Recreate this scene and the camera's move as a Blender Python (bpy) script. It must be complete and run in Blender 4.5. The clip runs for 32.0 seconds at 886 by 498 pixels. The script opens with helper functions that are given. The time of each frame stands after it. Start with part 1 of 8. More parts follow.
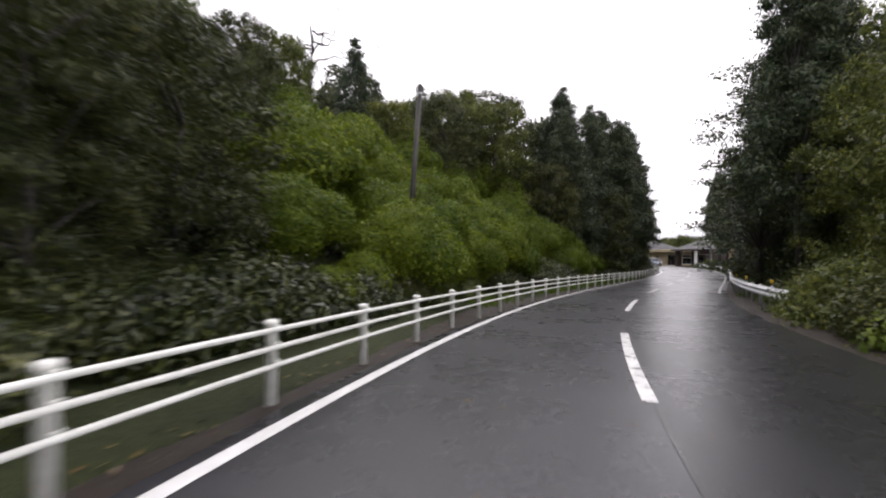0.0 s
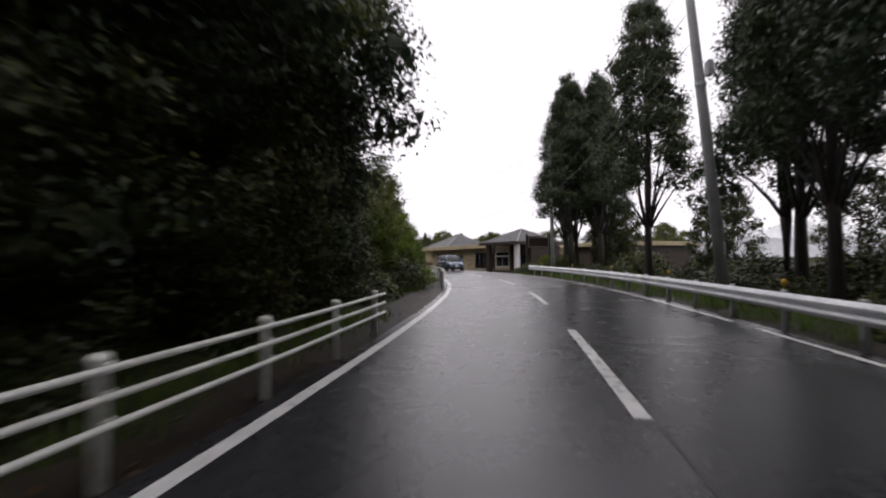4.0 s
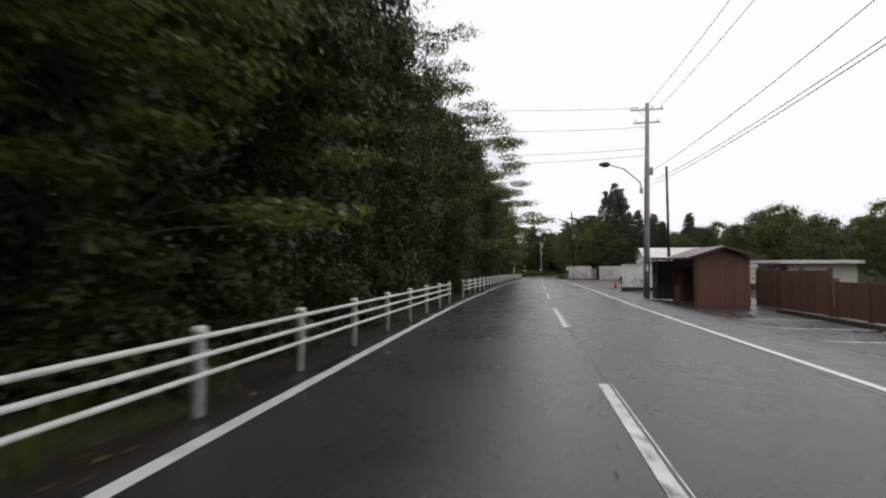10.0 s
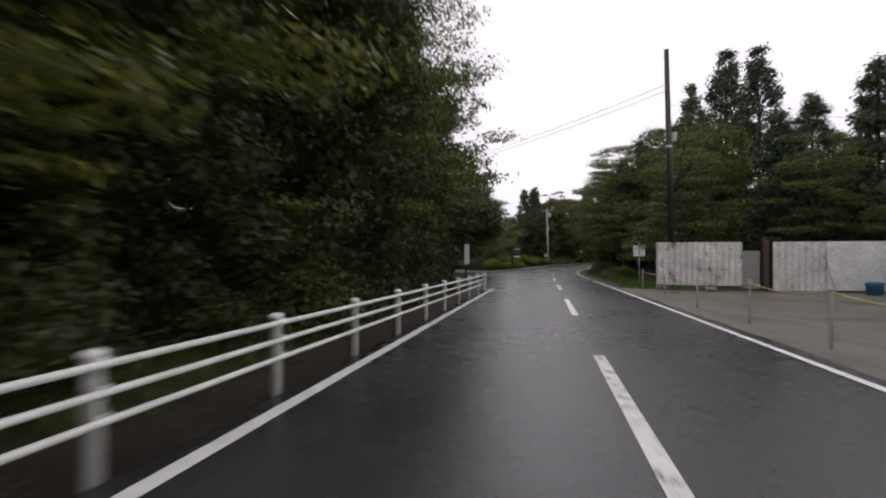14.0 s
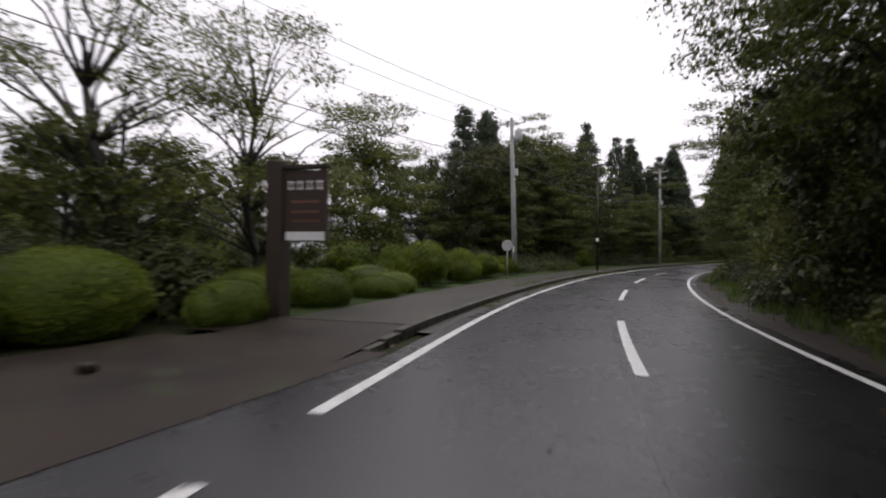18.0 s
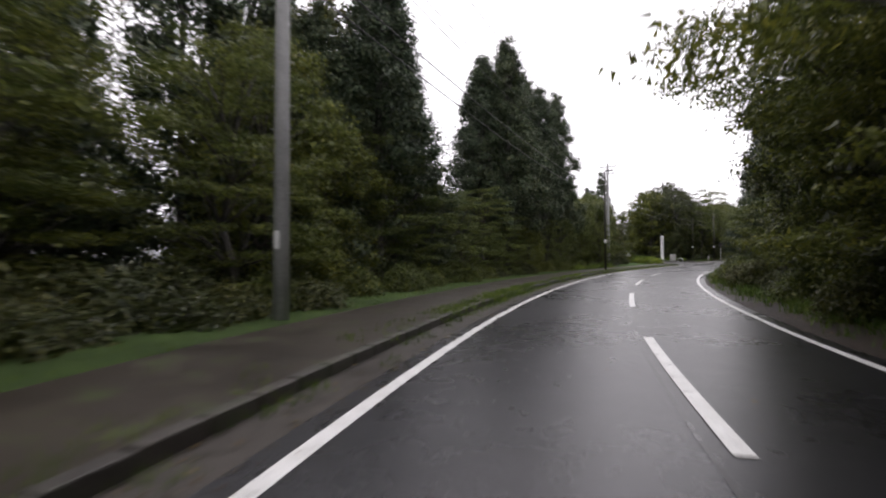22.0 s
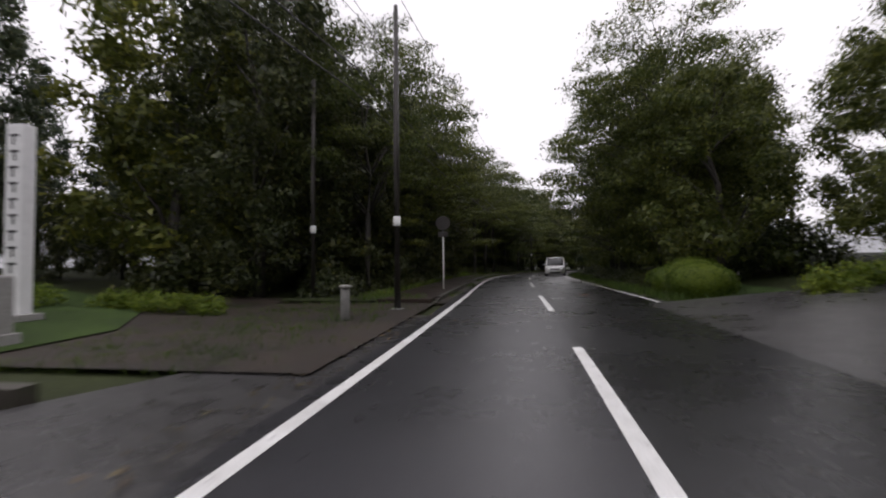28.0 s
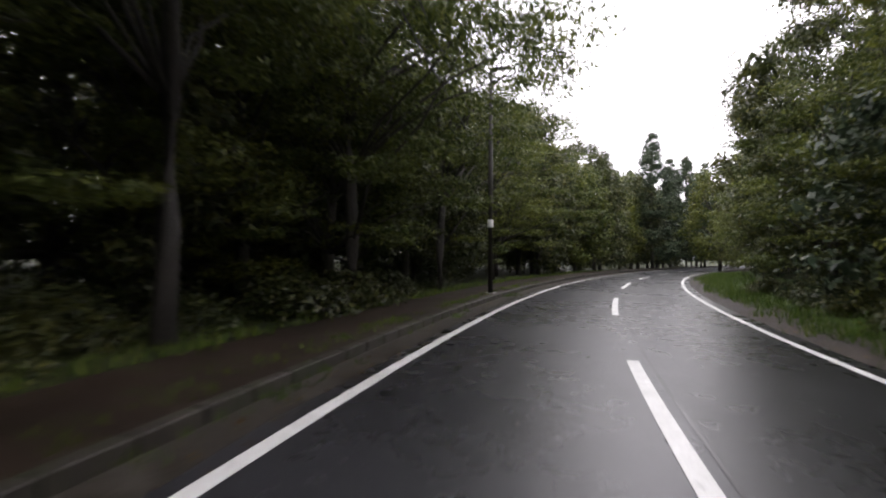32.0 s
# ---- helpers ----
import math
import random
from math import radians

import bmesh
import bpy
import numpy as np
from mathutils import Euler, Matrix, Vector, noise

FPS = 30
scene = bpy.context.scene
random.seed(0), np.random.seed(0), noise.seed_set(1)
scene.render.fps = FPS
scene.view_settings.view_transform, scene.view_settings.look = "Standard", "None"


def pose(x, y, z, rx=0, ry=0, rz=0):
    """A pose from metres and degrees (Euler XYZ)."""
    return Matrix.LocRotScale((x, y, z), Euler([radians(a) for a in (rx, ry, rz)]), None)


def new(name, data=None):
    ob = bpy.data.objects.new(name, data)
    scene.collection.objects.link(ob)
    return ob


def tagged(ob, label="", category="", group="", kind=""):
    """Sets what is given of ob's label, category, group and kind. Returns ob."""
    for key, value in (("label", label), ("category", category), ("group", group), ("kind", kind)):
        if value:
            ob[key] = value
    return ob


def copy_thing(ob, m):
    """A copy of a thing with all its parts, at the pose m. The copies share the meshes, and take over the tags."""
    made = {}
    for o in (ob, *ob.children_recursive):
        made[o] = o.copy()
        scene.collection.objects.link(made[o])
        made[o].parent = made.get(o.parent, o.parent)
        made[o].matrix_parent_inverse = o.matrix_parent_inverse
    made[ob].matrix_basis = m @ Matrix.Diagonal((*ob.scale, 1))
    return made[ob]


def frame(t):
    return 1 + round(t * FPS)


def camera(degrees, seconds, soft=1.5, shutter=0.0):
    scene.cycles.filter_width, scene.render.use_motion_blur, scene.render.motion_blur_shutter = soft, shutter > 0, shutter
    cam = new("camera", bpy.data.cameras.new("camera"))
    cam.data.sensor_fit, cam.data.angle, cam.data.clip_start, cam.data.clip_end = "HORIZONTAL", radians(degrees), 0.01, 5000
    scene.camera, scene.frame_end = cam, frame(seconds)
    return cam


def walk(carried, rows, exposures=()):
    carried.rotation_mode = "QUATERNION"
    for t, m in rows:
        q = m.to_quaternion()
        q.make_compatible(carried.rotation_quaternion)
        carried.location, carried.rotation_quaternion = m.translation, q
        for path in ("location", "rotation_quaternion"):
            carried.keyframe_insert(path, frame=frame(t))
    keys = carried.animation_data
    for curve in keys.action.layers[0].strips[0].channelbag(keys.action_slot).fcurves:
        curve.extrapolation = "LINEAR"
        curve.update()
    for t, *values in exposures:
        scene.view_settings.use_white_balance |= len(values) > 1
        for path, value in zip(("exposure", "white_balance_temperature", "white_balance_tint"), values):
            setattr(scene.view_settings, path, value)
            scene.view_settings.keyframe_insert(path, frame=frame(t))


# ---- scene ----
cam = camera(84.61, 32.0, soft=2.0, shutter=0.26)
walk(cam, [
    (0.0, pose(-0.798, -0.002, 1.310, 90.950, -0.121, 11.884)),
    (0.5, pose(-0.388, 5.846, 1.216, 91.055, -0.379, 8.676)),
    (1.0, pose(0.396, 11.799, 1.123, 91.109, -0.569, 4.935)),
    (1.5, pose(1.512, 18.017, 1.027, 91.153, -0.518, 0.244)),
    (2.0, pose(3.032, 24.278, 0.932, 91.475, -0.466, -4.452)),
    (2.5, pose(4.871, 30.441, 0.842, 91.235, -0.091, -7.096)),
    (3.0, pose(6.861, 36.605, 0.755, 91.192, 0.271, -8.774)),
    (3.5, pose(8.911, 42.815, 0.680, 91.408, 0.209, -9.405)),
    (4.0, pose(10.857, 49.027, 0.648, 91.461, 0.381, -8.805)),
    (4.5, pose(12.665, 55.165, 0.661, 91.586, 0.587, -7.728)),
    (5.0, pose(14.255, 61.157, 0.710, 91.515, 0.850, -5.955)),
    (5.5, pose(15.529, 66.950, 0.763, 91.186, 1.203, -3.219)),
    (6.0, pose(16.417, 72.541, 0.815, 91.249, 1.391, 1.282)),
    (6.5, pose(16.841, 77.857, 0.866, 92.030, 0.692, 5.788)),
    (7.0, pose(16.893, 83.219, 0.916, 92.052, 0.150, 9.220)),
    (7.5, pose(16.479, 89.088, 0.969, 92.002, -0.205, 12.461)),
    (8.0, pose(15.745, 95.108, 1.021, 91.998, -0.256, 15.830)),
    (8.5, pose(14.825, 101.048, 1.065, 92.317, -0.267, 19.981)),
    (9.0, pose(13.576, 107.084, 1.092, 92.001, -0.174, 23.290)),
    (9.5, pose(12.033, 113.201, 1.100, 91.953, -0.011, 25.695)),
    (10.0, pose(10.330, 119.412, 1.089, 91.875, 0.079, 27.540)),
    (10.5, pose(8.356, 125.674, 1.067, 91.507, 0.100, 28.913)),
    (11.0, pose(6.274, 132.129, 1.032, 91.702, 0.009, 29.337)),
    (11.5, pose(4.107, 139.133, 0.982, 91.432, -0.302, 29.247)),
    (12.0, pose(1.945, 146.361, 0.912, 91.150, -0.576, 28.745)),
    (12.5, pose(-0.041, 153.215, 0.829, 91.037, -0.237, 28.407)),
    (13.0, pose(-2.072, 160.137, 0.730, 91.133, 0.218, 28.446)),
    (13.5, pose(-4.342, 167.768, 0.605, 90.508, 0.194, 28.162)),
    (14.0, pose(-6.595, 175.354, 0.466, 90.221, 0.093, 27.791)),
    (14.5, pose(-8.670, 182.371, 0.331, 90.409, 0.041, 28.201)),
    (15.0, pose(-10.732, 189.291, 0.194, 90.339, 0.020, 27.725)),
    (15.5, pose(-12.763, 196.120, 0.057, 90.278, 0.008, 27.363)),
    (16.0, pose(-14.753, 202.864, -0.079, 90.232, 0.003, 27.133)),
    (16.5, pose(-16.687, 209.539, -0.214, 90.188, 0.007, 26.742)),
    (17.0, pose(-18.512, 216.172, -0.346, 89.804, -0.121, 26.372)),
    (17.5, pose(-20.165, 222.883, -0.469, 89.774, -0.369, 26.072)),
    (18.0, pose(-21.649, 229.579, -0.582, 90.202, -0.356, 24.106)),
    (18.5, pose(-22.833, 236.284, -0.681, 90.221, -0.089, 21.049)),
    (19.0, pose(-23.551, 243.023, -0.754, 90.399, 0.144, 17.395)),
    (19.5, pose(-23.763, 249.795, -0.801, 90.756, 0.102, 13.518)),
    (20.0, pose(-23.648, 256.526, -0.827, 90.936, -0.031, 9.444)),
    (20.5, pose(-23.164, 263.108, -0.844, 90.759, 0.002, 6.377)),
    (21.0, pose(-22.335, 269.603, -0.853, 90.969, 0.005, 2.451)),
    (21.5, pose(-21.214, 276.047, -0.850, 91.483, 0.105, -0.799)),
    (22.0, pose(-19.493, 282.353, -0.821, 91.625, 0.063, -5.950)),
    (22.5, pose(-17.191, 288.449, -0.765, 91.807, 0.076, -10.093)),
    (23.0, pose(-14.483, 294.360, -0.686, 91.899, 0.096, -13.704)),
    (23.5, pose(-11.430, 300.194, -0.595, 91.908, -0.028, -16.929)),
    (24.0, pose(-7.966, 305.922, -0.493, 92.336, -0.326, -20.365)),
    (24.5, pose(-4.182, 311.487, -0.382, 92.167, -0.281, -23.547)),
    (25.0, pose(-0.102, 317.013, -0.267, 92.272, 0.169, -26.746)),
    (25.5, pose(4.299, 322.494, -0.146, 92.717, 0.652, -30.125)),
    (26.0, pose(8.963, 327.731, -0.022, 92.602, 1.260, -33.169)),
    (26.5, pose(13.791, 332.752, 0.112, 92.747, 0.812, -34.661)),
    (27.0, pose(18.640, 337.692, 0.257, 92.711, 0.700, -34.642)),
    (27.5, pose(23.452, 342.590, 0.408, 92.573, 0.642, -34.198)),
    (28.0, pose(28.166, 347.484, 0.554, 92.354, 0.635, -33.394)),
    (28.5, pose(32.743, 352.405, 0.695, 92.035, 0.677, -32.644)),
    (29.0, pose(37.170, 357.364, 0.825, 92.013, 0.480, -31.802)),
    (29.5, pose(41.377, 362.274, 0.934, 92.406, 0.289, -32.179)),
    (30.0, pose(45.608, 367.092, 1.023, 92.519, -0.053, -32.941)),
    (30.5, pose(50.107, 371.916, 1.095, 92.523, -0.359, -33.156)),
    (31.0, pose(54.706, 376.571, 1.141, 91.988, -0.445, -33.700)),
    (31.5, pose(59.267, 380.915, 1.161, 91.275, -0.327, -35.442)),
    (32.0, pose(64.022, 385.020, 1.165, 91.188, -0.293, -38.188)),
], exposures=[(0.0, 0.32, 6500.0, 19.0), (1.0, 0.44, 6500.0, 19.0), (2.0, 0.18, 6500.0, 19.0), (4.5, -0.2, 6500.0, 19.0), (6.0, 0.02, 6500.0, 19.0), (8.0, -0.25, 6500.0, 19.0), (9.5, -0.34, 6500.0, 19.0), (11.0, -0.55, 6500.0, 19.0), (12.0, -0.66, 6500.0, 19.0), (13.0, -0.42, 6500.0, 19.0), (14.0, -0.36, 6500.0, 19.0), (15.0, -0.4, 6500.0, 19.0), (17.0, -0.28, 6500.0, 19.0), (18.0, -0.26, 6500.0, 19.0), (19.0, 0.27, 6500.0, 19.0), (20.0, 0.26, 6500.0, 19.0), (21.0, 0.3, 6500.0, 19.0), (22.0, 0.3, 6500.0, 19.0), (23.0, 0.46, 6500.0, 19.0), (24.0, 0.36, 6500.0, 19.0), (25.0, 0.42, 6500.0, 19.0), (26.0, 0.2, 6500.0, 19.0), (28.0, -0.3, 6500.0, 19.0), (29.0, -0.28, 6500.0, 19.0), (30.0, 0.66, 6500.0, 19.0), (31.0, 1.5, 6500.0, 19.0), (32.0, 1.1, 6500.0, 19.0)])

# ---- plan of the road: s metres along its centre line, d metres to its left ----
BEND = [-15.80, -14.80, -13.72, -12.72, -9.91, -2.95, -0.18, 1.24, 4.78, 10.75, 14.50, 13.95, 11.06, 5.28, 2.30, -0.76, -1.46, -0.51, 0.36, -0.40, -0.65, -0.09, 0.03, 0.30, -1.14, -5.14, -8.91, -9.45, -8.01, -8.71, -11.35, -12.21, -8.98, -7.58, -8.30, -9.50, -5.06, -1.56, 0.59, 2.48, 2.18, -0.42, -2.52, -5.82, -8.14, -9.25, -8.46, -8.15, -6.90, -5.60, -4.30, -3.10, -1.90, -0.70, 0.40, 1.50, 2.60]      # curvature in 1/km, every 10 m from s = -20
GRADE = [-1.62, -1.64, -1.49, -1.28, 0.86, 0.93, 0.80, -0.18, -0.67, -1.32, -1.82, -1.93, -1.94, -1.55, -0.40, -0.05, 1.25, 1.67, 1.75, 2.22, 2.05, 1.18, -0.01, 0.61, 0.23, 0.17, 0.15, 0.14, 0.13]      # slope in per cent, every 20 m from s = -20
LEFT_LINE = [3.07, 2.93, 3.11, 3.22, 3.29, 2.99, 2.98, 2.84, 2.95, 2.85, 2.59, 2.82, 2.65, 2.81, 2.83]      # centre line to left line, every 40 m
RIGHT_LINE = [2.94, 2.91, 3.38, 3.36, 2.70, 2.72, 2.30, 2.37, 2.37, 2.96, 3.31, 2.54, 2.39, 2.55, 2.58]
GS = np.arange(-30, 560, 0.5)
_turn = np.cumsum(np.interp(GS, np.arange(-20, 541, 10), np.array(BEND) / 1000)) * 0.5
_turn = _turn - np.interp(0, GS, _turn) + math.pi / 2
_gx, _gy = np.cumsum(np.cos(_turn)) * 0.5, np.cumsum(np.sin(_turn)) * 0.5
_gx, _gy = _gx - np.interp(0, GS, _gx), _gy - np.interp(0, GS, _gy)
_gz = np.cumsum(np.interp(GS, np.arange(-20, 541, 20), np.array(GRADE) / 100)) * 0.5
_gz = _gz - np.interp(0, GS, _gz)


def heading(s):
    return float(np.interp(s, GS, _turn))


def at(s, d, z=0.0):
    """World place of a point s along the road, d to its left and z over it."""
    a = heading(s)
    return Vector((float(np.interp(s, GS, _gx)) - math.sin(a) * d, float(np.interp(s, GS, _gy)) + math.cos(a) * d, float(np.interp(s, GS, _gz)) + z))


def stand(s, d, z=0.0, turn=0.0, scale=1.0):
    """Pose of a thing: its x along the road, y to the left, turned by degrees."""
    sc = scale if isinstance(scale, tuple) else (scale,) * 3
    return Matrix.LocRotScale(at(s, d, z), Euler((0, 0, heading(s) + radians(turn))), sc)


def wl(s):
    return float(np.interp(s, np.arange(-20, 541, 40), LEFT_LINE))


def wr(s):
    return float(np.interp(s, np.arange(-20, 541, 40), RIGHT_LINE))


def smooth(a, b, v):
    t = min(1.0, max(0.0, (v - a) / (b - a)))
    return t * t * (3 - 2 * t)


def bank(s, d):
    """Height of the land over the road's level, off the carriageway."""
    if d > 0:
        hill = smooth(4.2, 17, d) * 6.5 * (1 - smooth(55, 68, s)) + smooth(4.6, 16, d) * (1.6 + 2.0 * smooth(100, 120, s)) * smooth(60, 72, s) * (1 - smooth(200, 222, s))
        return hill - 1.2 * smooth(15, 60, d) * smooth(235, 250, s) * (1 - smooth(290, 320, s)) + smooth(8, 30, d) * 1.2 * smooth(300, 330, s)
    e = -d
    yard = smooth(86, 95, s) * (1 - smooth(172, 186, s)) * 0.5 + smooth(172, 186, s) * (1 - smooth(196, 208, s)) * 0.3
    return smooth(4.2, 14, e) * (1.4 * smooth(215, 235, s) - 0.5 * (1 - smooth(60, 90, s))) - yard * smooth(3.3, 6.5, e) - 1.1 * smooth(10, 15, e) * smooth(94, 106, s) * (1 - smooth(150, 162, s))

# ---- overcast sky after rain ----
world = bpy.data.worlds.new("overcast_sky")
scene.world = world
world.use_nodes = True
wn, wlinks = world.node_tree.nodes, world.node_tree.links
sky = wn.new("ShaderNodeTexSky")
sky.sky_type, sky.sun_disc = "NISHITA", False
sky.sun_elevation, sky.sun_rotation = radians(58), radians(150)
sky.air_density, sky.dust_density, sky.ozone_density = 1.0, 6.0, 0.6
grey = wn.new("ShaderNodeHueSaturation")
grey.inputs["Saturation"].default_value = 0.08
wlinks.new(sky.outputs["Color"], grey.inputs["Color"])
cloud = wn.new("ShaderNodeMix")
cloud.data_type = "RGBA"
cloud.inputs[0].default_value = 0.86
cloud.inputs[7].default_value = (9.6, 9.65, 9.8, 1)
wlinks.new(grey.outputs["Color"], cloud.inputs[6])
wlinks.new(cloud.outputs[2], wn["Background"].inputs["Color"])
wn["Background"].inputs["Strength"].default_value = 0.15
sun = new("sun", bpy.data.lights.new("sun", "SUN"))
sun.data.energy, sun.data.angle, sun.data.color = 0.6, radians(40), (1.0, 0.98, 0.95)
sun.matrix_world = Matrix.Rotation(radians(-150), 4, "Z") @ Matrix.Rotation(radians(32), 4, "X")

# ---- materials ----
def shader(name, rough=0.6, metal=0.0):
    m = bpy.data.materials.new(name)
    m.use_nodes = True
    b = m.node_tree.nodes["Principled BSDF"]
    b.inputs["Roughness"].default_value, b.inputs["Metallic"].default_value = rough, metal
    return m, m.node_tree.nodes, m.node_tree.links, b


def ramp_of(nodes, links, value, stops):
    r = nodes.new("ShaderNodeValToRGB")
    e = r.color_ramp.elements
    while len(e) < len(stops):
        e.new(0.5)
    for el, (p, c) in zip(e, stops):
        el.position, el.color = p, (*c, 1)
    links.new(value, r.inputs["Fac"])
    return r.outputs["Color"]


def noise_of(nodes, links, scale, detail=4.0, coords=None, rough=0.6):
    n = nodes.new("ShaderNodeTexNoise")
    n.inputs["Scale"].default_value, n.inputs["Detail"].default_value, n.inputs["Roughness"].default_value = scale, detail, rough
    if coords is not None:
        links.new(coords, n.inputs["Vector"])
    return n.outputs["Fac"]


def blend(nodes, links, fac, a, b, how="MIX"):
    m = nodes.new("ShaderNodeMix")
    m.data_type, m.blend_type = "RGBA", how
    if isinstance(fac, float):
        m.inputs[0].default_value = fac
    else:
        links.new(fac, m.inputs[0])
    for k, v in ((6, a), (7, b)):
        if isinstance(v, tuple):
            m.inputs[k].default_value = (*v, 1)
        else:
            links.new(v, m.inputs[k])
    return m.outputs[2]


def bump(nodes, links, bsdf, height, strength, dist):
    b = nodes.new("ShaderNodeBump")
    b.inputs["Strength"].default_value, b.inputs["Distance"].default_value = strength, dist
    links.new(height, b.inputs["Height"])
    links.new(b.outputs["Normal"], bsdf.inputs["Normal"])


def surface(name, dark, light, fine=40.0, coarse=1.5, rough=(0.5, 0.8), metal=0.0, relief=0.3, depth=0.004, world_space=True, random_tone=0.0, stain=None, gloss=0.5):
    """A weathered surface: two scales of tone, uneven gloss and fine relief."""
    m, n, l, b = shader(name, rough[0], metal)
    b.inputs["Specular IOR Level"].default_value = gloss
    geo = n.new("ShaderNodeNewGeometry") if world_space else n.new("ShaderNodeTexCoord")
    co = geo.outputs["Position"] if world_space else geo.outputs["Object"]
    f, c = noise_of(n, l, fine, 5, co), noise_of(n, l, coarse, 4, co)
    base = ramp_of(n, l, c, [(0.3, dark), (0.7, light)])
    grain = ramp_of(n, l, f, [(0.25, (0.72, 0.72, 0.72)), (0.75, (1.2, 1.2, 1.2))])
    col = blend(n, l, 1.0, base, grain, "MULTIPLY")
    if stain:
        s = noise_of(n, l, stain[1], 6, co, 0.7)
        mask = ramp_of(n, l, s, [(stain[2], (0, 0, 0)), (stain[2] + 0.12, (1, 1, 1))])
        col = blend(n, l, mask, col, stain[0])
    if random_tone:
        oi = n.new("ShaderNodeObjectInfo")
        t = ramp_of(n, l, oi.outputs["Random"], [(0, (1 - random_tone,) * 3), (1, (1 + random_tone,) * 3)])
        col = blend(n, l, 1.0, col, t, "MULTIPLY")
    l.new(col, b.inputs["Base Color"])
    r = n.new("ShaderNodeMapRange")
    r.inputs["To Min"].default_value, r.inputs["To Max"].default_value = rough
    l.new(c, r.inputs["Value"])
    l.new(r.outputs["Result"], b.inputs["Roughness"])
    if relief:
        bump(n, l, b, f, relief, depth)
    return m


def foliage(name, stops, gloss=0.5, clear=0.35):
    """Leaves: tone varies leaf by leaf and plant by plant; some light comes through."""
    m, n, l, b = shader(name, gloss)
    b.inputs["Specular IOR Level"].default_value = 0.26
    geo, oi = n.new("ShaderNodeNewGeometry"), n.new("ShaderNodeObjectInfo")
    col = ramp_of(n, l, geo.outputs["Random Per Island"], stops)
    patch = noise_of(n, l, 0.6, 2, geo.outputs["Position"])
    tone = ramp_of(n, l, patch, [(0.3, (0.62, 0.7, 0.62)), (0.7, (1.25, 1.2, 1.1))])
    col = blend(n, l, 1.0, col, tone, "MULTIPLY")
    own = ramp_of(n, l, oi.outputs["Random"], [(0, (0.75, 0.8, 0.8)), (0.5, (1, 1, 1)), (1, (1.25, 1.15, 0.95))])
    col = blend(n, l, 1.0, col, own, "MULTIPLY")
    l.new(col, b.inputs["Base Color"])
    t = n.new("ShaderNodeBsdfTranslucent")
    l.new(col, t.inputs["Color"])
    mix = n.new("ShaderNodeMixShader")
    mix.inputs["Fac"].default_value = clear
    l.new(b.outputs["BSDF"], mix.inputs[1])
    l.new(t.outputs["BSDF"], mix.inputs[2])
    l.new(mix.outputs["Shader"], n["Material Output"].inputs["Surface"])
    return m


def wet_asphalt(name, dark, light, wet=(0.19, 0.37)):
    m, n, l, b = shader(name)
    geo = n.new("ShaderNodeNewGeometry")
    co = geo.outputs["Position"]
    grit = n.new("ShaderNodeTexVoronoi")
    grit.inputs["Scale"].default_value = 90
    l.new(co, grit.inputs["Vector"])
    big, mid = noise_of(n, l, 0.35, 5, co), noise_of(n, l, 3.0, 5, co)
    base = ramp_of(n, l, big, [(0.3, dark), (0.72, light)])
    speck = ramp_of(n, l, grit.outputs["Color"], [(0.1, (0.65, 0.65, 0.66)), (0.9, (1.4, 1.4, 1.38))])
    col = blend(n, l, 1.0, base, speck, "MULTIPLY")
    pools = blend(n, l, 0.5, ramp_of(n, l, big, [(0.35, (0, 0, 0)), (0.65, (1, 1, 1))]), ramp_of(n, l, mid, [(0.3, (0, 0, 0)), (0.7, (1, 1, 1))]))
    r = n.new("ShaderNodeMapRange")
    r.inputs["To Min"].default_value, r.inputs["To Max"].default_value = wet
    l.new(pools, r.inputs["Value"])
    l.new(r.outputs["Result"], b.inputs["Roughness"])
    l.new(col, b.inputs["Base Color"])
    b.inputs["Specular IOR Level"].default_value = 0.5
    bump(n, l, b, grit.outputs["Distance"], 0.35, 0.004)
    return m


def plain(name, colour, rough=0.5, metal=0.0, coat=0.0):
    """Smooth factory surface with slight dirt."""
    m, n, l, b = shader(name, rough, metal)
    geo = n.new("ShaderNodeTexCoord")
    f = noise_of(n, l, 5.0, 6, geo.outputs["Object"])
    tone = ramp_of(n, l, f, [(0.3, tuple(c * 0.86 for c in colour)), (0.7, colour)])
    l.new(tone, b.inputs["Base Color"])
    b.inputs["Coat Weight"].default_value = coat
    b.inputs["Coat Roughness"].default_value = 0.05
    return m


def boards(name, dark, light, scale=6.0, rough=(0.45, 0.75)):
    """Wood with grain along the object's x."""
    m, n, l, b = shader(name)
    tc, mp = n.new("ShaderNodeTexCoord"), n.new("ShaderNodeMapping")
    mp.inputs["Scale"].default_value = (0.12, 1, 1)
    l.new(tc.outputs["Object"], mp.inputs["Vector"])
    g = noise_of(n, l, scale * 6, 6, mp.outputs["Vector"], 0.7)
    oi = n.new("ShaderNodeObjectInfo")
    col = ramp_of(n, l, g, [(0.3, dark), (0.7, light)])
    col = blend(n, l, 1.0, col, ramp_of(n, l, oi.outputs["Random"], [(0, (0.75,) * 3), (1, (1.2,) * 3)]), "MULTIPLY")
    l.new(col, b.inputs["Base Color"])
    r = n.new("ShaderNodeMapRange")
    r.inputs["To Min"].default_value, r.inputs["To Max"].default_value = rough
    l.new(g, r.inputs["Value"])
    l.new(r.outputs["Result"], b.inputs["Roughness"])
    bump(n, l, b, g, 0.4, 0.004)
    return m


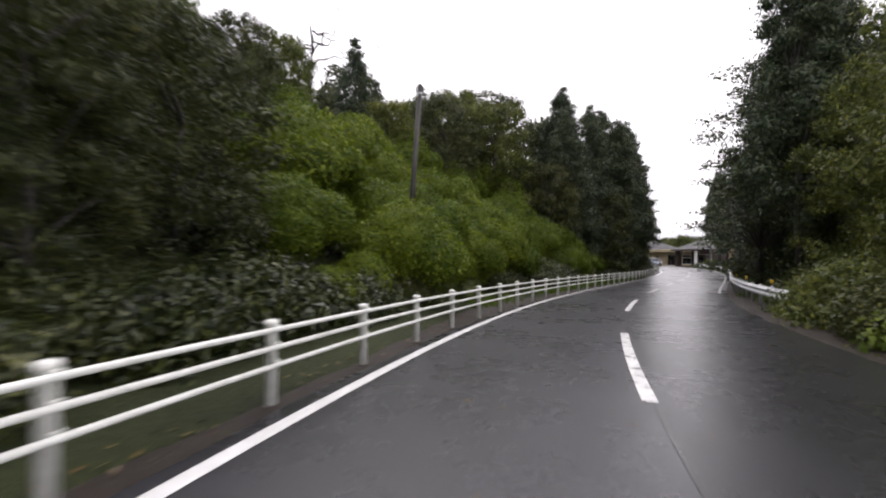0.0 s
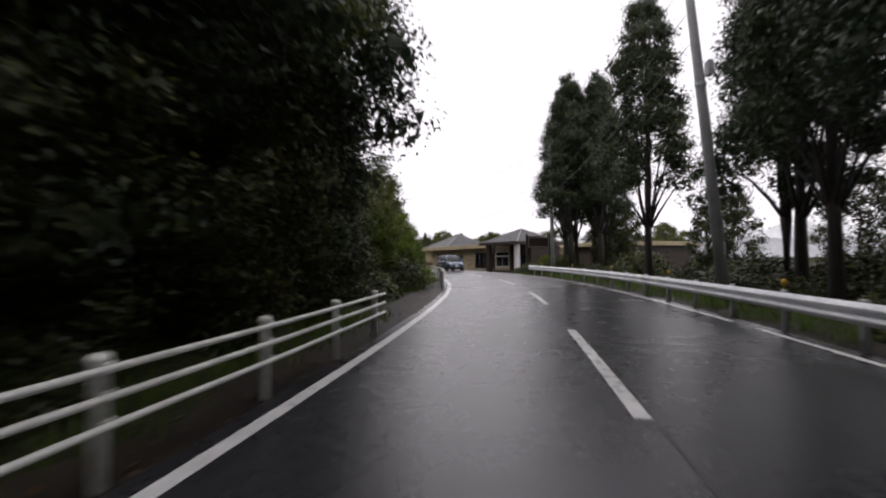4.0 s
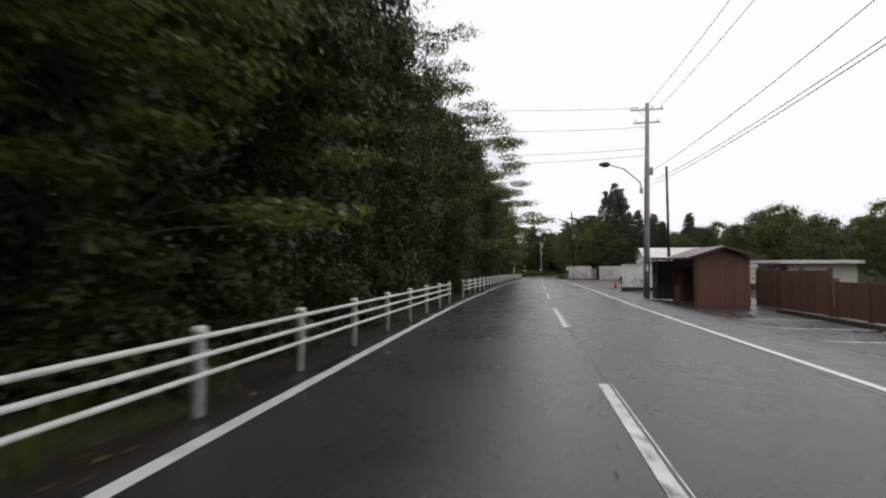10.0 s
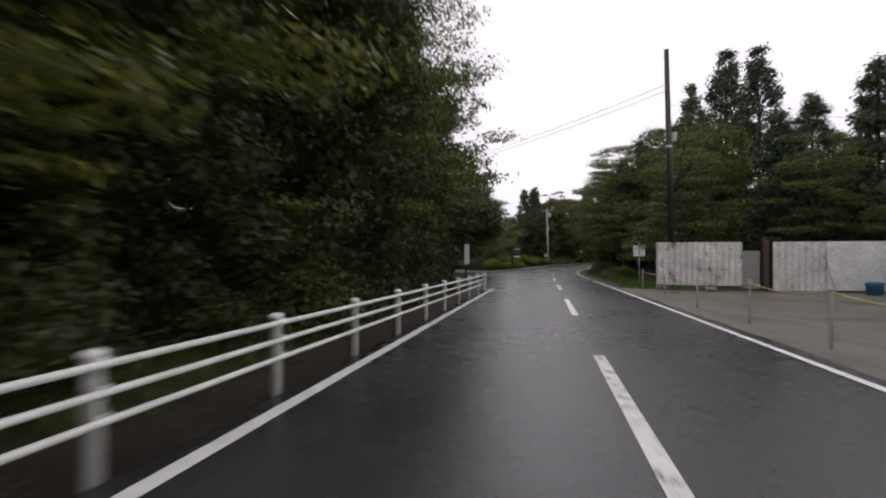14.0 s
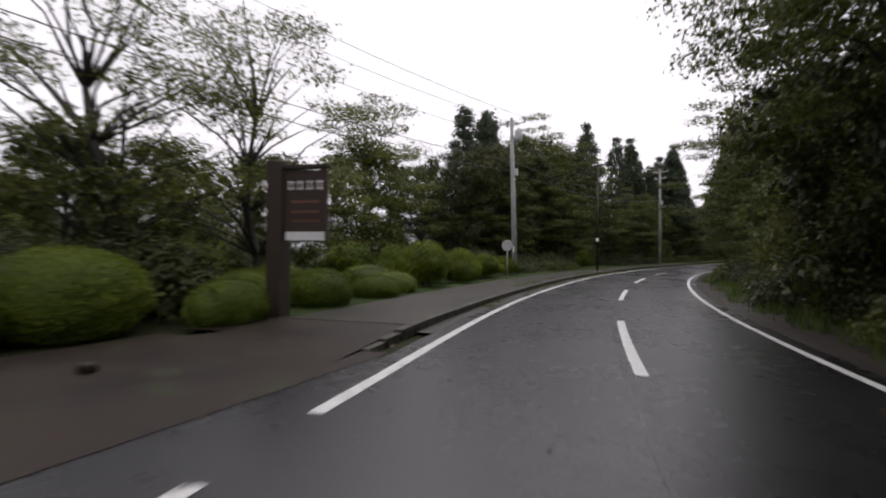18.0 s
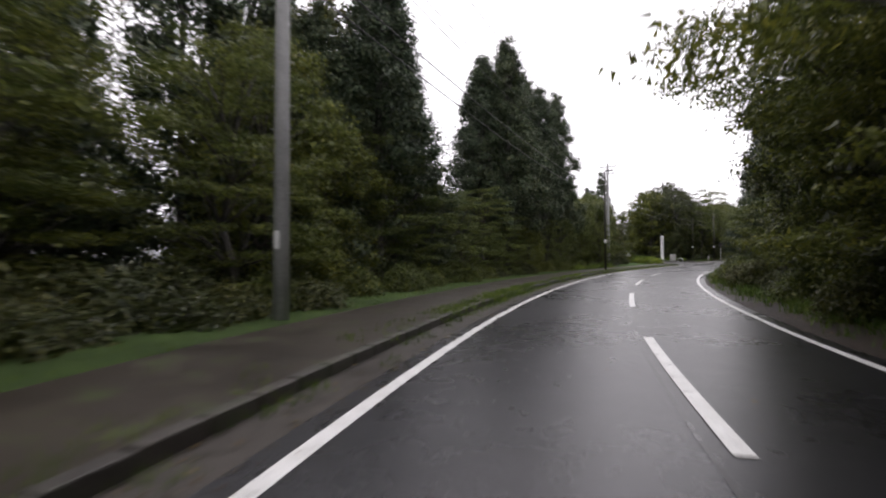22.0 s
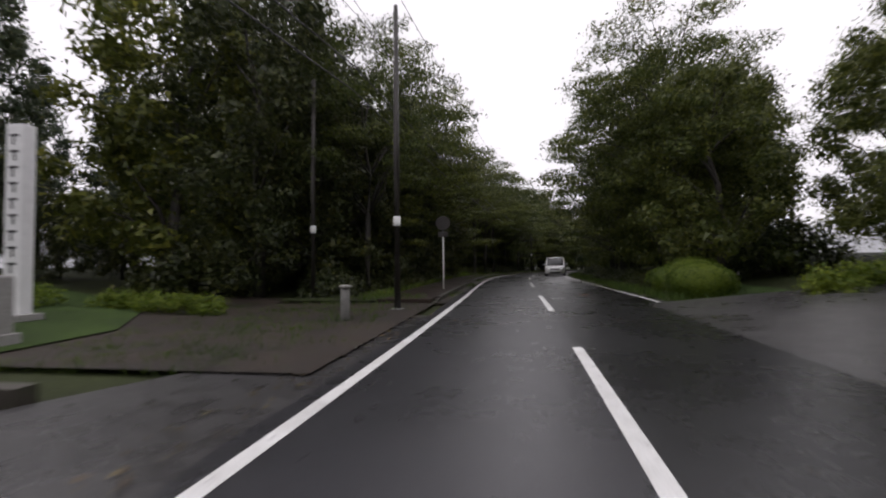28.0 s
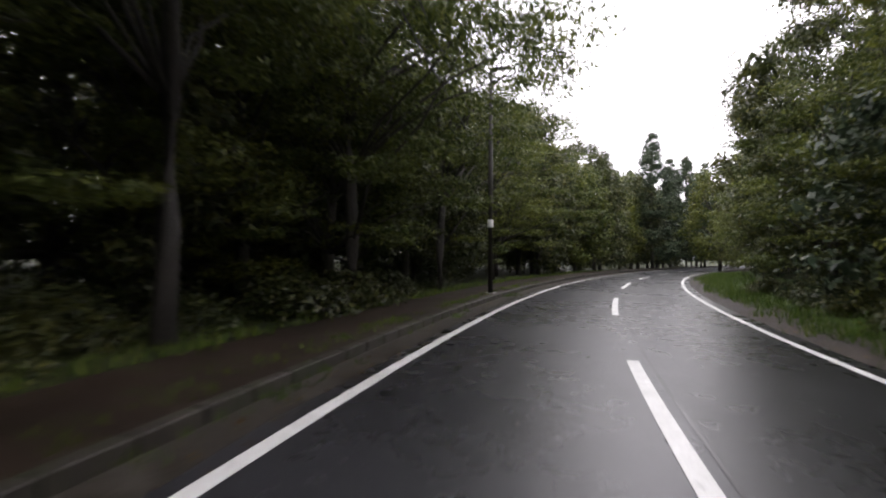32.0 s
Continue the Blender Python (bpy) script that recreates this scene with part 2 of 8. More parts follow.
M_ROAD = wet_asphalt("wet_asphalt", (0.02, 0.02, 0.0225), (0.037, 0.0365, 0.041), (0.25, 0.31))
M_ROAD_NEW = wet_asphalt("dark_wet_asphalt", (0.0095, 0.0095, 0.0105), (0.0185, 0.0185, 0.0205), (0.25, 0.31))
M_LOT = wet_asphalt("old_wet_asphalt", (0.034, 0.033, 0.034), (0.062, 0.06, 0.06), (0.15, 0.5))
M_SEAL = surface("joint_sealant", (0.008, 0.008, 0.008), (0.016, 0.016, 0.016), rough=(0.2, 0.4))
M_PAINT = surface("worn_road_paint", (0.62, 0.62, 0.6), (0.8, 0.8, 0.79), 60, 4, (0.25, 0.5), relief=0.4, depth=0.002, stain=((0.08, 0.08, 0.08), 7.0, 0.6))
M_PAINT_OLD = surface("old_road_paint", (0.5, 0.5, 0.48), (0.75, 0.75, 0.73), 60, 4, (0.25, 0.5), relief=0.4, depth=0.002, stain=((0.045, 0.045, 0.047), 6.5, 0.52))
M_ORANGE = surface("orange_marking_paint", (0.3, 0.11, 0.025), (0.42, 0.18, 0.04), stain=((0.03, 0.03, 0.03), 9.0, 0.42))
M_DIRT = surface("wet_leaf_litter", (0.015, 0.0115, 0.009), (0.04, 0.029, 0.021), 22, 0.9, (0.45, 0.8), relief=0.9, depth=0.03, gloss=0.3, stain=((0.03, 0.04, 0.012), 2.2, 0.58))
M_GROUND = surface("wet_soil_and_moss", (0.016, 0.02, 0.009), (0.04, 0.05, 0.018), 9, 0.35, (0.6, 0.9), relief=1.0, depth=0.08, gloss=0.15)
M_GRASSLAND = surface("short_grass", (0.025, 0.044, 0.013), (0.058, 0.096, 0.026), 30, 0.7, (0.6, 0.9), relief=1.0, depth=0.04, gloss=0.12)
M_WALK = surface("brown_wet_pavement", (0.016, 0.012, 0.0082), (0.036, 0.028, 0.019), 45, 0.8, (0.3, 0.65), relief=0.5, depth=0.006, stain=((0.035, 0.045, 0.014), 1.6, 0.55), gloss=0.3)
M_WALK_DARK = surface("leaf_strewn_pavement", (0.0135, 0.0085, 0.006), (0.034, 0.0215, 0.0145), 30, 0.8, (0.4, 0.75), relief=0.7, depth=0.012, stain=((0.028, 0.035, 0.012), 1.6, 0.55), gloss=0.25)
M_KERB = surface("mossy_kerb_concrete", (0.02, 0.0165, 0.013), (0.058, 0.049, 0.039), 35, 2.2, (0.4, 0.75), relief=0.8, depth=0.01, random_tone=0.25, stain=((0.022, 0.026, 0.011), 2.2, 0.47))
M_GUTTER = surface("wet_gutter_concrete", (0.026, 0.022, 0.019), (0.056, 0.048, 0.041), 28, 1.1, (0.3, 0.6), relief=0.5, depth=0.006, stain=((0.017, 0.0135, 0.009), 2.0, 0.5), gloss=0.35)
M_CONCRETE = surface("weathered_concrete", (0.22, 0.215, 0.205), (0.36, 0.355, 0.34), 30, 1.2, (0.55, 0.85), relief=0.4, stain=((0.12, 0.115, 0.105), 1.1, 0.6))
M_POLE = surface("pole_concrete", (0.2, 0.2, 0.2), (0.33, 0.33, 0.325), 25, 0.9, (0.5, 0.8), relief=0.25)
M_RAIL = surface("white_rail_paint", (0.62, 0.63, 0.58), (0.8, 0.81, 0.77), 18, 2.5, (0.28, 0.5), relief=0.1, stain=((0.2, 0.2, 0.13), 6.0, 0.68))
M_BEAM = surface("galvanised_beam", (0.5, 0.52, 0.53), (0.72, 0.73, 0.74), 12, 1.2, (0.3, 0.5), metal=0.25, relief=0.1, stain=((0.25, 0.24, 0.21), 3.0, 0.66))
M_STEEL = surface("galvanised_steel", (0.32, 0.33, 0.34), (0.5, 0.51, 0.52), 20, 2, (0.35, 0.6), metal=0.6, relief=0.1)
M_DARKSTEEL = surface("dark_brown_steel", (0.02, 0.017, 0.015), (0.045, 0.04, 0.036), 20, 2, (0.3, 0.6), metal=0.3, relief=0.1)
M_BARK = surface("wet_bark", (0.014, 0.012, 0.01), (0.045, 0.038, 0.031), 16, 1.6, (0.5, 0.85), relief=1.0, depth=0.03)
M_CABLE = plain("cable_rubber", (0.02, 0.02, 0.022), 0.5)
M_BLACK = plain("black_plastic", (0.015, 0.015, 0.016), 0.45)
M_WHITE = surface("white_sheet_metal", (0.55, 0.55, 0.53), (0.78, 0.78, 0.76), 8, 0.8, (0.35, 0.6), relief=0.1, stain=((0.3, 0.25, 0.19), 1.4, 0.68))
M_LEAF = foliage("broad_leaves", [(0, (0.046, 0.062, 0.018)), (0.6, (0.094, 0.117, 0.03)), (1, (0.175, 0.188, 0.045))], 0.38, 0.42)
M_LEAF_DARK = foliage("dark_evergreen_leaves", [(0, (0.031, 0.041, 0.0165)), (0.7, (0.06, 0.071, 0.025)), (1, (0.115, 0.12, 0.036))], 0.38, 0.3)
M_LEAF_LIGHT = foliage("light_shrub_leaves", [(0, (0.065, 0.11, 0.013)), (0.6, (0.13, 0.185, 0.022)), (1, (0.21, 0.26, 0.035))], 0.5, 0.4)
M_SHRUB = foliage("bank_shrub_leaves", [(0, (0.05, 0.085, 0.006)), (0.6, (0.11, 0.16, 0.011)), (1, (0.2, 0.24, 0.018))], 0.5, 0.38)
# undergrowth leaves with the shade of overhanging plants put into their colour
M_UNDER_SHADE = foliage("shade_toned_undergrowth", [(0, (0.018, 0.027, 0.01)), (0.6, (0.036, 0.047, 0.016)), (1, (0.075, 0.085, 0.025))], 0.3, 0.2)
M_NEEDLE = foliage("conifer_needles", [(0, (0.0275, 0.0456, 0.027)), (0.7, (0.0525, 0.0735, 0.0425)), (1, (0.0875, 0.104, 0.051))], 0.42, 0.2)
M_BLADE = foliage("grass_blades", [(0, (0.045, 0.085, 0.015)), (0.6, (0.09, 0.15, 0.025)), (1, (0.16, 0.2, 0.05))], 0.5, 0.4)

# ---- mesh helpers ----
def mesh_of(name, bm, mat, smooth_shade=False):
    me = bpy.data.meshes.new(name)
    bm.normal_update()
    bm.to_mesh(me)
    bm.free()
    me.materials.append(mat)
    if smooth_shade:
        for p in me.polygons:
            p.use_smooth = True
    return me


def part(name, bm, material, parent=None, label="", smooth_shade=False):
    """Links a bmesh as one mesh object under a thing or under a part."""
    ob = new(name, mesh_of(name, bm, material, smooth_shade))
    ob.parent = parent
    return tagged(ob, label)


def share(name, me, parent, m=None, label=""):
    """One more object on a mesh that already exists."""
    ob = new(name, me)
    ob.parent = parent
    if m is not None:
        ob.matrix_basis = m
    return tagged(ob, label)


def thing(name, m, label, category, group=""):
    ob = new(name)
    ob.empty_display_size = 0.2
    ob.matrix_basis = m
    return tagged(ob, label, category, group)


def box(bm, cx, cy, cz, sx, sy, sz, bevel=0.0, turn=0.0):
    g = bmesh.ops.create_cube(bm, size=1.0, matrix=Matrix.Translation((cx, cy, cz)) @ Matrix.Rotation(turn, 4, "Z") @ Matrix.Diagonal((sx, sy, sz, 1)))
    if bevel:
        edges = {e for v in g["verts"] for e in v.link_edges}
        bmesh.ops.bevel(bm, geom=list(edges), offset=bevel, segments=2, affect="EDGES", profile=0.5)
    return bm


def boxed(*a, **k):
    return box(bmesh.new(), *a, **k)


def tube(bm, pts, radius, sides=8, close=True):
    """A round bar along points; radius may be one number or one a point."""
    pts = [Vector(p) for p in pts]
    rr = radius if isinstance(radius, (list, tuple)) else [radius] * len(pts)
    rings = []
    for i, p in enumerate(pts):
        t = (pts[min(i + 1, len(pts) - 1)] - pts[max(i - 1, 0)]).normalized()
        u = t.cross(Vector((0, 0, 1)))
        u = u.normalized() if u.length > 1e-4 else Vector((1, 0, 0))
        w = t.cross(u)
        rings.append([bm.verts.new(p + (u * math.cos(a) + w * math.sin(a)) * rr[i]) for a in (2 * math.pi * k / sides for k in range(sides))])
    for a, b in zip(rings, rings[1:]):
        for k in range(sides):
            bm.faces.new((a[k], a[(k + 1) % sides], b[(k + 1) % sides], b[k]))
    if close:
        bm.faces.new(rings[0][::-1])
        bm.faces.new(rings[-1])
    return bm


def tubed(*a, **k):
    return tube(bmesh.new(), *a, **k)


def lathe(bm, profile, sides=16, cx=0.0, cy=0.0, cz=0.0):
    """A turned body from (radius, height) pairs."""
    rings = [[bm.verts.new((cx + r * math.cos(2 * math.pi * k / sides), cy + r * math.sin(2 * math.pi * k / sides), cz + z)) for k in range(sides)] for r, z in profile]
    for a, b in zip(rings, rings[1:]):
        for k in range(sides):
            bm.faces.new((a[k], a[(k + 1) % sides], b[(k + 1) % sides], b[k]))
    bm.faces.new(rings[0][::-1])
    bm.faces.new(rings[-1])
    return bm


def lathed(*a, **k):
    return lathe(bmesh.new(), *a, **k)


def sweep(profile, s0, s1, step, closed=True, bm=None, offset=None):
    """A profile of (d, z) pairs drawn along the road from s0 to s1; offset(s) moves d."""
    bm = bm or bmesh.new()
    n = max(1, round((s1 - s0) / step))
    rings = []
    for i in range(n + 1):
        s = s0 + (s1 - s0) * i / n
        o = offset(s) if offset else 0.0
        rings.append([bm.verts.new(at(s, d + o, z)) for d, z in profile])
    m = len(profile)
    for a, b in zip(rings, rings[1:]):
        for k in range(m if closed else m - 1):
            bm.faces.new((a[k], b[k], b[(k + 1) % m], a[(k + 1) % m]))
    if closed:
        bm.faces.new(rings[0])
        bm.faces.new(rings[-1][::-1])
    bmesh.ops.recalc_face_normals(bm, faces=bm.faces)
    return bm


def ribbon(left, right, s0, s1, step, z):
    """A flat strip between two edges d = left(s), right(s)."""
    bm = bmesh.new()
    n = max(1, round((s1 - s0) / step))
    rows = []
    for i in range(n + 1):
        s = s0 + (s1 - s0) * i / n
        rows.append((bm.verts.new(at(s, left(s), z)), bm.verts.new(at(s, right(s), z))))
    for (a, b), (c, e) in zip(rows, rows[1:]):
        bm.faces.new((a, b, e, c))
    return bm


def structure(name, bm, mat, label, smooth_shade=False):
    ob = part(name, bm, mat, None, "", smooth_shade)
    return tagged(ob, label, name.replace("_", " ").rstrip("0123456789 "), "", "structure")

# ---- leaf meshes ----
def leaf_arrays(centres, normals, sizes, rng, aspect=0.55, tilt=0.5):
    """Leaf blades as pointed triangles round given centres, facing roughly along the normals."""
    n = len(centres)
    nn = normals + rng.normal(0, tilt, (n, 3))
    nn /= np.linalg.norm(nn, axis=1)[:, None] + 1e-9
    u = np.cross(nn, rng.normal(0, 1, (n, 3)))
    u /= np.linalg.norm(u, axis=1)[:, None] + 1e-9
    w = np.cross(nn, u)
    a = sizes[:, None]
    v = np.empty((n, 3, 3))
    v[:, 0] = centres - u * a * 0.8 + w * a * aspect
    v[:, 1] = centres - u * a * 0.8 - w * a * aspect
    v[:, 2] = centres + u * a * 1.2 - nn * a * 0.2
    return v.reshape(-1, 3)


def quads_mesh(name, v, mat, sides=3):
    n = len(v) // sides
    me = bpy.data.meshes.new(name)
    me.vertices.add(len(v))
    me.vertices.foreach_set("co", v.astype(np.float32).ravel())
    me.loops.add(len(v))
    me.loops.foreach_set("vertex_index", np.arange(len(v), dtype=np.int32))
    me.polygons.add(n)
    me.polygons.foreach_set("loop_start", np.arange(0, len(v), sides, dtype=np.int32))
    me.materials.append(mat)
    me.update(calc_edges=True)
    me.validate()
    return me

# ---- glowing wooded ridge with painted mist, far behind everything ----
def far_ridge(name, centre, radius, base, low, high, tone, seed):
    """A distant line of woods: a plain glowing backdrop with haze painted into its colour."""
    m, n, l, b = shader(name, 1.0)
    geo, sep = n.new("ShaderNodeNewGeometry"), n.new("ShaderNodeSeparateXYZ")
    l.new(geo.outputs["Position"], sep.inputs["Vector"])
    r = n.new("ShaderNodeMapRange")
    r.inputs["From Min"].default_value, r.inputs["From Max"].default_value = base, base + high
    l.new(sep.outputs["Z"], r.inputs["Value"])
    # haze as colour: the glow is paler towards the ridge's foot
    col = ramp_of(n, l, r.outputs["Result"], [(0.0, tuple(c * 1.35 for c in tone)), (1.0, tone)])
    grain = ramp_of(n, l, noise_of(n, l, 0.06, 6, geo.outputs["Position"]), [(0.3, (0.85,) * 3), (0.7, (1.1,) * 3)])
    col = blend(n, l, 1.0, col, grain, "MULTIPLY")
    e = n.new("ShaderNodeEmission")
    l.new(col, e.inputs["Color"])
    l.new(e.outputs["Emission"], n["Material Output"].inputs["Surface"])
    bm = bmesh.new()
    rows = []
    for i in range(721):
        a = 2 * math.pi * i / 720
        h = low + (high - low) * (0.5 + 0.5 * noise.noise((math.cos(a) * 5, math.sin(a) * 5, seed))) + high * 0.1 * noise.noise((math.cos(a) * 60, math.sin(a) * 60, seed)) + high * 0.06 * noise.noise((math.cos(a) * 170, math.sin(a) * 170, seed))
        x, y = centre[0] + radius * math.cos(a), centre[1] + radius * math.sin(a)
        rows.append((bm.verts.new((x, y, base)), bm.verts.new((x, y, base + h))))
    for (a, b2), (c, d) in zip(rows, rows[1:]):
        bm.faces.new((a, c, d, b2))
    return structure(name, bm, m, "grey wooded ridge backdrop, glowing, with painted haze")


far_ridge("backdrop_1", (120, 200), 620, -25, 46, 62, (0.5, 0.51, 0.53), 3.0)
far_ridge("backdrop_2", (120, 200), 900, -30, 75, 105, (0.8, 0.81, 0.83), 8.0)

# ---- ground, carriageway, verges ----
def axis(a, b, step):
    far = [40, 90, 180, 360, 700, 1400, 2600]
    mid = list(np.arange(a, b + step, step))
    return np.array([a - f for f in far[::-1]] + mid + [b + f for f in far])


gxs, gys = axis(_gx.min() - 45, _gx.max() + 45, 2.5), axis(_gy.min() - 30, _gy.max() + 30, 2.5)
verts = []
for gy in gys:
    for gx in gxs:
        dist = (_gx - gx) ** 2 + (_gy - gy) ** 2
        i = int(np.argmin(dist))
        ca, sa = math.cos(_turn[i]), math.sin(_turn[i])
        side = -(gx - _gx[i]) * sa + (gy - _gy[i]) * ca
        side = math.copysign(math.sqrt(dist[i]), side)
        verts.append((gx, gy, _gz[i] - (0.2 if 85 < GS[i] < 207 and -13.5 < side < -1.5 else 0.07) + bank(GS[i], side) + (0.25 * noise.noise((gx * 0.13, gy * 0.13, 0)) * (0.0 if 84 < GS[i] < 207 and -15 < side < 0 else smooth(7, 12, abs(side))))))
nx = len(gxs)
faces = [(j * nx + i, j * nx + i + 1, (j + 1) * nx + i + 1, (j + 1) * nx + i) for j in range(len(gys) - 1) for i in range(nx - 1)]
me = bpy.data.meshes.new("ground")
me.from_pydata(verts, [], faces)
me.materials.append(M_GROUND)
for p in me.polygons:
    p.use_smooth = True
tagged(new("ground", me), "damp dark soil with moss and leaf litter", "ground", "", "structure")

S0, S1 = -28, 545


def jagged(s, amount=0.06):
    return amount * (noise.noise((s * 0.9, 3.1, 0)) + 0.6 * noise.noise((s * 3.1, 7.7, 0)))


def seam_d(s):
    """Joint between the two lanes' paving, which wanders across the centre line."""
    return float(np.interp(s, [-30, 40, 80, 90, 185, 205, 230, 250, 262, 282, 315, 332, 352, 375, 402, 432], [-0.04, -0.06, -0.12, -0.02, -0.05, 0.1, 0.18, 0.15, 0.13, 0.2, 0.23, 0.17, 0.1, 0.0, -0.14, -0.2])) + 0.05 * noise.noise((s * 0.12, 1.3, 0)) + 0.015 * noise.noise((s * 2.0, 4.0, 0))


structure("road", ribbon(lambda s: wl(s) + 0.26 + jagged(s), seam_d, S0, S1, 1.0, 0.0), M_ROAD, "wet grey asphalt lane with worn wheel tracks")
structure("road_oncoming", ribbon(seam_d, lambda s: -wr(s) - 0.32 + jagged(s + 60), S0, S1, 1.0, -0.003), M_ROAD_NEW, "wet darker asphalt lane")
structure("road_joint", ribbon(lambda s: seam_d(s) + 0.018 + 0.01 * noise.noise((s * 5, 0, 0)), lambda s: seam_d(s) - 0.018, S0, S1, 0.5, 0.004), M_SEAL, "black sealed joint between two asphalt lanes")
structure("line_crack", ribbon(lambda s: -0.035 + 0.012 * noise.noise((s * 1.1, 5, 0)), lambda s: -0.058 + 0.012 * noise.noise((s * 1.1, 5, 0)) + 0.01 * noise.noise((s * 6, 2, 0)), 92, 182, 0.5, 0.009), M_SEAL, "dark crack running along the worn centre line")
structure("verge_left", ribbon(lambda s: 4.6, lambda s: wl(s) + 0.1, S0, 206, 1.0, -0.03), M_DIRT, "brown wet leaf litter beside the road")
structure("verge_right_1", ribbon(lambda s: -wr(s) - 0.15, lambda s: -4.6, S0, 89, 1.0, -0.03), M_DIRT, "dark wet verge with weeds")
structure("verge_right_2", ribbon(lambda s: -wr(s) - 0.15, lambda s: -4.8, 203, S1, 1.0, -0.03), M_DIRT, "dark wet verge with weeds")


# ---- road markings ----
def line_d(s):
    """The left edge line wanders a little."""
    return wl(s) + float(np.interp(s, [232, 243, 252, 268, 281, 295, 310, 380, 389, 400], [0, -0.12, 0, 0, -0.13, -0.05, 0, 0, -0.08, 0]))


def left_line(a, b, name, mat=M_PAINT):
    structure(name, ribbon(lambda s: line_d(s) + 0.075, lambda s: line_d(s) - 0.075, a, b, 0.5, 0.006), mat, "white painted edge line")


left_line(S0, 72.8, "edge_line_left_1")
left_line(73.4, 111.9, "edge_line_left_2")
for i, (a, b) in enumerate(((112.4, 113.9), (114.7, 117.2), (221.4, 223.6), (226.4, 227.9), (229.5, 231.4), (233.7, 235.4), (238.0, 240.1))):
    left_line(a, b, "edge_line_left_%d" % (i + 3), M_PAINT_OLD)
left_line(118.0, 203.5, "edge_line_left_10")
left_line(241.4, S1, "edge_line_left_11")
for i, (a, b) in enumerate(((S0, 6.6), (27, 60), (61, 214), (216, 545))):
    structure("edge_line_right_%d" % (i + 1), ribbon(lambda s: -wr(s) + 0.06, lambda s: -wr(s) - 0.06, a, b, 0.5, 0.006), M_PAINT_OLD if a < 60 else M_PAINT, "white painted edge line")
DASH_STARTS = [5.0, 15.0, 24.9, 34.8, 44.7, 54.6, 64.4, 74.2, 84.2, 94.3, 104.1, 114.0, 123.8, 134.0, 144.0, 154.1, 163.9, 173.4, 183.5, 193.4, 203.4, 213.3, 223.3, 233.5, 243.6, 253.7, 263.9, 273.8, 284.0, 294.2, 304.2, 314.3, 324.3, 334.3, 344.1, 354.0, 364.1, 374.0, 383.9, 394.5, 404.8, 415.0, 425.2, 435.4]
for i in range(-3, 54):
    a = DASH_STARTS[i] if 0 <= i < 44 else 5.0 + 10.0 * i if i < 0 else 435.4 + 10.1 * (i - 43)
    worn = i < 24 and i not in (19,)
    tagged(part("centre_dash", ribbon(lambda s: 0.075, lambda s: -0.075, a, a + 5.0, 0.5, 0.006), M_PAINT_OLD if worn else M_PAINT), "white painted centre line dash", "road marking", "centre line dashes")

# ---- guard pipe fences along the left ----
def post_mesh():
    return mesh_of("post", lathed([(0.057, -0.25), (0.057, 0.725), (0.066, 0.73), (0.068, 0.755), (0.06, 0.77), (0.03, 0.78)], 12), M_RAIL, True)


POST = post_mesh()
CLAMP = mesh_of("clamp", boxed(0, -0.062, 0, 0.075, 0.03, 0.07, 0.008), M_RAIL)


FENCE_S = [-20, 0, 15, 30, 45, 60, 72, 80, 90, 100, 110, 120, 130, 141, 144, 155, 170, 185, 203]
FENCE_D = [3.75, 3.53, 3.36, 3.33, 3.41, 3.51, 3.47, 3.54, 3.60, 3.65, 3.67, 3.80, 3.75, 3.74, 3.69, 3.53, 3.45, 3.34, 3.16]


def fence_d(s):
    return float(np.interp(s, FENCE_S, FENCE_D))


def pipe_fence(counts, places, label):
    """Three pipes on posts; places: how far along the road the posts with those counts stand."""
    f = thing("guard_pipe_fence", Matrix.Identity(4), label, "guard fence", "white guard pipe fences")
    rails = (0.36, 0.53, 0.695)
    for i in range(counts[-1] + 1):
        s = float(np.interp(i, counts, places))
        p = share("post", POST, f, stand(s, fence_d(s), 0.0) @ pose(0, 0, 0, 1.2 * noise.noise((s, 0, 0)), 1.5 * noise.noise((s, 5, 0)), 90 * (i % 4)))
        for z in rails:
            c = share("clamp", CLAMP, p)
            c.matrix_basis = p.matrix_basis.inverted() @ stand(s, fence_d(s), z)
    for z in rails:
        pts = [at(s, fence_d(s) - 0.1, z + 0.006 * noise.noise((s * 0.7, z * 9, 0))) for s in np.arange(places[0] - 0.3, places[-1] + 0.45, 1.0)]
        part("pipe", tubed(pts, 0.0245, 10), M_RAIL, f, "white tubular rail with chipped paint", True)
    return f


pipe_fence([0, 11, 17, 23, 30, 39], [-17.5, 4.03, 15.4, 27.4, 41.17, 58.8], "white painted three-rail guard pipe fence below a shrub bank")
pipe_fence([0, 3, 8, 14, 19, 26, 33], [72.05, 78.3, 88.75, 102.1, 112.95, 127.1, 140.95], "white painted three-rail guard pipe fence below dense trees")
pipe_fence([0, 13, 20, 29], [144.15, 169.5, 183.95, 201.8], "white three-rail guard pipe fence before dark woods")


# ---- steel beam guardrail along the right ----
def beam_offset(s):
    return float(np.interp(s, [2, 35, 55, 79, 84.7, 87.5], [-4.3, -3.6, -3.72, -3.86, -4.02, -4.45]))


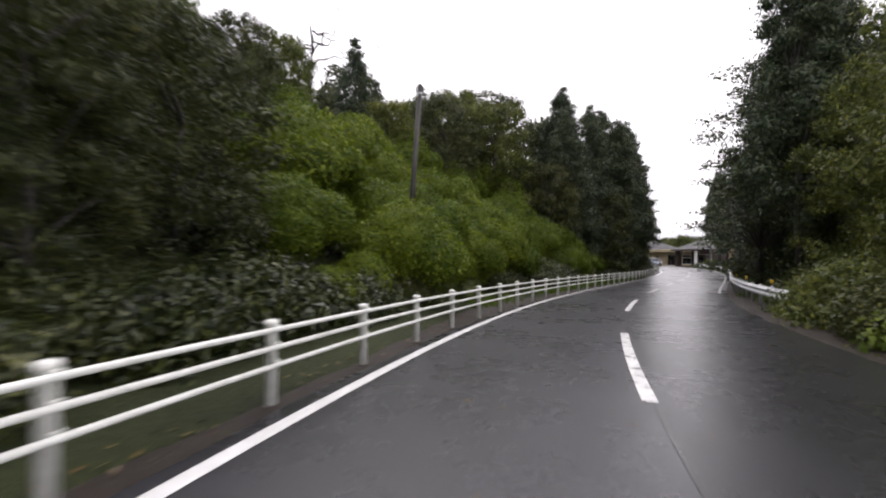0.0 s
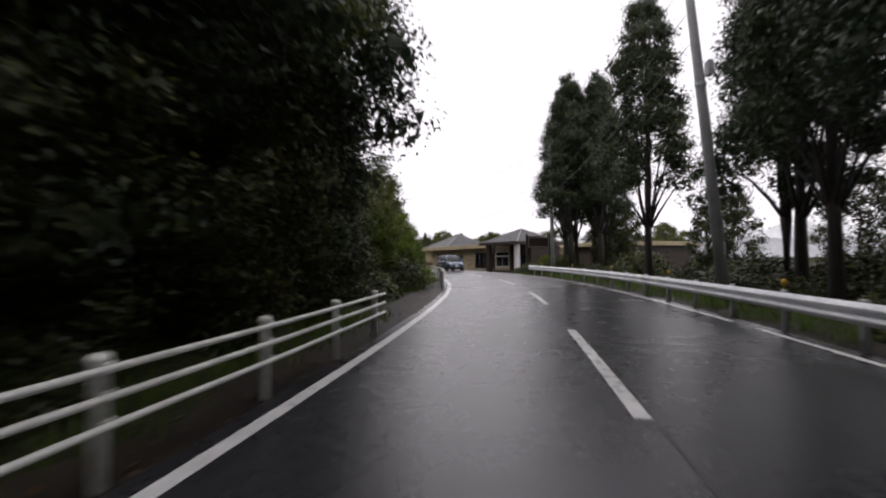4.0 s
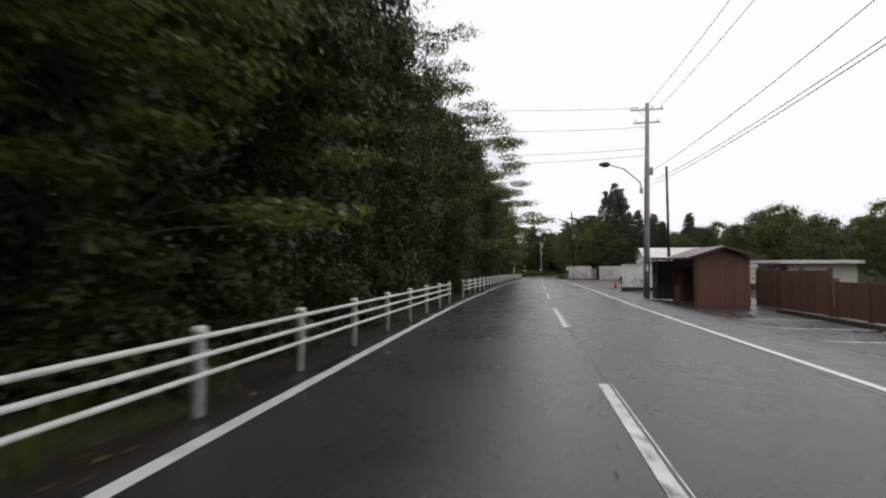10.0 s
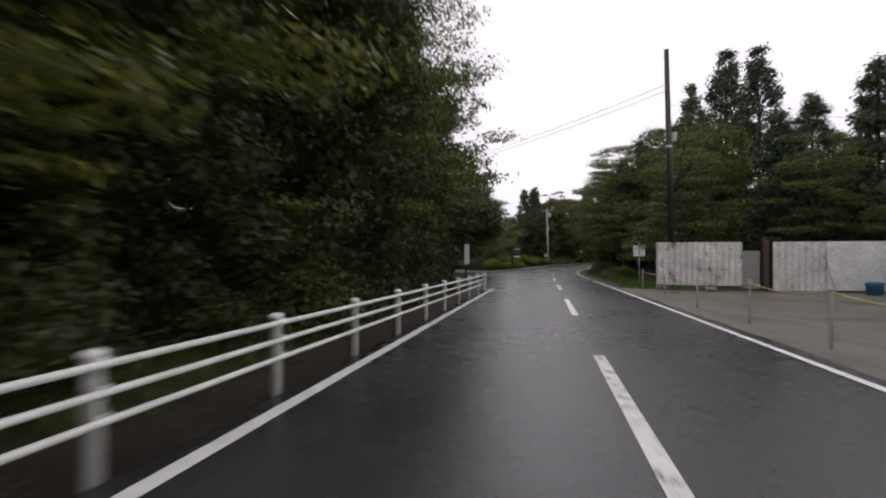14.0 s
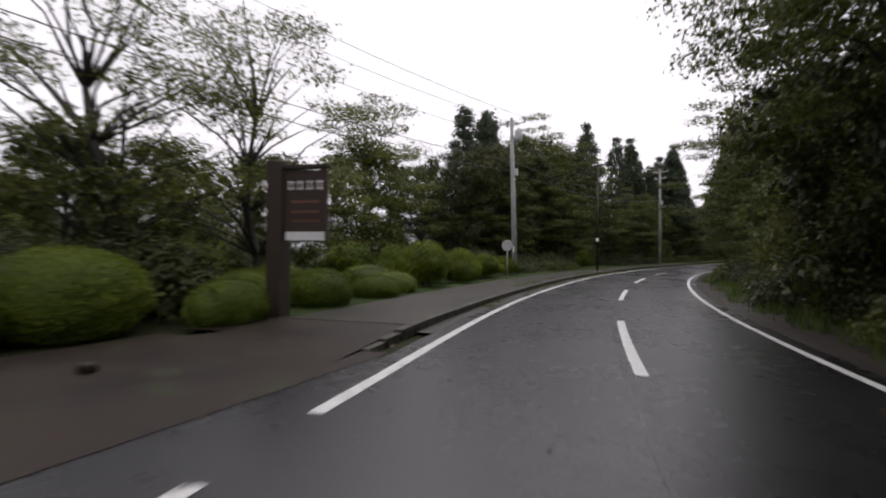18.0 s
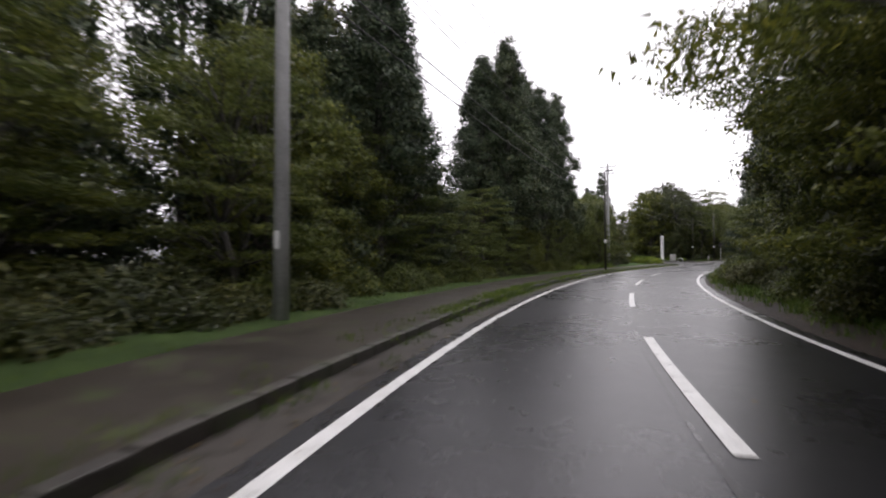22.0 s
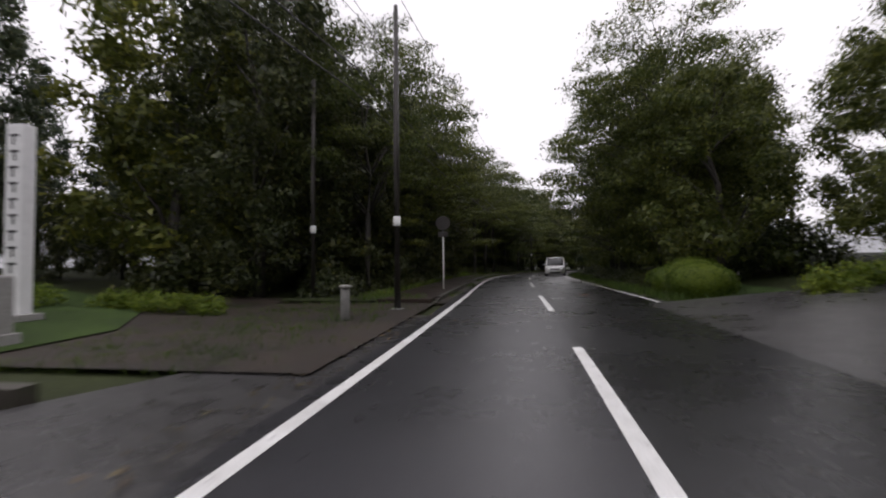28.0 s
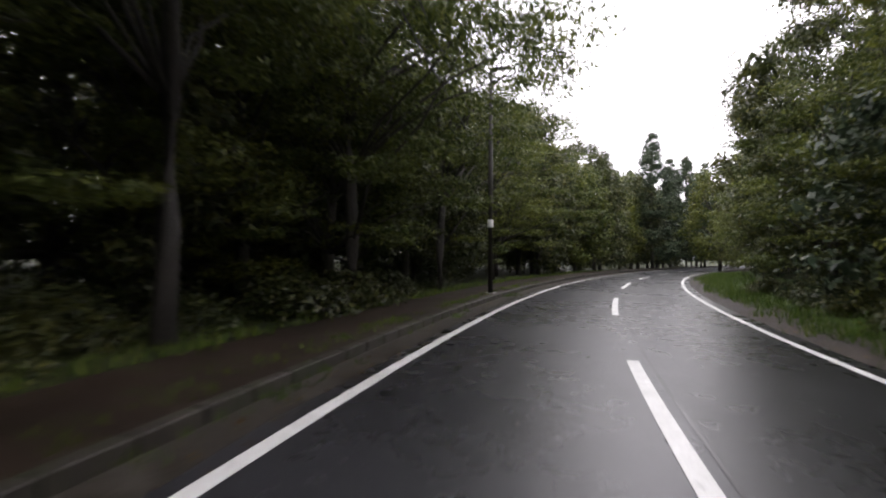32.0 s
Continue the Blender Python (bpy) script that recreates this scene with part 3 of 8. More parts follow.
W_PROFILE = [(0.0, 0.36), (0.035, 0.39), (0.075, 0.43), (0.075, 0.455), (0.01, 0.50), (0.01, 0.54), (0.075, 0.585), (0.075, 0.61), (0.035, 0.65), (0.0, 0.68)]
beam_rail = thing("steel_guardrail", Matrix.Identity(4), "white-grey corrugated steel guardrail with streaks of dirt", "guardrail")
prof = [(d, z) for d, z in W_PROFILE] + [(d - 0.006, z) for d, z in W_PROFILE[::-1]]
for a in np.arange(15.5, 87.0, 4.0):
    part("beam", sweep([(d + (0.004 if int(a / 4) % 2 else 0), z) for d, z in prof], a, min(a + 4.05, 87.4), 1.0, offset=beam_offset), M_BEAM, beam_rail)
part("beam_end", tubed([at(87.35, beam_offset(87.35) - 0.02, 0.36), at(87.35, beam_offset(87.35) - 0.02, 0.68)], 0.075, 10), M_BEAM, beam_rail)
BEAM_POST = mesh_of("beam_post", lathed([(0.057, -0.3), (0.057, 0.70), (0.045, 0.72)], 10), M_STEEL, True)
BOLT = mesh_of("bolt", lathed([(0.016, 0), (0.016, 0.014), (0.008, 0.02)], 6), M_STEEL)
REFLECTOR = mesh_of("delineator", lathed([(0.006, 0), (0.006, 0.08), (0.045, 0.085), (0.045, 0.175), (0.035, 0.19)], 10), plain("yellow_reflector", (0.6, 0.36, 0.02), 0.3), True)
for i, s in enumerate(np.arange(16.0, 87.5, 2.0)):
    p = share("beam_post", BEAM_POST, beam_rail, stand(s, beam_offset(s) - 0.085, 0))
    share("bolt", BOLT, beam_rail, stand(s, beam_offset(s) + 0.008, 0.52) @ pose(0, 0, 0, -90, 0, 0))
    if i % 3 == 1:
        share("delineator", REFLECTOR, beam_rail, stand(s, beam_offset(s) - 0.085, 0.72), "yellow round reflector")

# ---- paved edges ----
M_LAWN = surface("mown_lawn", (0.03, 0.072, 0.01), (0.066, 0.135, 0.02), 30, 0.9, (0.6, 0.9), relief=1.0, depth=0.03, gloss=0.1, stain=((0.05, 0.058, 0.018), 1.3, 0.55))


def kd(s):
    """Distance of the kerb's face from the centre line."""
    return float(np.interp(s, [244, 270, 281, 288, 308, 327, 345, 355, 386, 397, 408, 427, 445], [3.48, 3.47, 3.45, 3.68, 3.78, 3.7, 3.58, 3.6, 3.2, 3.2, 3.5, 3.5, 3.55]))

def patch(points, z, follow=False):
    """A flat paved area from its outline in s, d."""
    bm = bmesh.new()
    fine = []
    for (a, b), (c, e) in zip(points, points[1:] + points[:1]):
        n = max(1, int(math.hypot(c - a, e - b) / 1.5))
        fine += [(a + (c - a) * i / n, b + (e - b) * i / n) for i in range(n)]
    bm.faces.new([bm.verts.new(at(s, d, z + (bank(s, d) if follow else 0.0))) for s, d in fine])
    bmesh.ops.triangulate(bm, faces=bm.faces, ngon_method="EAR_CLIP")
    bmesh.ops.recalc_face_normals(bm, faces=bm.faces)
    if bm.faces and sum(f.normal.z for f in bm.faces) < 0:
        bmesh.ops.reverse_faces(bm, faces=bm.faces)
    return bm


def land_strip(d0, d1, s0, s1, z, step=2.0, across=6, mat=None, name="", label=""):
    """A strip that follows the land between two distances from the road."""
    bm = bmesh.new()
    n = round((s1 - s0) / step)
    rows = [[bm.verts.new(at(s0 + (s1 - s0) * i / n, d0 + (d1 - d0) * j / across, z + bank(s0 + (s1 - s0) * i / n, d0 + (d1 - d0) * j / across))) for j in range(across + 1)] for i in range(n + 1)]
    for a, b in zip(rows, rows[1:]):
        for j in range(across):
            bm.faces.new((a[j], a[j + 1], b[j + 1], b[j]))
    bmesh.ops.recalc_face_normals(bm, faces=bm.faces)
    if sum(f.normal.z for f in bm.faces) < 0:
        bmesh.ops.reverse_faces(bm, faces=bm.faces)
    return structure(name, bm, mat, label, True)


def corner_kerb(s):
    return float(np.interp(s, [203, 207, 212, 218, 228, 231.5], [3.7, 5.0, 5.9, 6.15, 6.15, 6.6]))


structure("road_widening", ribbon(lambda s: float(np.interp(s, [203, 207, 212, 218, 228, 231, 233.6, 236, 240, 242, 243.8], [3.7, 5.0, 5.9, 6.15, 6.1, 5.95, 5.3, 4.9, 4.05, 3.5, 3.25])), lambda s: wl(s) + 0.2 + jagged(s), 203.0, 243.6, 0.6, -0.002), M_ROAD, "wet grey asphalt widening at a junction")
structure("side_road", patch([(230.6, 8.4), (233.3, 8.4), (235.8, 8.4), (238.8, 8.0), (240.4, 7.6), (241.4, 9.5), (242.6, 12), (246.3, 18), (249.5, 22), (256, 42), (244, 42), (238.5, 22), (235.2, 14), (233.0, 10.5)], -0.008), M_LOT, "wet grey asphalt of a side road")
structure("corner_apron", patch([(230.5, 6.2), (231.6, 5.86), (233.6, 5.26), (236, 4.86), (240, 4.02), (242, 3.48), (243.9, 3.2), (244.2, 7.4), (242, 7.5), (240.2, 7.7), (238.8, 8.1), (235.8, 8.5), (233.3, 8.5), (230.5, 8.6)], 0.003), M_WALK_DARK, "brown wet paving across a side road's mouth")
structure("corner_pavement", sweep([(0.16, -0.05), (0.16, 0.035), (2.4, 0.06), (2.4, -0.05)], 204.0, 230.6, 0.6, offset=corner_kerb), M_WALK_DARK, "brown wet pavement before clipped shrubs")
structure("crossing_road", patch([(355.0, 2.5), (355.4, 3.6), (357.5, 5.4), (360.5, 8), (364, 13), (366, 26), (368, 45), (379, 45), (377, 26), (375.4, 14.5), (375.2, 5.6), (379, 3.9), (383, 3.4), (383, 2.5)], -0.008), M_LOT, "wet asphalt of a side road at the park")
structure("crossing_road_right", patch([(366, -2.7), (366, -4.0), (369, -7), (371, -14), (383, -14), (382.5, -7), (385, -4.2), (386, -2.7)], -0.008, True), M_LOT, "wet asphalt lane mouth on the right")
land_strip(-2.7, -13.5, 87.5, 166.0, 0.0, 1.0, 18, mat=M_LOT, name="car_park", label="old wet asphalt car park")
land_strip(-2.6, -13.2, 166.0, 205.5, 0.0, mat=surface("wet_gravel", (0.062, 0.052, 0.038), (0.13, 0.112, 0.085), 70, 0.6, (0.25, 0.7), relief=0.9, depth=0.012, stain=((0.045, 0.048, 0.026), 0.9, 0.52)), name="forecourt", label="brown wet gravel forecourt with puddles")
ramp = bmesh.new()
for s0, s1, z0, z1 in ((243.2, 244.4, 0.006, 0.06), (244.4, 245.8, 0.06, 0.126)):
    ramp.faces.new([ramp.verts.new(at(s, d, z)) for s, d, z in ((s0, kd(s0) + 0.12, z0), (s1, kd(s1) + 0.12, z1), (s1, 6.3, z1), (s0, 7.2, z0))])
structure("pavement_ramp", ramp, M_WALK_DARK, "brown wet pavement sloping down to the junction")
def walk_width(s):
    return float(np.interp(s, [245, 258, 270, 282, 290, 298, 350, 356, 386, 470], [2.5, 2.5, 2.3, 1.9, 2.2, 2.45, 2.6, 2.6, 1.85, 1.85]))


for a, b, n in ((245.7, 355.2, 1), (386.0, S1, 2)):
    bm = ribbon(lambda s: kd(s) + walk_width(s) + jagged(s * 1.7, 0.12), lambda s: kd(s) + 0.15, a, b, 0.6, 0.13)
    edge = bmesh.ops.extrude_edge_only(bm, edges=[e for e in bm.edges if e.is_boundary])
    for v in edge["geom"]:
        if isinstance(v, bmesh.types.BMVert):
            v.co.z -= 0.15
    structure("pavement_%d" % n, bm, M_WALK if n == 1 else M_WALK_DARK, "brown wet pavement with moss and leaves")
    structure("gutter_%d" % n, ribbon(lambda s: kd(s) + 0.02, lambda s: min(wl(s) + 0.2, kd(s) - 0.02), a, b, 1.0, -0.001), M_GUTTER, "concrete gutter strip with patches of leaf litter")
land_strip(5.0, 9.5, 246, 352, 0.085, across=9, mat=M_GRASSLAND, name="grass_verge_1", label="short wet grass beside the pavement")
land_strip(4.9, 8.2, 386, 480, 0.085, across=7, mat=M_GROUND, name="grass_verge_2", label="dark mossy soil beside the pavement")
land_strip(3.2, 11.0, 377, 388, 0.02, mat=M_DIRT, name="bare_corner", label="muddy corner with moss and weeds")
land_strip(-4.4, -7.0, 205, 366, 0.02, mat=M_GRASSLAND, name="grass_verge_3", label="rough wet grass on the right verge")
land_strip(-4.2, -7.0, 386, 480, 0.02, mat=M_GRASSLAND, name="grass_verge_4", label="rough wet grass on the right verge")
land_strip(6.4, 40, 246, 300, 0.02, across=8, mat=M_GRASSLAND, name="meadow", label="misty wet meadow left of the road")
land_strip(4.0, 5.9, 22, 50, 0.03, 1.0, 4, M_LAWN, "grass_strip", "bright green grass strip behind the fence")
structure("lawn_1", patch([(347.0, 6.5), (350, 6.55), (353, 6.5), (355.5, 6.7), (357.4, 7.5), (359.2, 8.8), (361, 10.8), (362.3, 14), (361, 20), (352, 21), (347, 12)], 0.035, True), M_LAWN, "bright short lawn beside the crossing")
structure("park_lawn", patch([(377.2, 14.3), (376.8, 8.2), (380, 8.4), (384, 11), (390, 24), (379, 30)], 0.05, True), M_GRASSLAND, "mown grass in front of park stones")
structure("park_kerb", sweep([(5.5, -0.05), (5.5, 0.14), (14.4, 0.14), (14.4, -0.05)], 375.6, 375.85, 0.25), M_KERB, "low concrete kerb of the park lawn")

# kerb stones
KERB = mesh_of("kerb_stone", boxed(0, 0, 0.018, 0.592, 0.16, 0.24, 0.018), M_KERB)
for a, b, n in ((243.9, 355.2, 1), (386.0, 452.0, 2)):
    k = tagged(new("kerb_%d" % n), "mossy concrete kerb stones along the pavement", "kerb", "", "structure")
    for i in range(int((b - a) / 0.6)):
        s = a + 0.3 + 0.6 * i
        low = -0.11 * (1 - smooth(0, 1.8, s - a))
        share("kerb_stone", KERB, k, stand(s, kd(s) + 0.08 + 0.008 * noise.noise((s, 0, 0)), low + 0.006 * noise.noise((s, 3, 0)), 0.5 * noise.noise((s, 9, 0))))
k = tagged(new("kerb_3"), "worn brown kerb stones round a junction corner", "kerb", "", "structure")
for i in range(43):
    s = 205 + 0.6 * i
    share("kerb_stone", KERB, k, stand(s, corner_kerb(s) + 0.08, -0.105 - 0.04 * smooth(226.0, 229.0, s), math.degrees(math.atan((corner_kerb(s + 0.3) - corner_kerb(s - 0.3)) / 0.6))))
structure("kerb_far", sweep([(3.55, -0.08), (3.55, 0.15), (3.7, 0.16), (3.7, -0.08)], 452, S1, 1.0), M_KERB, "mossy concrete kerb")


# ---- grass, weeds and fallen leaves ----
def blades(name, spots, n_each, height, spread, mat, seed, label):
    """Tufts of pointed blades at (s, d) spots."""
    rng = np.random.default_rng(seed)
    out = []
    for s, d in spots:
        o = np.array(at(s, d, bank(s, d) + (0.13 if 3.8 < d < 5.6 and (243 < s < 355 or s > 386) else 0.0)))
        k = n_each
        base = o + np.stack([rng.normal(0, spread, k), rng.normal(0, spread, k), np.full(k, -0.04)], 1)
        a = rng.uniform(0, 2 * np.pi, k)
        h = height * rng.uniform(0.5, 1.3, k)
        lean = rng.uniform(0.1, 0.7, k) * h
        w = np.stack([-np.sin(a), np.cos(a), 0 * a], 1) * (0.006 + 0.02 * height)
        f = np.stack([np.cos(a) * lean, np.sin(a) * lean, h], 1)
        v = np.empty((k, 4, 3))
        v[:, 0], v[:, 1] = base - w, base + w
        v[:, 2], v[:, 3] = base + f * 0.6 + w * 0.8, base + f
        out.append(v.reshape(-1, 3))
    ob = new(name, quads_mesh(name, np.concatenate(out), mat, 4))
    return tagged(ob, label, "grass", "", "stuff")


sr = random.Random(11)
blades("verge_grass", [(q, kd(q) + walk_width(q) + sr.triangular(-0.1, 3.4, 0.3)) for q in (sr.uniform(246, 352) for _ in range(2600))], 14, 0.16, 0.12, M_BLADE, 1, "wet grass tufts beside the pavement")
blades("verge_grass", [(q, kd(q) + walk_width(q) + sr.triangular(-0.1, 2.4, 0.25)) for q in (sr.uniform(387, 470) for _ in range(1500))], 14, 0.2, 0.12, M_BLADE, 2, "wet grass tufts beside the pavement")
blades("kerb_weeds", [(s, kd(s) + sr.uniform(0.05, 0.65)) for s in (sr.gauss(c, 1.4) for c in (258, 263, 270, 277, 286, 292, 299, 303, 306, 307, 309, 313, 317, 321, 325, 329, 333, 337, 342, 347, 412, 419, 426, 431, 437, 442) for _ in range(24))] + [(s, kd(s) + sr.triangular(-0.35, 0.75, 0.1)) for s in (sr.uniform(300, 354) for _ in range(700))] + [(s, kd(s) + sr.uniform(0.1, 0.6)) for s in (sr.uniform(387, 450) for _ in range(250))], 14, 0.12, 0.1, M_BLADE, 3, "green weeds growing over the kerb")
blades("gutter_weeds", [(s, kd(s) - abs(sr.gauss(0, 0.14))) for s in (sr.gauss(c, 0.7) for c in (251, 256, 259, 262, 266, 268, 272, 275, 279, 284, 287, 290, 294, 298, 301, 305, 309, 312, 316, 320, 324, 328, 331, 336, 340, 390, 396, 403, 409, 414, 418, 423, 428, 434, 440) for _ in range(13))], 13, 0.12, 0.08, M_BLADE, 12, "small weeds rooted in the gutter")
blades("kerb_weeds", [(s, kd(s) + sr.gauss(0.02, 0.12)) for s in (sr.gauss(c, 0.6) for c in (270.6, 304.5, 306, 307.4, 309, 412, 417, 273.4, 276.8, 331.5, 333, 335.2, 336.4, 338, 339.4, 341, 342.6, 345, 347.5, 350) for _ in range(26))], 14, 0.15, 0.12, M_BLADE, 21, "clumps of green weeds growing out of the kerb")
blades("pavement_weeds", [(s, kd(s) + walk_width(s) + 0.05 - abs(sr.gauss(0, 0.45))) for s in (sr.uniform(300, 356) for _ in range(900))] + [(s, kd(s) + 0.15 + abs(sr.gauss(0, 0.35))) for s in (sr.gauss(c, 0.8) for c in (336, 339, 341, 344, 346, 348, 350, 352, 353, 354) for _ in range(22))], 12, 0.06, 0.13, M_BLADE, 13, "moss and low weeds spreading over the pavement")
blades("lawn_edge_grass", [(np.interp(q, [0, 0.45, 0.6, 0.75, 0.9, 1], [347, 353, 355.6, 357.5, 359.3, 361.2]) + sr.gauss(0, 0.15), np.interp(q, [0, 0.45, 0.6, 0.75, 0.9, 1], [6.45, 6.4, 6.6, 7.4, 8.7, 10.8]) + sr.gauss(0, 0.15)) for q in (sr.random() for _ in range(700))], 14, 0.1, 0.1, M_BLADE, 14, "uneven grass along the lawn's edge")
blades("tall_grass", [(sr.uniform(76, 101), sr.triangular(4.3, 6.2, 4.9)) for _ in range(520)], 22, 0.75, 0.16, M_BLADE, 15, "tall yellow-green grass behind the fence")
blades("bank_grass", [(sr.uniform(14, 62), sr.triangular(3.8, 6.0, 4.4)) for _ in range(700)] + [(sr.uniform(22, 50), sr.uniform(3.9, 5.8)) for _ in range(900)], 14, 0.22, 0.13, M_BLADE, 4, "grass below the shrub bank behind the fence")
blades("bank_grass", [(sr.uniform(70, 204), sr.triangular(4.0, 6.4, 4.8)) for _ in range(1300)], 12, 0.26, 0.14, M_BLADE, 5, "grass at the foot of the woods behind the fence")
blades("verge_grass", [(sr.uniform(0, 90), sr.triangular(-6.2, -3.7, -4.6)) for _ in range(1000)], 12, 0.24, 0.14, M_BLADE, 6, "rough grass behind the steel guardrail")
blades("verge_grass", [(sr.uniform(205, 366), sr.triangular(-6.4, -3.0, -3.9)) for _ in range(2400)], 13, 0.26, 0.14, M_BLADE, 7, "rough grass on the right verge")
blades("verge_grass", [(sr.uniform(386, 470), sr.triangular(-6.4, -3.0, -3.9)) for _ in range(1500)], 13, 0.26, 0.14, M_BLADE, 8, "rough grass on the right verge")
blades("corner_weeds", [(sr.uniform(377, 388), sr.triangular(3.4, 9, 5)) for _ in range(420)], 12, 0.14, 0.12, M_BLADE, 10, "weeds on the muddy corner")
blades("lawn_grass", [(sr.uniform(349.5, 361), sr.triangular(6.6, 16, 7)) for _ in range(1500)], 16, 0.1, 0.16, M_BLADE, 9, "bright short lawn grass")


def litter(name, n, s0, s1, d0, d1, size, mat, seed, label, z=0.012):
    rng = np.random.default_rng(seed)
    c = np.array([at(s, d, z) for s, d in zip(rng.uniform(s0, s1, n), rng.triangular(d0, (d0 + d1) / 2, d1, n))])
    nrm = np.tile([0.0, 0.0, 1.0], (n, 1))
    ob = new(name, quads_mesh(name, leaf_arrays(c, nrm, size * rng.uniform(0.5, 1.4, n), rng, 0.6, 0.18), mat))
    return tagged(ob, label, "leaf litter", "", "stuff")


M_FALLEN = foliage("fallen_leaves", [(0, (0.05, 0.03, 0.015)), (0.5, (0.12, 0.075, 0.03)), (1, (0.2, 0.15, 0.07))], 0.4, 0.1)
litter("fallen_leaves", 2600, -15, 205, 3.0, 4.4, 0.035, M_FALLEN, 31, "brown fallen leaves along the fence", 0.0)
litter("fallen_leaves", 5200, 244, 480, 2.75, 3.8, 0.03, M_FALLEN, 32, "brown fallen leaves in the gutter")
litter("fallen_leaves", 900, 205, 480, -3.4, -2.6, 0.03, M_FALLEN, 33, "brown fallen leaves along the right edge")
litter("scattered_leaves", 1100, -15, 480, -2.9, 3.2, 0.024, M_FALLEN, 34, "a few wet leaves on the carriageway", 0.008)

# ---- covers, patches and marks in the road ----
def disc(r, s, d, z, sides=20, sx=1.0):
    bm = bmesh.new()
    lathe(bm, [(r, 0.0), (r, 0.004), (r * 0.96, 0.006)], sides)
    return bm


for s, d, r in ((104.6, 1.95, 0.33), (158.0, -2.1, 0.36)):
    c = tagged(part("manhole_cover", disc(r, s, d, 0), M_DARKSTEEL), "dark cast-iron cover set in the asphalt", "manhole cover")
    c.matrix_basis = stand(s, d, 0.001)
    for k in range(5):
        part("rib", boxed(0, (k - 2) * r * 0.33, 0.008, r * 1.5 * math.sqrt(1 - ((k - 2) * 0.33) ** 2), 0.02, 0.004), M_SEAL, c)
for i, (s0, s1, a, b) in enumerate(((404.2, 408.6, 1.9, -1.9), (440.6, 441.0, 0.9, -2.4), (31.4, 32.0, 0.55, 0.2), (164.6, 166.4, -1.3, -2.2))):
    structure("road_repair_%d" % (i + 1), ribbon(lambda s: a + jagged(s * 3, 0.05), lambda s: b + jagged(s * 3 + 9, 0.05), s0, s1, 0.25, 0.0025), M_ROAD_NEW, "dark repaired strip of asphalt")
for s, d, r, n in ((334.1, 1.7, 0.86, 6), (73.0, 2.6, 0.5, 7)):
    ob = structure("road_repair_%d" % n, lathed([(r, 0.0), (r, 0.002), (r - 0.05, 0.0035), (r - 0.06, 0.0025)], 40), M_ROAD_NEW, "dark round patch of wet asphalt")
    ob.matrix_basis = stand(s, d, 0.0005)


def crack(name, pts):
    """A thin ragged crack through (s, d) points."""
    line = []
    for (a, b), (c, e) in zip(pts, pts[1:]):
        for k in range(6):
            f = k / 6
            line.append((a + (c - a) * f, b + (e - b) * f + 0.05 * noise.noise((a * 3 + k, b * 5, 0))))
    bm = bmesh.new()
    rows = []
    for k, (s, d) in enumerate(line):
        w = 0.005 + 0.004 * noise.noise((k * 0.8, s, 0))
        n = Vector((1, 0)) if abs(pts[-1][1] - pts[0][1]) > abs(pts[-1][0] - pts[0][0]) else Vector((0, 1))
        rows.append((bm.verts.new(at(s + n.x * w, d + n.y * w, 0.003)), bm.verts.new(at(s - n.x * w, d - n.y * w, 0.003))))
    for (a, b), (c, e) in zip(rows, rows[1:]):
        bm.faces.new((a, b, e, c))
    structure(name, bm, M_SEAL, "thin black crack in the asphalt")


for i, pts in enumerate((((95, 1.9), (97, 1.7), (99, 1.75), (101, 1.5), (104, 1.55), (108, 1.2)), ((404, 1.6), (404.4, 0.4), (404.3, -0.6), (404.6, -2.0)), ((234.0, 5.4), (236.5, 4.9), (239, 4.3)), ((347, 1.9), (349, 1.6), (350.5, 1.7)), ((160, -1.0), (172, -1.15), (184, -1.0)))):
    crack("crack_%d" % (i + 1), pts)
mark = thing("orange_marking", stand(152.2, 1.2, 0.006), "orange spray-painted survey mark on the road", "road marking")
for x, y, w, h in ((0, 0.35, 1.7, 0.1), (0.85, 0.05, 0.1, 0.7), (-0.85, 0.0, 0.1, 0.62), (-0.5, -0.22, 0.6, 0.1)):
    part("stroke", boxed(x, y, 0.0, w, h, 0.002), M_ORANGE, mark)
mark2 = thing("orange_marking", stand(389.2, -1.5, 0.006), "small orange survey mark on the road", "road marking")
part("stroke", boxed(0, 0, 0, 0.4, 0.2, 0.002, turn=0.3), M_ORANGE, mark2)
part("stroke", boxed(0.25, -0.14, 0, 0.3, 0.1, 0.002, turn=-0.4), M_ORANGE, mark2)

# ---- plants ----
def clump_leaves(clumps, per, size, rng, flat=1.0, up=0.35, spread=0.5):
    """clumps: rows of x, y, z, radius. Leaves gather near each clump's upper and outer skin."""
    out = []
    for x, y, z, r in clumps:
        k = max(8, int(per * r * r))
        p = rng.normal(0, 1, (k, 3))
        p /= np.linalg.norm(p, axis=1)[:, None]
        rad = r * (1 - rng.random(k) ** 2 * 0.5)
        rad *= 1 + 0.22 * np.sin(p[:, 0] * 7 + x) * np.sin(p[:, 1] * 7 + y) + 0.15 * rng.normal(0, 1, k)
        pos = p * rad[:, None] * np.array([1, 1, flat]) + np.array([x, y, z])
        nrm = p * np.array([1, 1, 1 / max(flat, 0.3)]) + np.array([0, 0, up])
        nrm /= np.linalg.norm(nrm, axis=1)[:, None]
        out.append(leaf_arrays(pos, nrm, size * rng.uniform(0.6, 1.35, k), rng, tilt=spread))
    return np.concatenate(out)


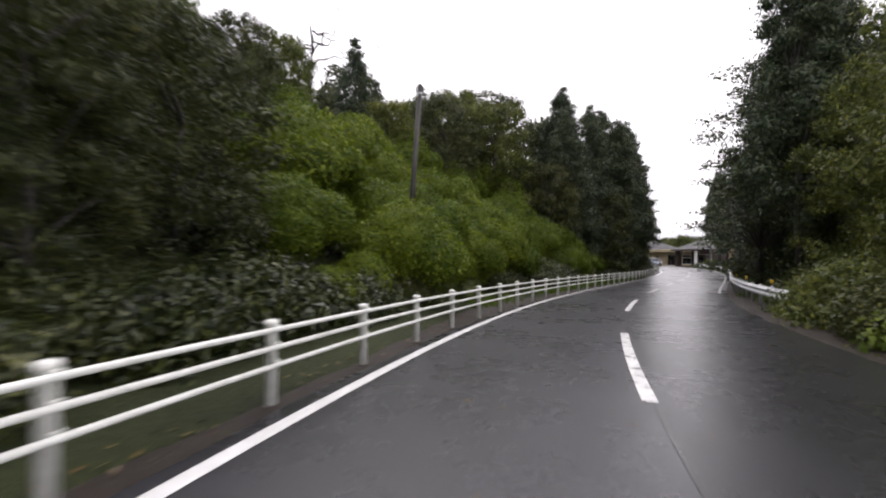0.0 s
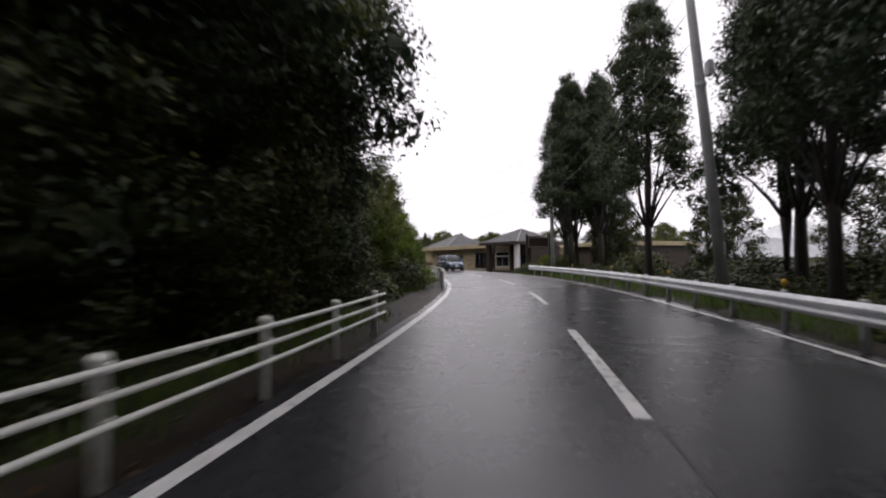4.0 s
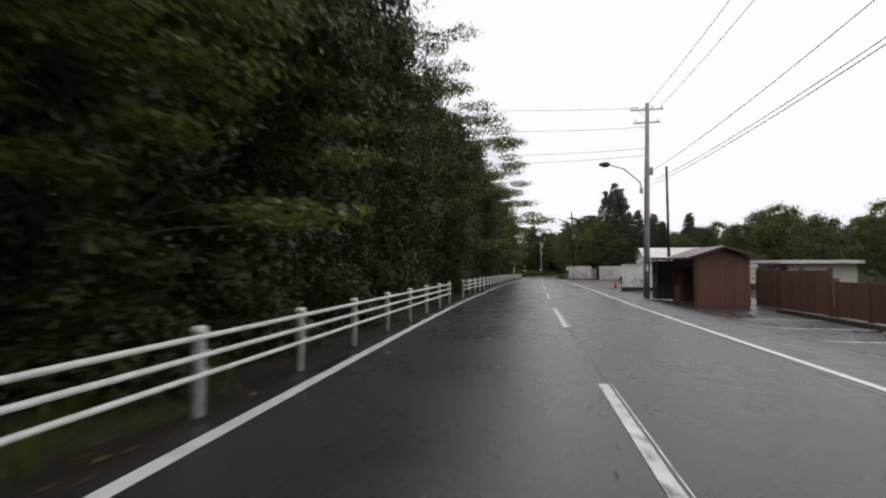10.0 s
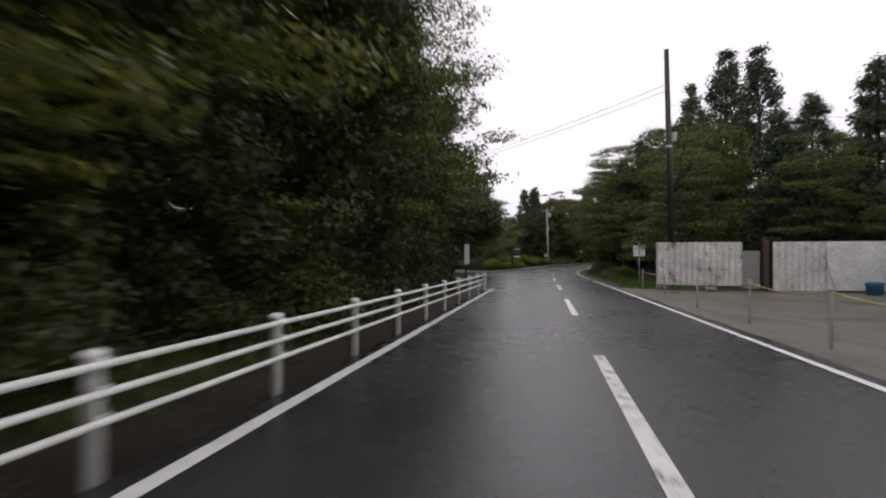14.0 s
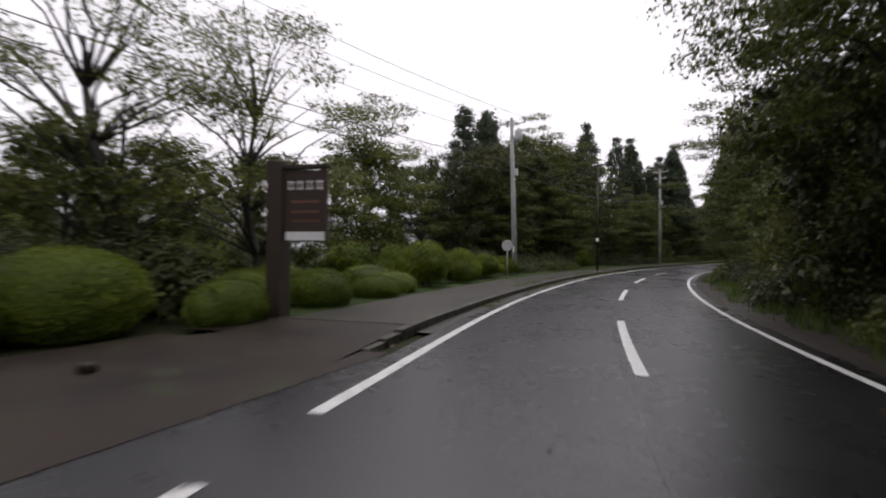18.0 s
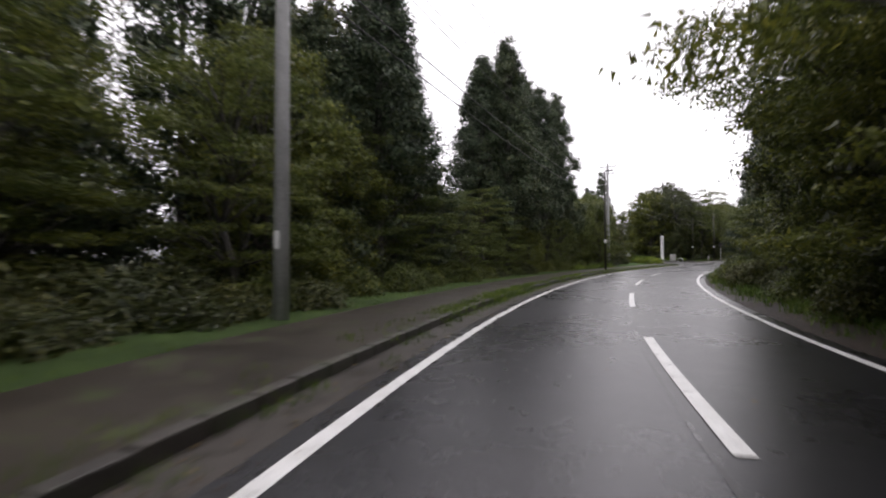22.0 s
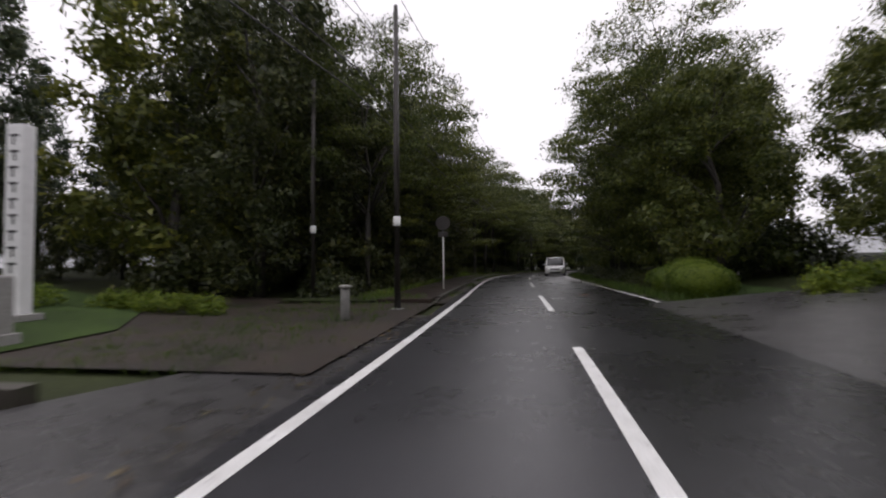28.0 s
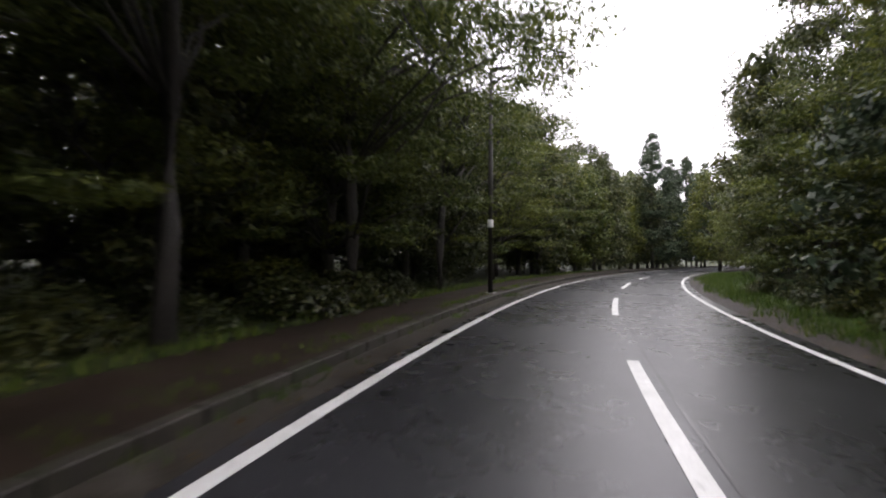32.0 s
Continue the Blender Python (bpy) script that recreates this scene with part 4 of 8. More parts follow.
def inner_mass(clumps, share_of, mat, parent, flat=1.0, count=64, seed=1):
    """Large shaded leaves deep inside a crown, which close it against the sky."""
    rng = np.random.default_rng(seed)
    c = np.repeat(np.array([r[:3] for r in clumps], float), count, axis=0)
    rad = np.repeat(np.array([r[3] for r in clumps], float), count)
    p = rng.normal(0, 1, (len(c), 3))
    p /= np.linalg.norm(p, axis=1)[:, None]
    pos = c + p * (rad * share_of * rng.random(len(c)) ** 0.4)[:, None] * np.array([1, 1, flat])
    ob = new("inner_foliage", quads_mesh("inner_foliage", leaf_arrays(pos, p + np.array([0, 0, 0.3]), rad * 0.17 * rng.uniform(0.6, 1.2, len(c)), rng, 0.6, 0.7), mat))
    ob.parent = parent
    return ob


def limb(bm, a, b, r0, r1, rng, sides=7, sag=0.0):
    a, b = Vector(a), Vector(b)
    mid = [a.lerp(b, t) + Vector((rng.normal(0, 0.05), rng.normal(0, 0.05), sag * math.sin(math.pi * t))) * (b - a).length * (0.6 if 0 < t < 1 else 0) for t in (0, 0.3, 0.6, 1)]
    tube(bm, mid, [r0, r0 * 0.8 + r1 * 0.2, r0 * 0.4 + r1 * 0.6, r1], sides)


def make_tree(name, label, clumps, height, girth, leaf, per, mat, seed, flat=1.0, trunk_top=0.75, up=0.35, spread=0.5, trunk_lean=0.25, boughs=14, core=0.0):
    """A tree with tapered trunk, limbs that run to its clumps, and a crown of leaves; the base at its origin."""
    rng = np.random.default_rng(seed)
    t = thing(name, Matrix.Identity(4), label, "tree")
    bm = bmesh.new()
    spine = [Vector((trunk_lean * k * rng.normal(0, 0.25), trunk_lean * k * rng.normal(0, 0.25), height * trunk_top * k / 5)) for k in range(6)]
    spine[0] = Vector((0, 0, -0.5))
    tube(bm, spine, [girth * 1.35, girth, girth * 0.85, girth * 0.68, girth * 0.48, girth * 0.25], 9)
    order = rng.permutation(len(clumps))[:boughs]
    for i in order:
        x, y, z, r = clumps[i]
        k = min(4, max(1, int(5 * max(0.1, z - r * 0.6 - 0.12 * height) / (height * trunk_top))))
        limb(bm, spine[k], (x * 0.9, y * 0.9, z), girth * (0.42 if core else 0.3), girth * 0.07, rng, 6, 0.12)
    part("trunk", bm, M_BARK, t, "", True)
    crown = new("crown", quads_mesh("crown", clump_leaves(clumps, per, leaf, rng, flat, up, spread), mat))
    crown.parent = t
    if core:
        inner_mass(clumps, core, mat, t, flat)
    return t


def dome(seed, n, height, low, radius, r0, r1, peak=0.6):
    """Clumps in an uneven round crown from low to height."""
    rng = np.random.default_rng(seed)
    rows = []
    for i in range(n):
        f = (i + 0.5) / n
        z = low + (height - low) * f
        env = radius * math.sqrt(max(0.05, 1 - ((f - 0.42) / 0.62) ** 2)) * rng.uniform(0.55, 1.05)
        a = i * 2.399 + rng.normal(0, 0.4)
        rows.append((env * math.cos(a), env * math.sin(a), z, rng.uniform(r0, r1)))
    return rows


def cone(seed, n, height, low, radius, r0, r1, power=0.8):
    rng = np.random.default_rng(seed)
    rows = []
    for i in range(n):
        f = (i / n) ** 0.78
        z = low + (height - low) * f + rng.normal(0, 0.25)
        env = radius * (1 - f) ** power * rng.uniform(0.4, 1.0) + 0.1
        a = i * 2.399 + rng.normal(0, 0.5)
        rows.append((env * math.cos(a), env * math.sin(a), z, (r0 + (r1 - r0) * (1 - f) ** 0.6) * rng.uniform(0.75, 1.2)))
    return rows


def tiers(seed, levels, height, low, radius, r, sprays=9):
    """Flat sprays in storeys, as on maples and cherries."""
    rng = np.random.default_rng(seed)
    rows = []
    for k in range(levels):
        z = low + (height - low) * k / (levels - 1)
        env = radius * (1 - 0.55 * (k / (levels - 1)) ** 1.5) * (0.74 + 0.13 * min(k, 2))
        m = max(3, int(sprays * env / radius))
        for j in range(m):
            a = 2 * math.pi * (j + rng.random() * 0.7) / m + k
            e = env * rng.uniform(0.35, 1.0)
            rows.append((e * math.cos(a), e * math.sin(a), z + rng.normal(0, 0.25) - 0.05 * e, r * rng.uniform(0.7, 1.25)))
    return rows


ROUND = [make_tree("broadleaf_tree", "dense green broadleaf tree with dark wet trunk", dome(10 + i, 74, h, 1.0, w, 0.6, 1.2), h, 0.18, 0.066, 370, M_LEAF, 20 + i, flat=0.7, up=0.5, core=0.7) for i, (h, w) in enumerate(((10, 3.4), (11.5, 3.7), (9, 3.2)))]
DARK = [make_tree("evergreen_tree", "dark evergreen broadleaf tree in dense woodland", dome(40 + i, 74, h, 0.8, w, 0.65, 1.25), h, 0.2, 0.07, 340, M_LEAF_DARK, 50 + i, flat=0.75, up=0.45, core=0.7) for i, (h, w) in enumerate(((12.5, 3.6), (10.5, 3.4)))]
MAPLE = [make_tree("maple_tree", "spreading tree with flat layered sprays of green leaves", tiers(70 + i, lv, h, lo, w, 0.85, 13), h, 0.16, 0.06, 480, M_LEAF, 80 + i, flat=0.24, up=0.9, boughs=40) for i, (lv, h, lo, w) in enumerate(((9, 9.5, 1.8, 4.4), (8, 8.0, 1.6, 4.0), (10, 11.5, 2.6, 4.9)))]
next(c for c in MAPLE[2].children if c.name.startswith("crown")).data = quads_mesh("crown", clump_leaves(tiers(72, 10, 11.5, 2.6, 4.9, 0.9), 520, 0.062, np.random.default_rng(82), 0.24, 0.9, 0.5), M_LEAF)
CEDAR = [make_tree("cedar_tree", "tall dark green conical cedar", cone(100 + i, 165, h, lo, w, 0.45, 0.95, pw), h, 0.2, 0.062, 400, M_NEEDLE, 110 + i, flat=0.8, trunk_top=0.95, up=0.25, trunk_lean=0.08, boughs=26, core=0.65) for i, (h, lo, w, pw) in enumerate(((14, 0.6, 4.0, 0.75), (17, 4.0, 3.1, 0.62), (16, 5.5, 2.8, 0.56)))]
PINE = [make_tree("pine_tree", "ragged dark pine with open whorled branches", tiers(130 + i, 17, h, 1.0, w, 0.5), h, 0.13, 0.07, 330, M_NEEDLE, 140 + i, flat=0.45, up=0.2, trunk_top=0.97, trunk_lean=0.1, boughs=40) for i, (h, w) in enumerate(((10, 2.4), (8.5, 2.1)))]
AIRY = [make_tree("cherry_tree", "open-crowned cherry tree with fine spreading branches", tiers(150 + i, 7, h, 2.4, w, 0.75), h, 0.13, 0.048, 620, M_LEAF, 160 + i, flat=0.38, up=0.6, boughs=46) for i, (h, w) in enumerate(((8.6, 5.0), (7.2, 3.8)))]
SHADE = [make_tree("broadleaf_tree", "broad shade tree with a high dense crown", dome(60, 96, 11.0, 4.4, 5.2, 0.7, 1.25, 0.35), 11.0, 0.24, 0.062, 430, M_LEAF, 61, flat=0.65, up=0.5, core=0.7, boughs=20),
         make_tree("evergreen_tree", "broad dark evergreen with a high dense crown", dome(62, 120, 10.0, 3.6, 4.9, 0.75, 1.3, 0.35), 10.0, 0.24, 0.062, 400, M_LEAF_DARK, 63, flat=0.7, up=0.5, core=0.75, boughs=16)]
ARCH = [make_tree("maple_tree", "tall tree whose high layered boughs arch over the road", tiers(75 + i, 7, 10.5, 5.0, 5.6, 0.95, 17), 10.5, 0.15, 0.058, 430, M_LEAF, 85 + i, flat=0.26, up=0.9, boughs=20) for i in range(2)]
LIGHT = [make_tree("broadleaf_tree", "bright yellow-green young tree in full leaf", dome(65 + i, 60, h, 0.3, 2.4, 0.45, 0.85), h, 0.1, 0.06, 360, M_LEAF_LIGHT, 66 + i, flat=0.75, up=0.45, core=0.7) for i, h in enumerate((6.5, 5.6))]
FAR_ROUND = [make_tree("broadleaf_tree", "green broadleaf tree in the second row of the woods", dome(300 + i, 40, h, 1.5, 3.5, 0.9, 1.4), h, 0.2, 0.14, 112, M_LEAF, 310 + i, flat=0.7, up=0.5, core=0.7, boughs=6) for i, h in enumerate((10.5, 12.0))]
FAR_DARK = [make_tree("evergreen_tree", "dark evergreen tree deep in the woods", dome(320 + i, 42, h, 1.0, 3.5, 0.9, 1.45), h, 0.2, 0.145, 112, M_LEAF_DARK, 330 + i, flat=0.75, up=0.45, core=0.7, boughs=6) for i, h in enumerate((11.0, 12.5))]
FAR_CEDAR = [make_tree("cedar_tree", "tall conical cedar rising behind the woods", cone(340 + i, 110, h, 1.5, w, 0.5, 1.1, 0.68), h, 0.18, 0.12, 120, M_NEEDLE, 350 + i, flat=0.85, trunk_top=0.95, up=0.25, trunk_lean=0.08, boughs=6, core=0.65) for i, (h, w) in enumerate(((15, 3.6), (17, 3.4)))]


def make_shrub(name, label, seed, n, w, h, r, leaf, per, mat, flat=0.85):
    rng = np.random.default_rng(seed)
    t = thing(name, Matrix.Identity(4), label, "shrub")
    rows = []
    for i in range(n):
        a, e = i * 2.399, w * math.sqrt((i + 0.3) / n)
        rows.append((e * math.cos(a) * 0.9, e * math.sin(a) * 0.9, h * (1 - 0.75 * (e / w) ** 2) * rng.uniform(0.7, 0.95) - r * 0.3, r * rng.uniform(0.85, 1.15)))
    bm = bmesh.new()
    for i in range(5):
        x, y, z, _ = rows[(i * 3) % n]
        limb(bm, (x * 0.15, y * 0.15, -0.2), (x * 0.8, y * 0.8, z), 0.035, 0.01, rng, 5)
    part("stem", bm, M_BARK, t, "", True)
    c = new("foliage", quads_mesh("foliage", clump_leaves(rows, per, leaf, rng, flat, 0.6, 0.4), mat))
    c.parent = t
    inner_mass(rows, 0.85, mat, t, flat)
    return t


def make_mound(name, label, seed, lobes, leaf, count, mat, core=0.86, rough=0.055):
    """A clipped or naturally rounded shrub: smooth lobes under a fine skin of leaves. lobes: x, y, z, radius, height."""
    rng = np.random.default_rng(seed)
    t = thing(name, Matrix.Identity(4), label, "shrub")
    bm = bmesh.new()
    out = []
    for i, (x, y, z, w, h) in enumerate(lobes):
        g = bmesh.ops.create_icosphere(bm, subdivisions=3, radius=1.0)
        for v in g["verts"]:
            k = core * (1 + 0.07 * noise.noise(v.co * 2.2 + Vector((i * 3.1, seed, 0))))
            v.co = Vector((v.co.x * k * w + x, v.co.y * k * w + y, v.co.z * k * h + z))
        n = int(count * w * w / sum(r[3] ** 2 for r in lobes))
        p = rng.normal(0, 1, (n * 2, 3))
        p /= np.linalg.norm(p, axis=1)[:, None]
        p = p[p[:, 2] > -0.8][:n]
        swell = 1 + 0.07 * np.array([noise.noise(Vector(q) * 2.2 + Vector((i * 3.1, seed, 0))) for q in p]) + rough * rng.normal(0, 1, len(p)) - rough
        pos = p * swell[:, None] * np.array([w, w, h]) + np.array([x, y, z])
        out.append(leaf_arrays(pos, p + np.array([0, 0, 0.25]), leaf * rng.uniform(0.6, 1.4, len(p)), rng, 0.5, 0.45 + rough * 5))
    part("inner_foliage", bm, mat, t, "", True)
    c = new("foliage", quads_mesh("foliage", np.concatenate(out), mat))
    c.parent = t
    bm = bmesh.new()
    for i in range(4):
        limb(bm, (0.05 * i - 0.08, 0.04, -0.25), (lobes[i % len(lobes)][0] * 0.6, lobes[i % len(lobes)][1] * 0.6, 0.5), 0.03, 0.012, rng, 5)
    part("stem", bm, M_BARK, t, "", True)
    return t


def lobed(seed, n, w, h, r):
    """One high dome with lower rounded shoulders."""
    rng = np.random.default_rng(seed)
    rows = [(0, 0, h * 0.58, w * 0.76, h * 0.5)]
    for i in range(n):
        a = i * 2 * math.pi / n + rng.normal(0, 0.3)
        e = w * rng.uniform(0.5, 0.8)
        q = r * rng.uniform(0.8, 1.3)
        rows.append((e * math.cos(a), e * math.sin(a), h * rng.uniform(0.36, 0.6), q, q * rng.uniform(0.85, 1.1)))
    return rows


MOUND = [make_mound("clipped_shrub", "rounded light green azalea shrub", 200 + i, rows, 0.024, 12000, M_LEAF_LIGHT if i < 2 else M_LEAF, 0.9, 0.032) for i, rows in enumerate(([(0, 0, 0.42, 1.0, 0.58)], [(0.1, 0, 0.42, 0.88, 0.56), (-0.35, 0.25, 0.36, 0.68, 0.5), (-0.2, -0.4, 0.34, 0.6, 0.46)], [(0.1, 0, 0.42, 0.88, 0.56), (-0.35, 0.25, 0.4, 0.7, 0.52), (0.3, 0.35, 0.4, 0.6, 0.5)]))]
BUSH = [make_shrub("wild_bush", "tangled green roadside bush", 210 + i, 20, 1.1, 1.4, 0.44, 0.041, 1100, (M_LEAF, M_LEAF_DARK, M_LEAF)[i], 0.9) for i in range(3)]
# first shrub: shade painted into its leaf colour; second: plain evergreen leaves
UNDER = [make_shrub("undergrowth_shrub", "ragged dark green shrub in the shade of trees", 240 + i, 14, 1.0, 1.1, 0.46, 0.048, 1000, (M_UNDER_SHADE, M_LEAF_DARK)[i], 0.9) for i in range(2)]
FERN = [make_shrub("wild_bush", "bright yellow-green roadside bush with soft shoots", 250, 18, 1.1, 1.3, 0.42, 0.04, 1100, M_LEAF_LIGHT, 0.9)]
BIGMOUND = [make_mound("large_shrub", "large rounded yellow-green shrub on the bank", 220 + i, lobed(230 + i, 3 + i, 1.0, 1.5, 0.4), 0.031, 20000, M_SHRUB, 0.84, 0.07) for i in range(3)]

plant_rng = random.Random(5)


def plant(kind, s, d, scale=1.0, tall=1.0, label="", group=""):
    """Plants a copy on the land beside the road."""
    wide, turned = scale * plant_rng.uniform(0.92, 1.08), plant_rng.uniform(0, 360)
    if kind is None:
        return None
    ob = copy_thing(kind, stand(s, d, bank(s, d) - 0.12, turned, (wide, wide, scale * tall)))
    return tagged(ob, label, "", group)


def stand_of(kinds, s0, s1, d0, d1, n, lo, hi, group, tall=1.0, until=999, instead=None):
    """A loose row of plants; none past `until`; `instead` swaps one kind for another."""
    for i in range(n):
        s = s0 + (s1 - s0) * (i + plant_rng.uniform(0.1, 0.9)) / n
        k = plant_rng.choice(kinds)
        k = instead.get(k.name, k) if instead else k
        plant(k if s < until else None, s, plant_rng.uniform(d0, d1), plant_rng.uniform(lo, hi), tall, "", group)


# shrub bank and hill on the left at the start
stand_of(BIGMOUND, 11, 25, 5.7, 6.4, 5, 1.3, 1.8, "rounded shrubs on the bank", 1.1)
stand_of(BIGMOUND, 31, 44, 5.9, 6.8, 6, 1.0, 1.5, "rounded shrubs on the bank")
stand_of(UNDER[:1], 24, 31, 5.4, 6.6, 8, 0.9, 1.3, "dark undergrowth behind the fence")
stand_of(BIGMOUND, 12, 38, 7.6, 8.4, 8, 1.6, 2.1, "rounded shrubs on the bank")
stand_of(BIGMOUND, 10, 38, 9.8, 11.0, 8, 1.8, 2.3, "rounded shrubs on the bank")
stand_of(BIGMOUND[:2], 8, 38, 12.2, 15.0, 9, 1.9, 2.6, "rounded shrubs on the bank")
for s, d, sc in ((8.6, 5.7, 0.7), (10.4, 6.0, 0.85), (9.6, 7.6, 1.5), (12.8, 5.8, 0.8)):
    plant(BIGMOUND[int(s) % 3], s, d, sc, 1.0, "small rounded yellow-green shrub behind the fence", "rounded shrubs on the bank")
for k, s, d, sc in ((DARK[1], 1.0, 7.6, 0.42), (DARK[0], 4.2, 7.0, 0.4), (DARK[1], 6.8, 7.6, 0.44), (DARK[0], 3.0, 10.5, 0.52), (DARK[1], 7.5, 11.2, 0.5), (DARK[1], -2.0, 7.2, 0.5)):
    plant(k, s, d, sc, 1.0, "dense dark evergreen shading the foot of the bank", "dark trees by the fence")
stand_of(UNDER[:1], -7, 11, 5.2, 6.0, 16, 0.9, 1.3, "dark undergrowth behind the fence")
stand_of(UNDER[:1], -7, 38, 7.6, 8.6, 22, 0.9, 1.4, "dark undergrowth behind the fence")
stand_of(BUSH[1:2] + MOUND[2:], 12, 28, 5.2, 6.0, 10, 0.6, 0.9, "low shrubs behind the fence")
for k, s, d, sc in ((DARK[1], 3.5, 8.2, 0.46), (ROUND[0], 6.6, 9.4, 0.52), (ROUND[2], 9.5, 11.5, 0.52), (DARK[1], 13.6, 13.2, 0.5), (ROUND[0], 16.5, 14.6, 0.56), (ROUND[1], 12.5, 17.5, 0.5), (DARK[0], 20.0, 17.6, 0.52), (ROUND[1], 17.0, 20.5, 0.6), (FAR_DARK[0], 22, 23, 0.75), (FAR_ROUND[0], 9.0, 22, 0.55), (PINE[0], 21.5, 27, 1.05), (ROUND[2], 26, 15.5, 0.6), (DARK[1], 31, 14.5, 0.72), (ROUND[1], 35, 12.4, 0.82), (DARK[0], 39, 13.5, 0.85), (ROUND[0], 36.5, 16.5, 0.95), (DARK[0], 42, 17, 0.9), (ROUND[1], -3, 12, 0.5), (DARK[0], 1, 16, 0.5)):
    plant(k, s, d, sc, 1.0, "", "trees on the hill")
stand_of(FAR_CEDAR, 24, 75, 19, 27, 15, 0.62, 0.8, "trees on the hill")
stand_of(FAR_ROUND + FAR_DARK, 26, 72, 26, 34, 12, 0.85, 1.1, "trees on the hill")
plant(CEDAR[0], 51.5, 7.6, 1.12, 1.0, "tall conical cedar standing close to the fence")
plant(CEDAR[0], 47.6, 8.0, 1.12, 0.95, "tall conical cedar standing close to the fence")
plant(CEDAR[0], 43.8, 9.6, 1.1, 0.95)
for s, d, sc in ((50.5, 5.9, 0.88), (54.0, 5.7, 0.92), (57.6, 5.7, 0.9), (61.0, 5.9, 0.8)):
    plant(CEDAR[1], s, d, sc, 1.0, "tall cedar overhanging the guard fence")
plant(CEDAR[0], 56.0, 8.0, 0.95)
plant(CEDAR[0], 60.0, 7.8, 0.85)
plant(CEDAR[0], 64.0, 7.6, 0.65)
plant(CEDAR[0], 40.5, 8.2, 0.9)
plant(DARK[1], 38.0, 8.6, 0.7)
stand_of(DARK, 50, 64, 6.8, 10, 6, 0.85, 1.05, "dark trees by the fence")
stand_of(FAR_DARK, 46, 66, 11, 15, 7, 0.9, 1.1, "dark trees by the fence")
stand_of(BUSH, 27, 40, 5.4, 6.6, 7, 0.7, 1.2, "wild bushes along the left")
stand_of(UNDER[:1], 40, 70, 5.2, 6.4, 18, 0.7, 1.1, "wild bushes along the left")
stand_of(DARK, 44, 64, 5.9, 6.8, 8, 0.5, 0.65, "dark trees by the fence")
# tree wall on the left of the straight
stand_of(ROUND, 65, 98, 6.4, 8.0, 18, 0.34, 0.46, "woodland along the left")
stand_of(FAR_DARK + FAR_ROUND, 68, 98, 10, 13, 8, 0.3, 0.42, "woodland along the left")
for s, d, sc in ((87, 10.0, 0.48), (91, 10.4, 0.5), (95, 10.8, 0.52), (83, 9.6, 0.42)):
    plant(FAR_DARK[0], s, d, sc)
for s, d, sc in ((90.5, 6.6, 0.62), (94.5, 6.2, 0.78), (97.4, 5.7, 1.05), (95, 8.6, 0.95), (100.6, 5.5, 1.12), (103.5, 5.6, 1.1), (87.0, 7.6, 0.55)):
    plant(PINE[0], s, d, sc, 1.0, "", "pines on the left bank")
stand_of(DARK + ROUND[:2], 100, 112, 6.8, 8.4, 4, 0.6, 0.72, "woodland along the left")
stand_of(DARK + ROUND[:2], 113, 206, 7.2, 8.8, 30, 0.78, 1.0, "woodland along the left", instead={ROUND[0].name: DARK[0], ROUND[1].name: DARK[1]})
stand_of(FAR_DARK, 112, 214, 10.5, 14, 19, 0.95, 1.2, "woodland along the left")
stand_of(BUSH[:2], 70, 115, 4.9, 6.2, 21, 0.8, 1.3, "wild bushes along the left")
stand_of(BUSH[:2], 115, 120, 5.8, 6.6, 3, 0.8, 1.0, "wild bushes along the left")
stand_of(BUSH[1:2], 120, 203, 4.9, 6.0, 34, 0.7, 1.1, "wild bushes along the left")
stand_of(DARK, 117, 205, 6.0, 6.9, 30, 0.55, 0.75, "woodland along the left")
for s, d, sc in ((128, 6.0, 0.8), (146, 6.0, 1.1), (160, 5.6, 1.15), (171, 5.8, 1.15), (183, 5.8, 0.95), (193, 6.2, 1.0), (201.5, 6.4, 1.0)):
    plant(MAPLE[2], s, d, sc, 1.0, "tall layered tree overhanging the guard fence")
for k, s, d, sc in ((MAPLE[0], 210, 9.6, 1.1), (ROUND[1], 214, 12.5, 0.95), (ROUND[0], 220, 12.6, 0.9), (FAR_DARK[0], 222, 19, 1.0), (FAR_DARK[1], 230, 24, 1.0), (FAR_DARK[0], 212, 18, 1.0), (FAR_ROUND[0], 236.5, 32, 0.8)):
    plant(k, s, d, sc, 1.0, "", "trees at the side road's corner")
for k, s, d, sc, tall in ((ROUND[1], 233.6, 17.4, 1.5, 0.85), (ROUND[0], 230.5, 18.6, 1.5, 1.0), (ROUND[0], 224.0, 15.6, 1.3, 0.95), (ROUND[2], 235.8, 21.0, 1.5, 0.8), (ROUND[1], 227.0, 19.5, 1.3, 1.0)):
    plant(k, s, d, sc, tall, "broad dense tree overhanging a clipped hedge", "trees at the side road's corner")
stand_of(FAR_ROUND + FAR_DARK[:1], 238, 275, 42, 62, 14, 0.6, 0.85, "trees beyond the meadow")
stand_of(BIGMOUND[1:], 250, 262, 24, 36, 5, 1.8, 2.8, "shrubs along the side road")
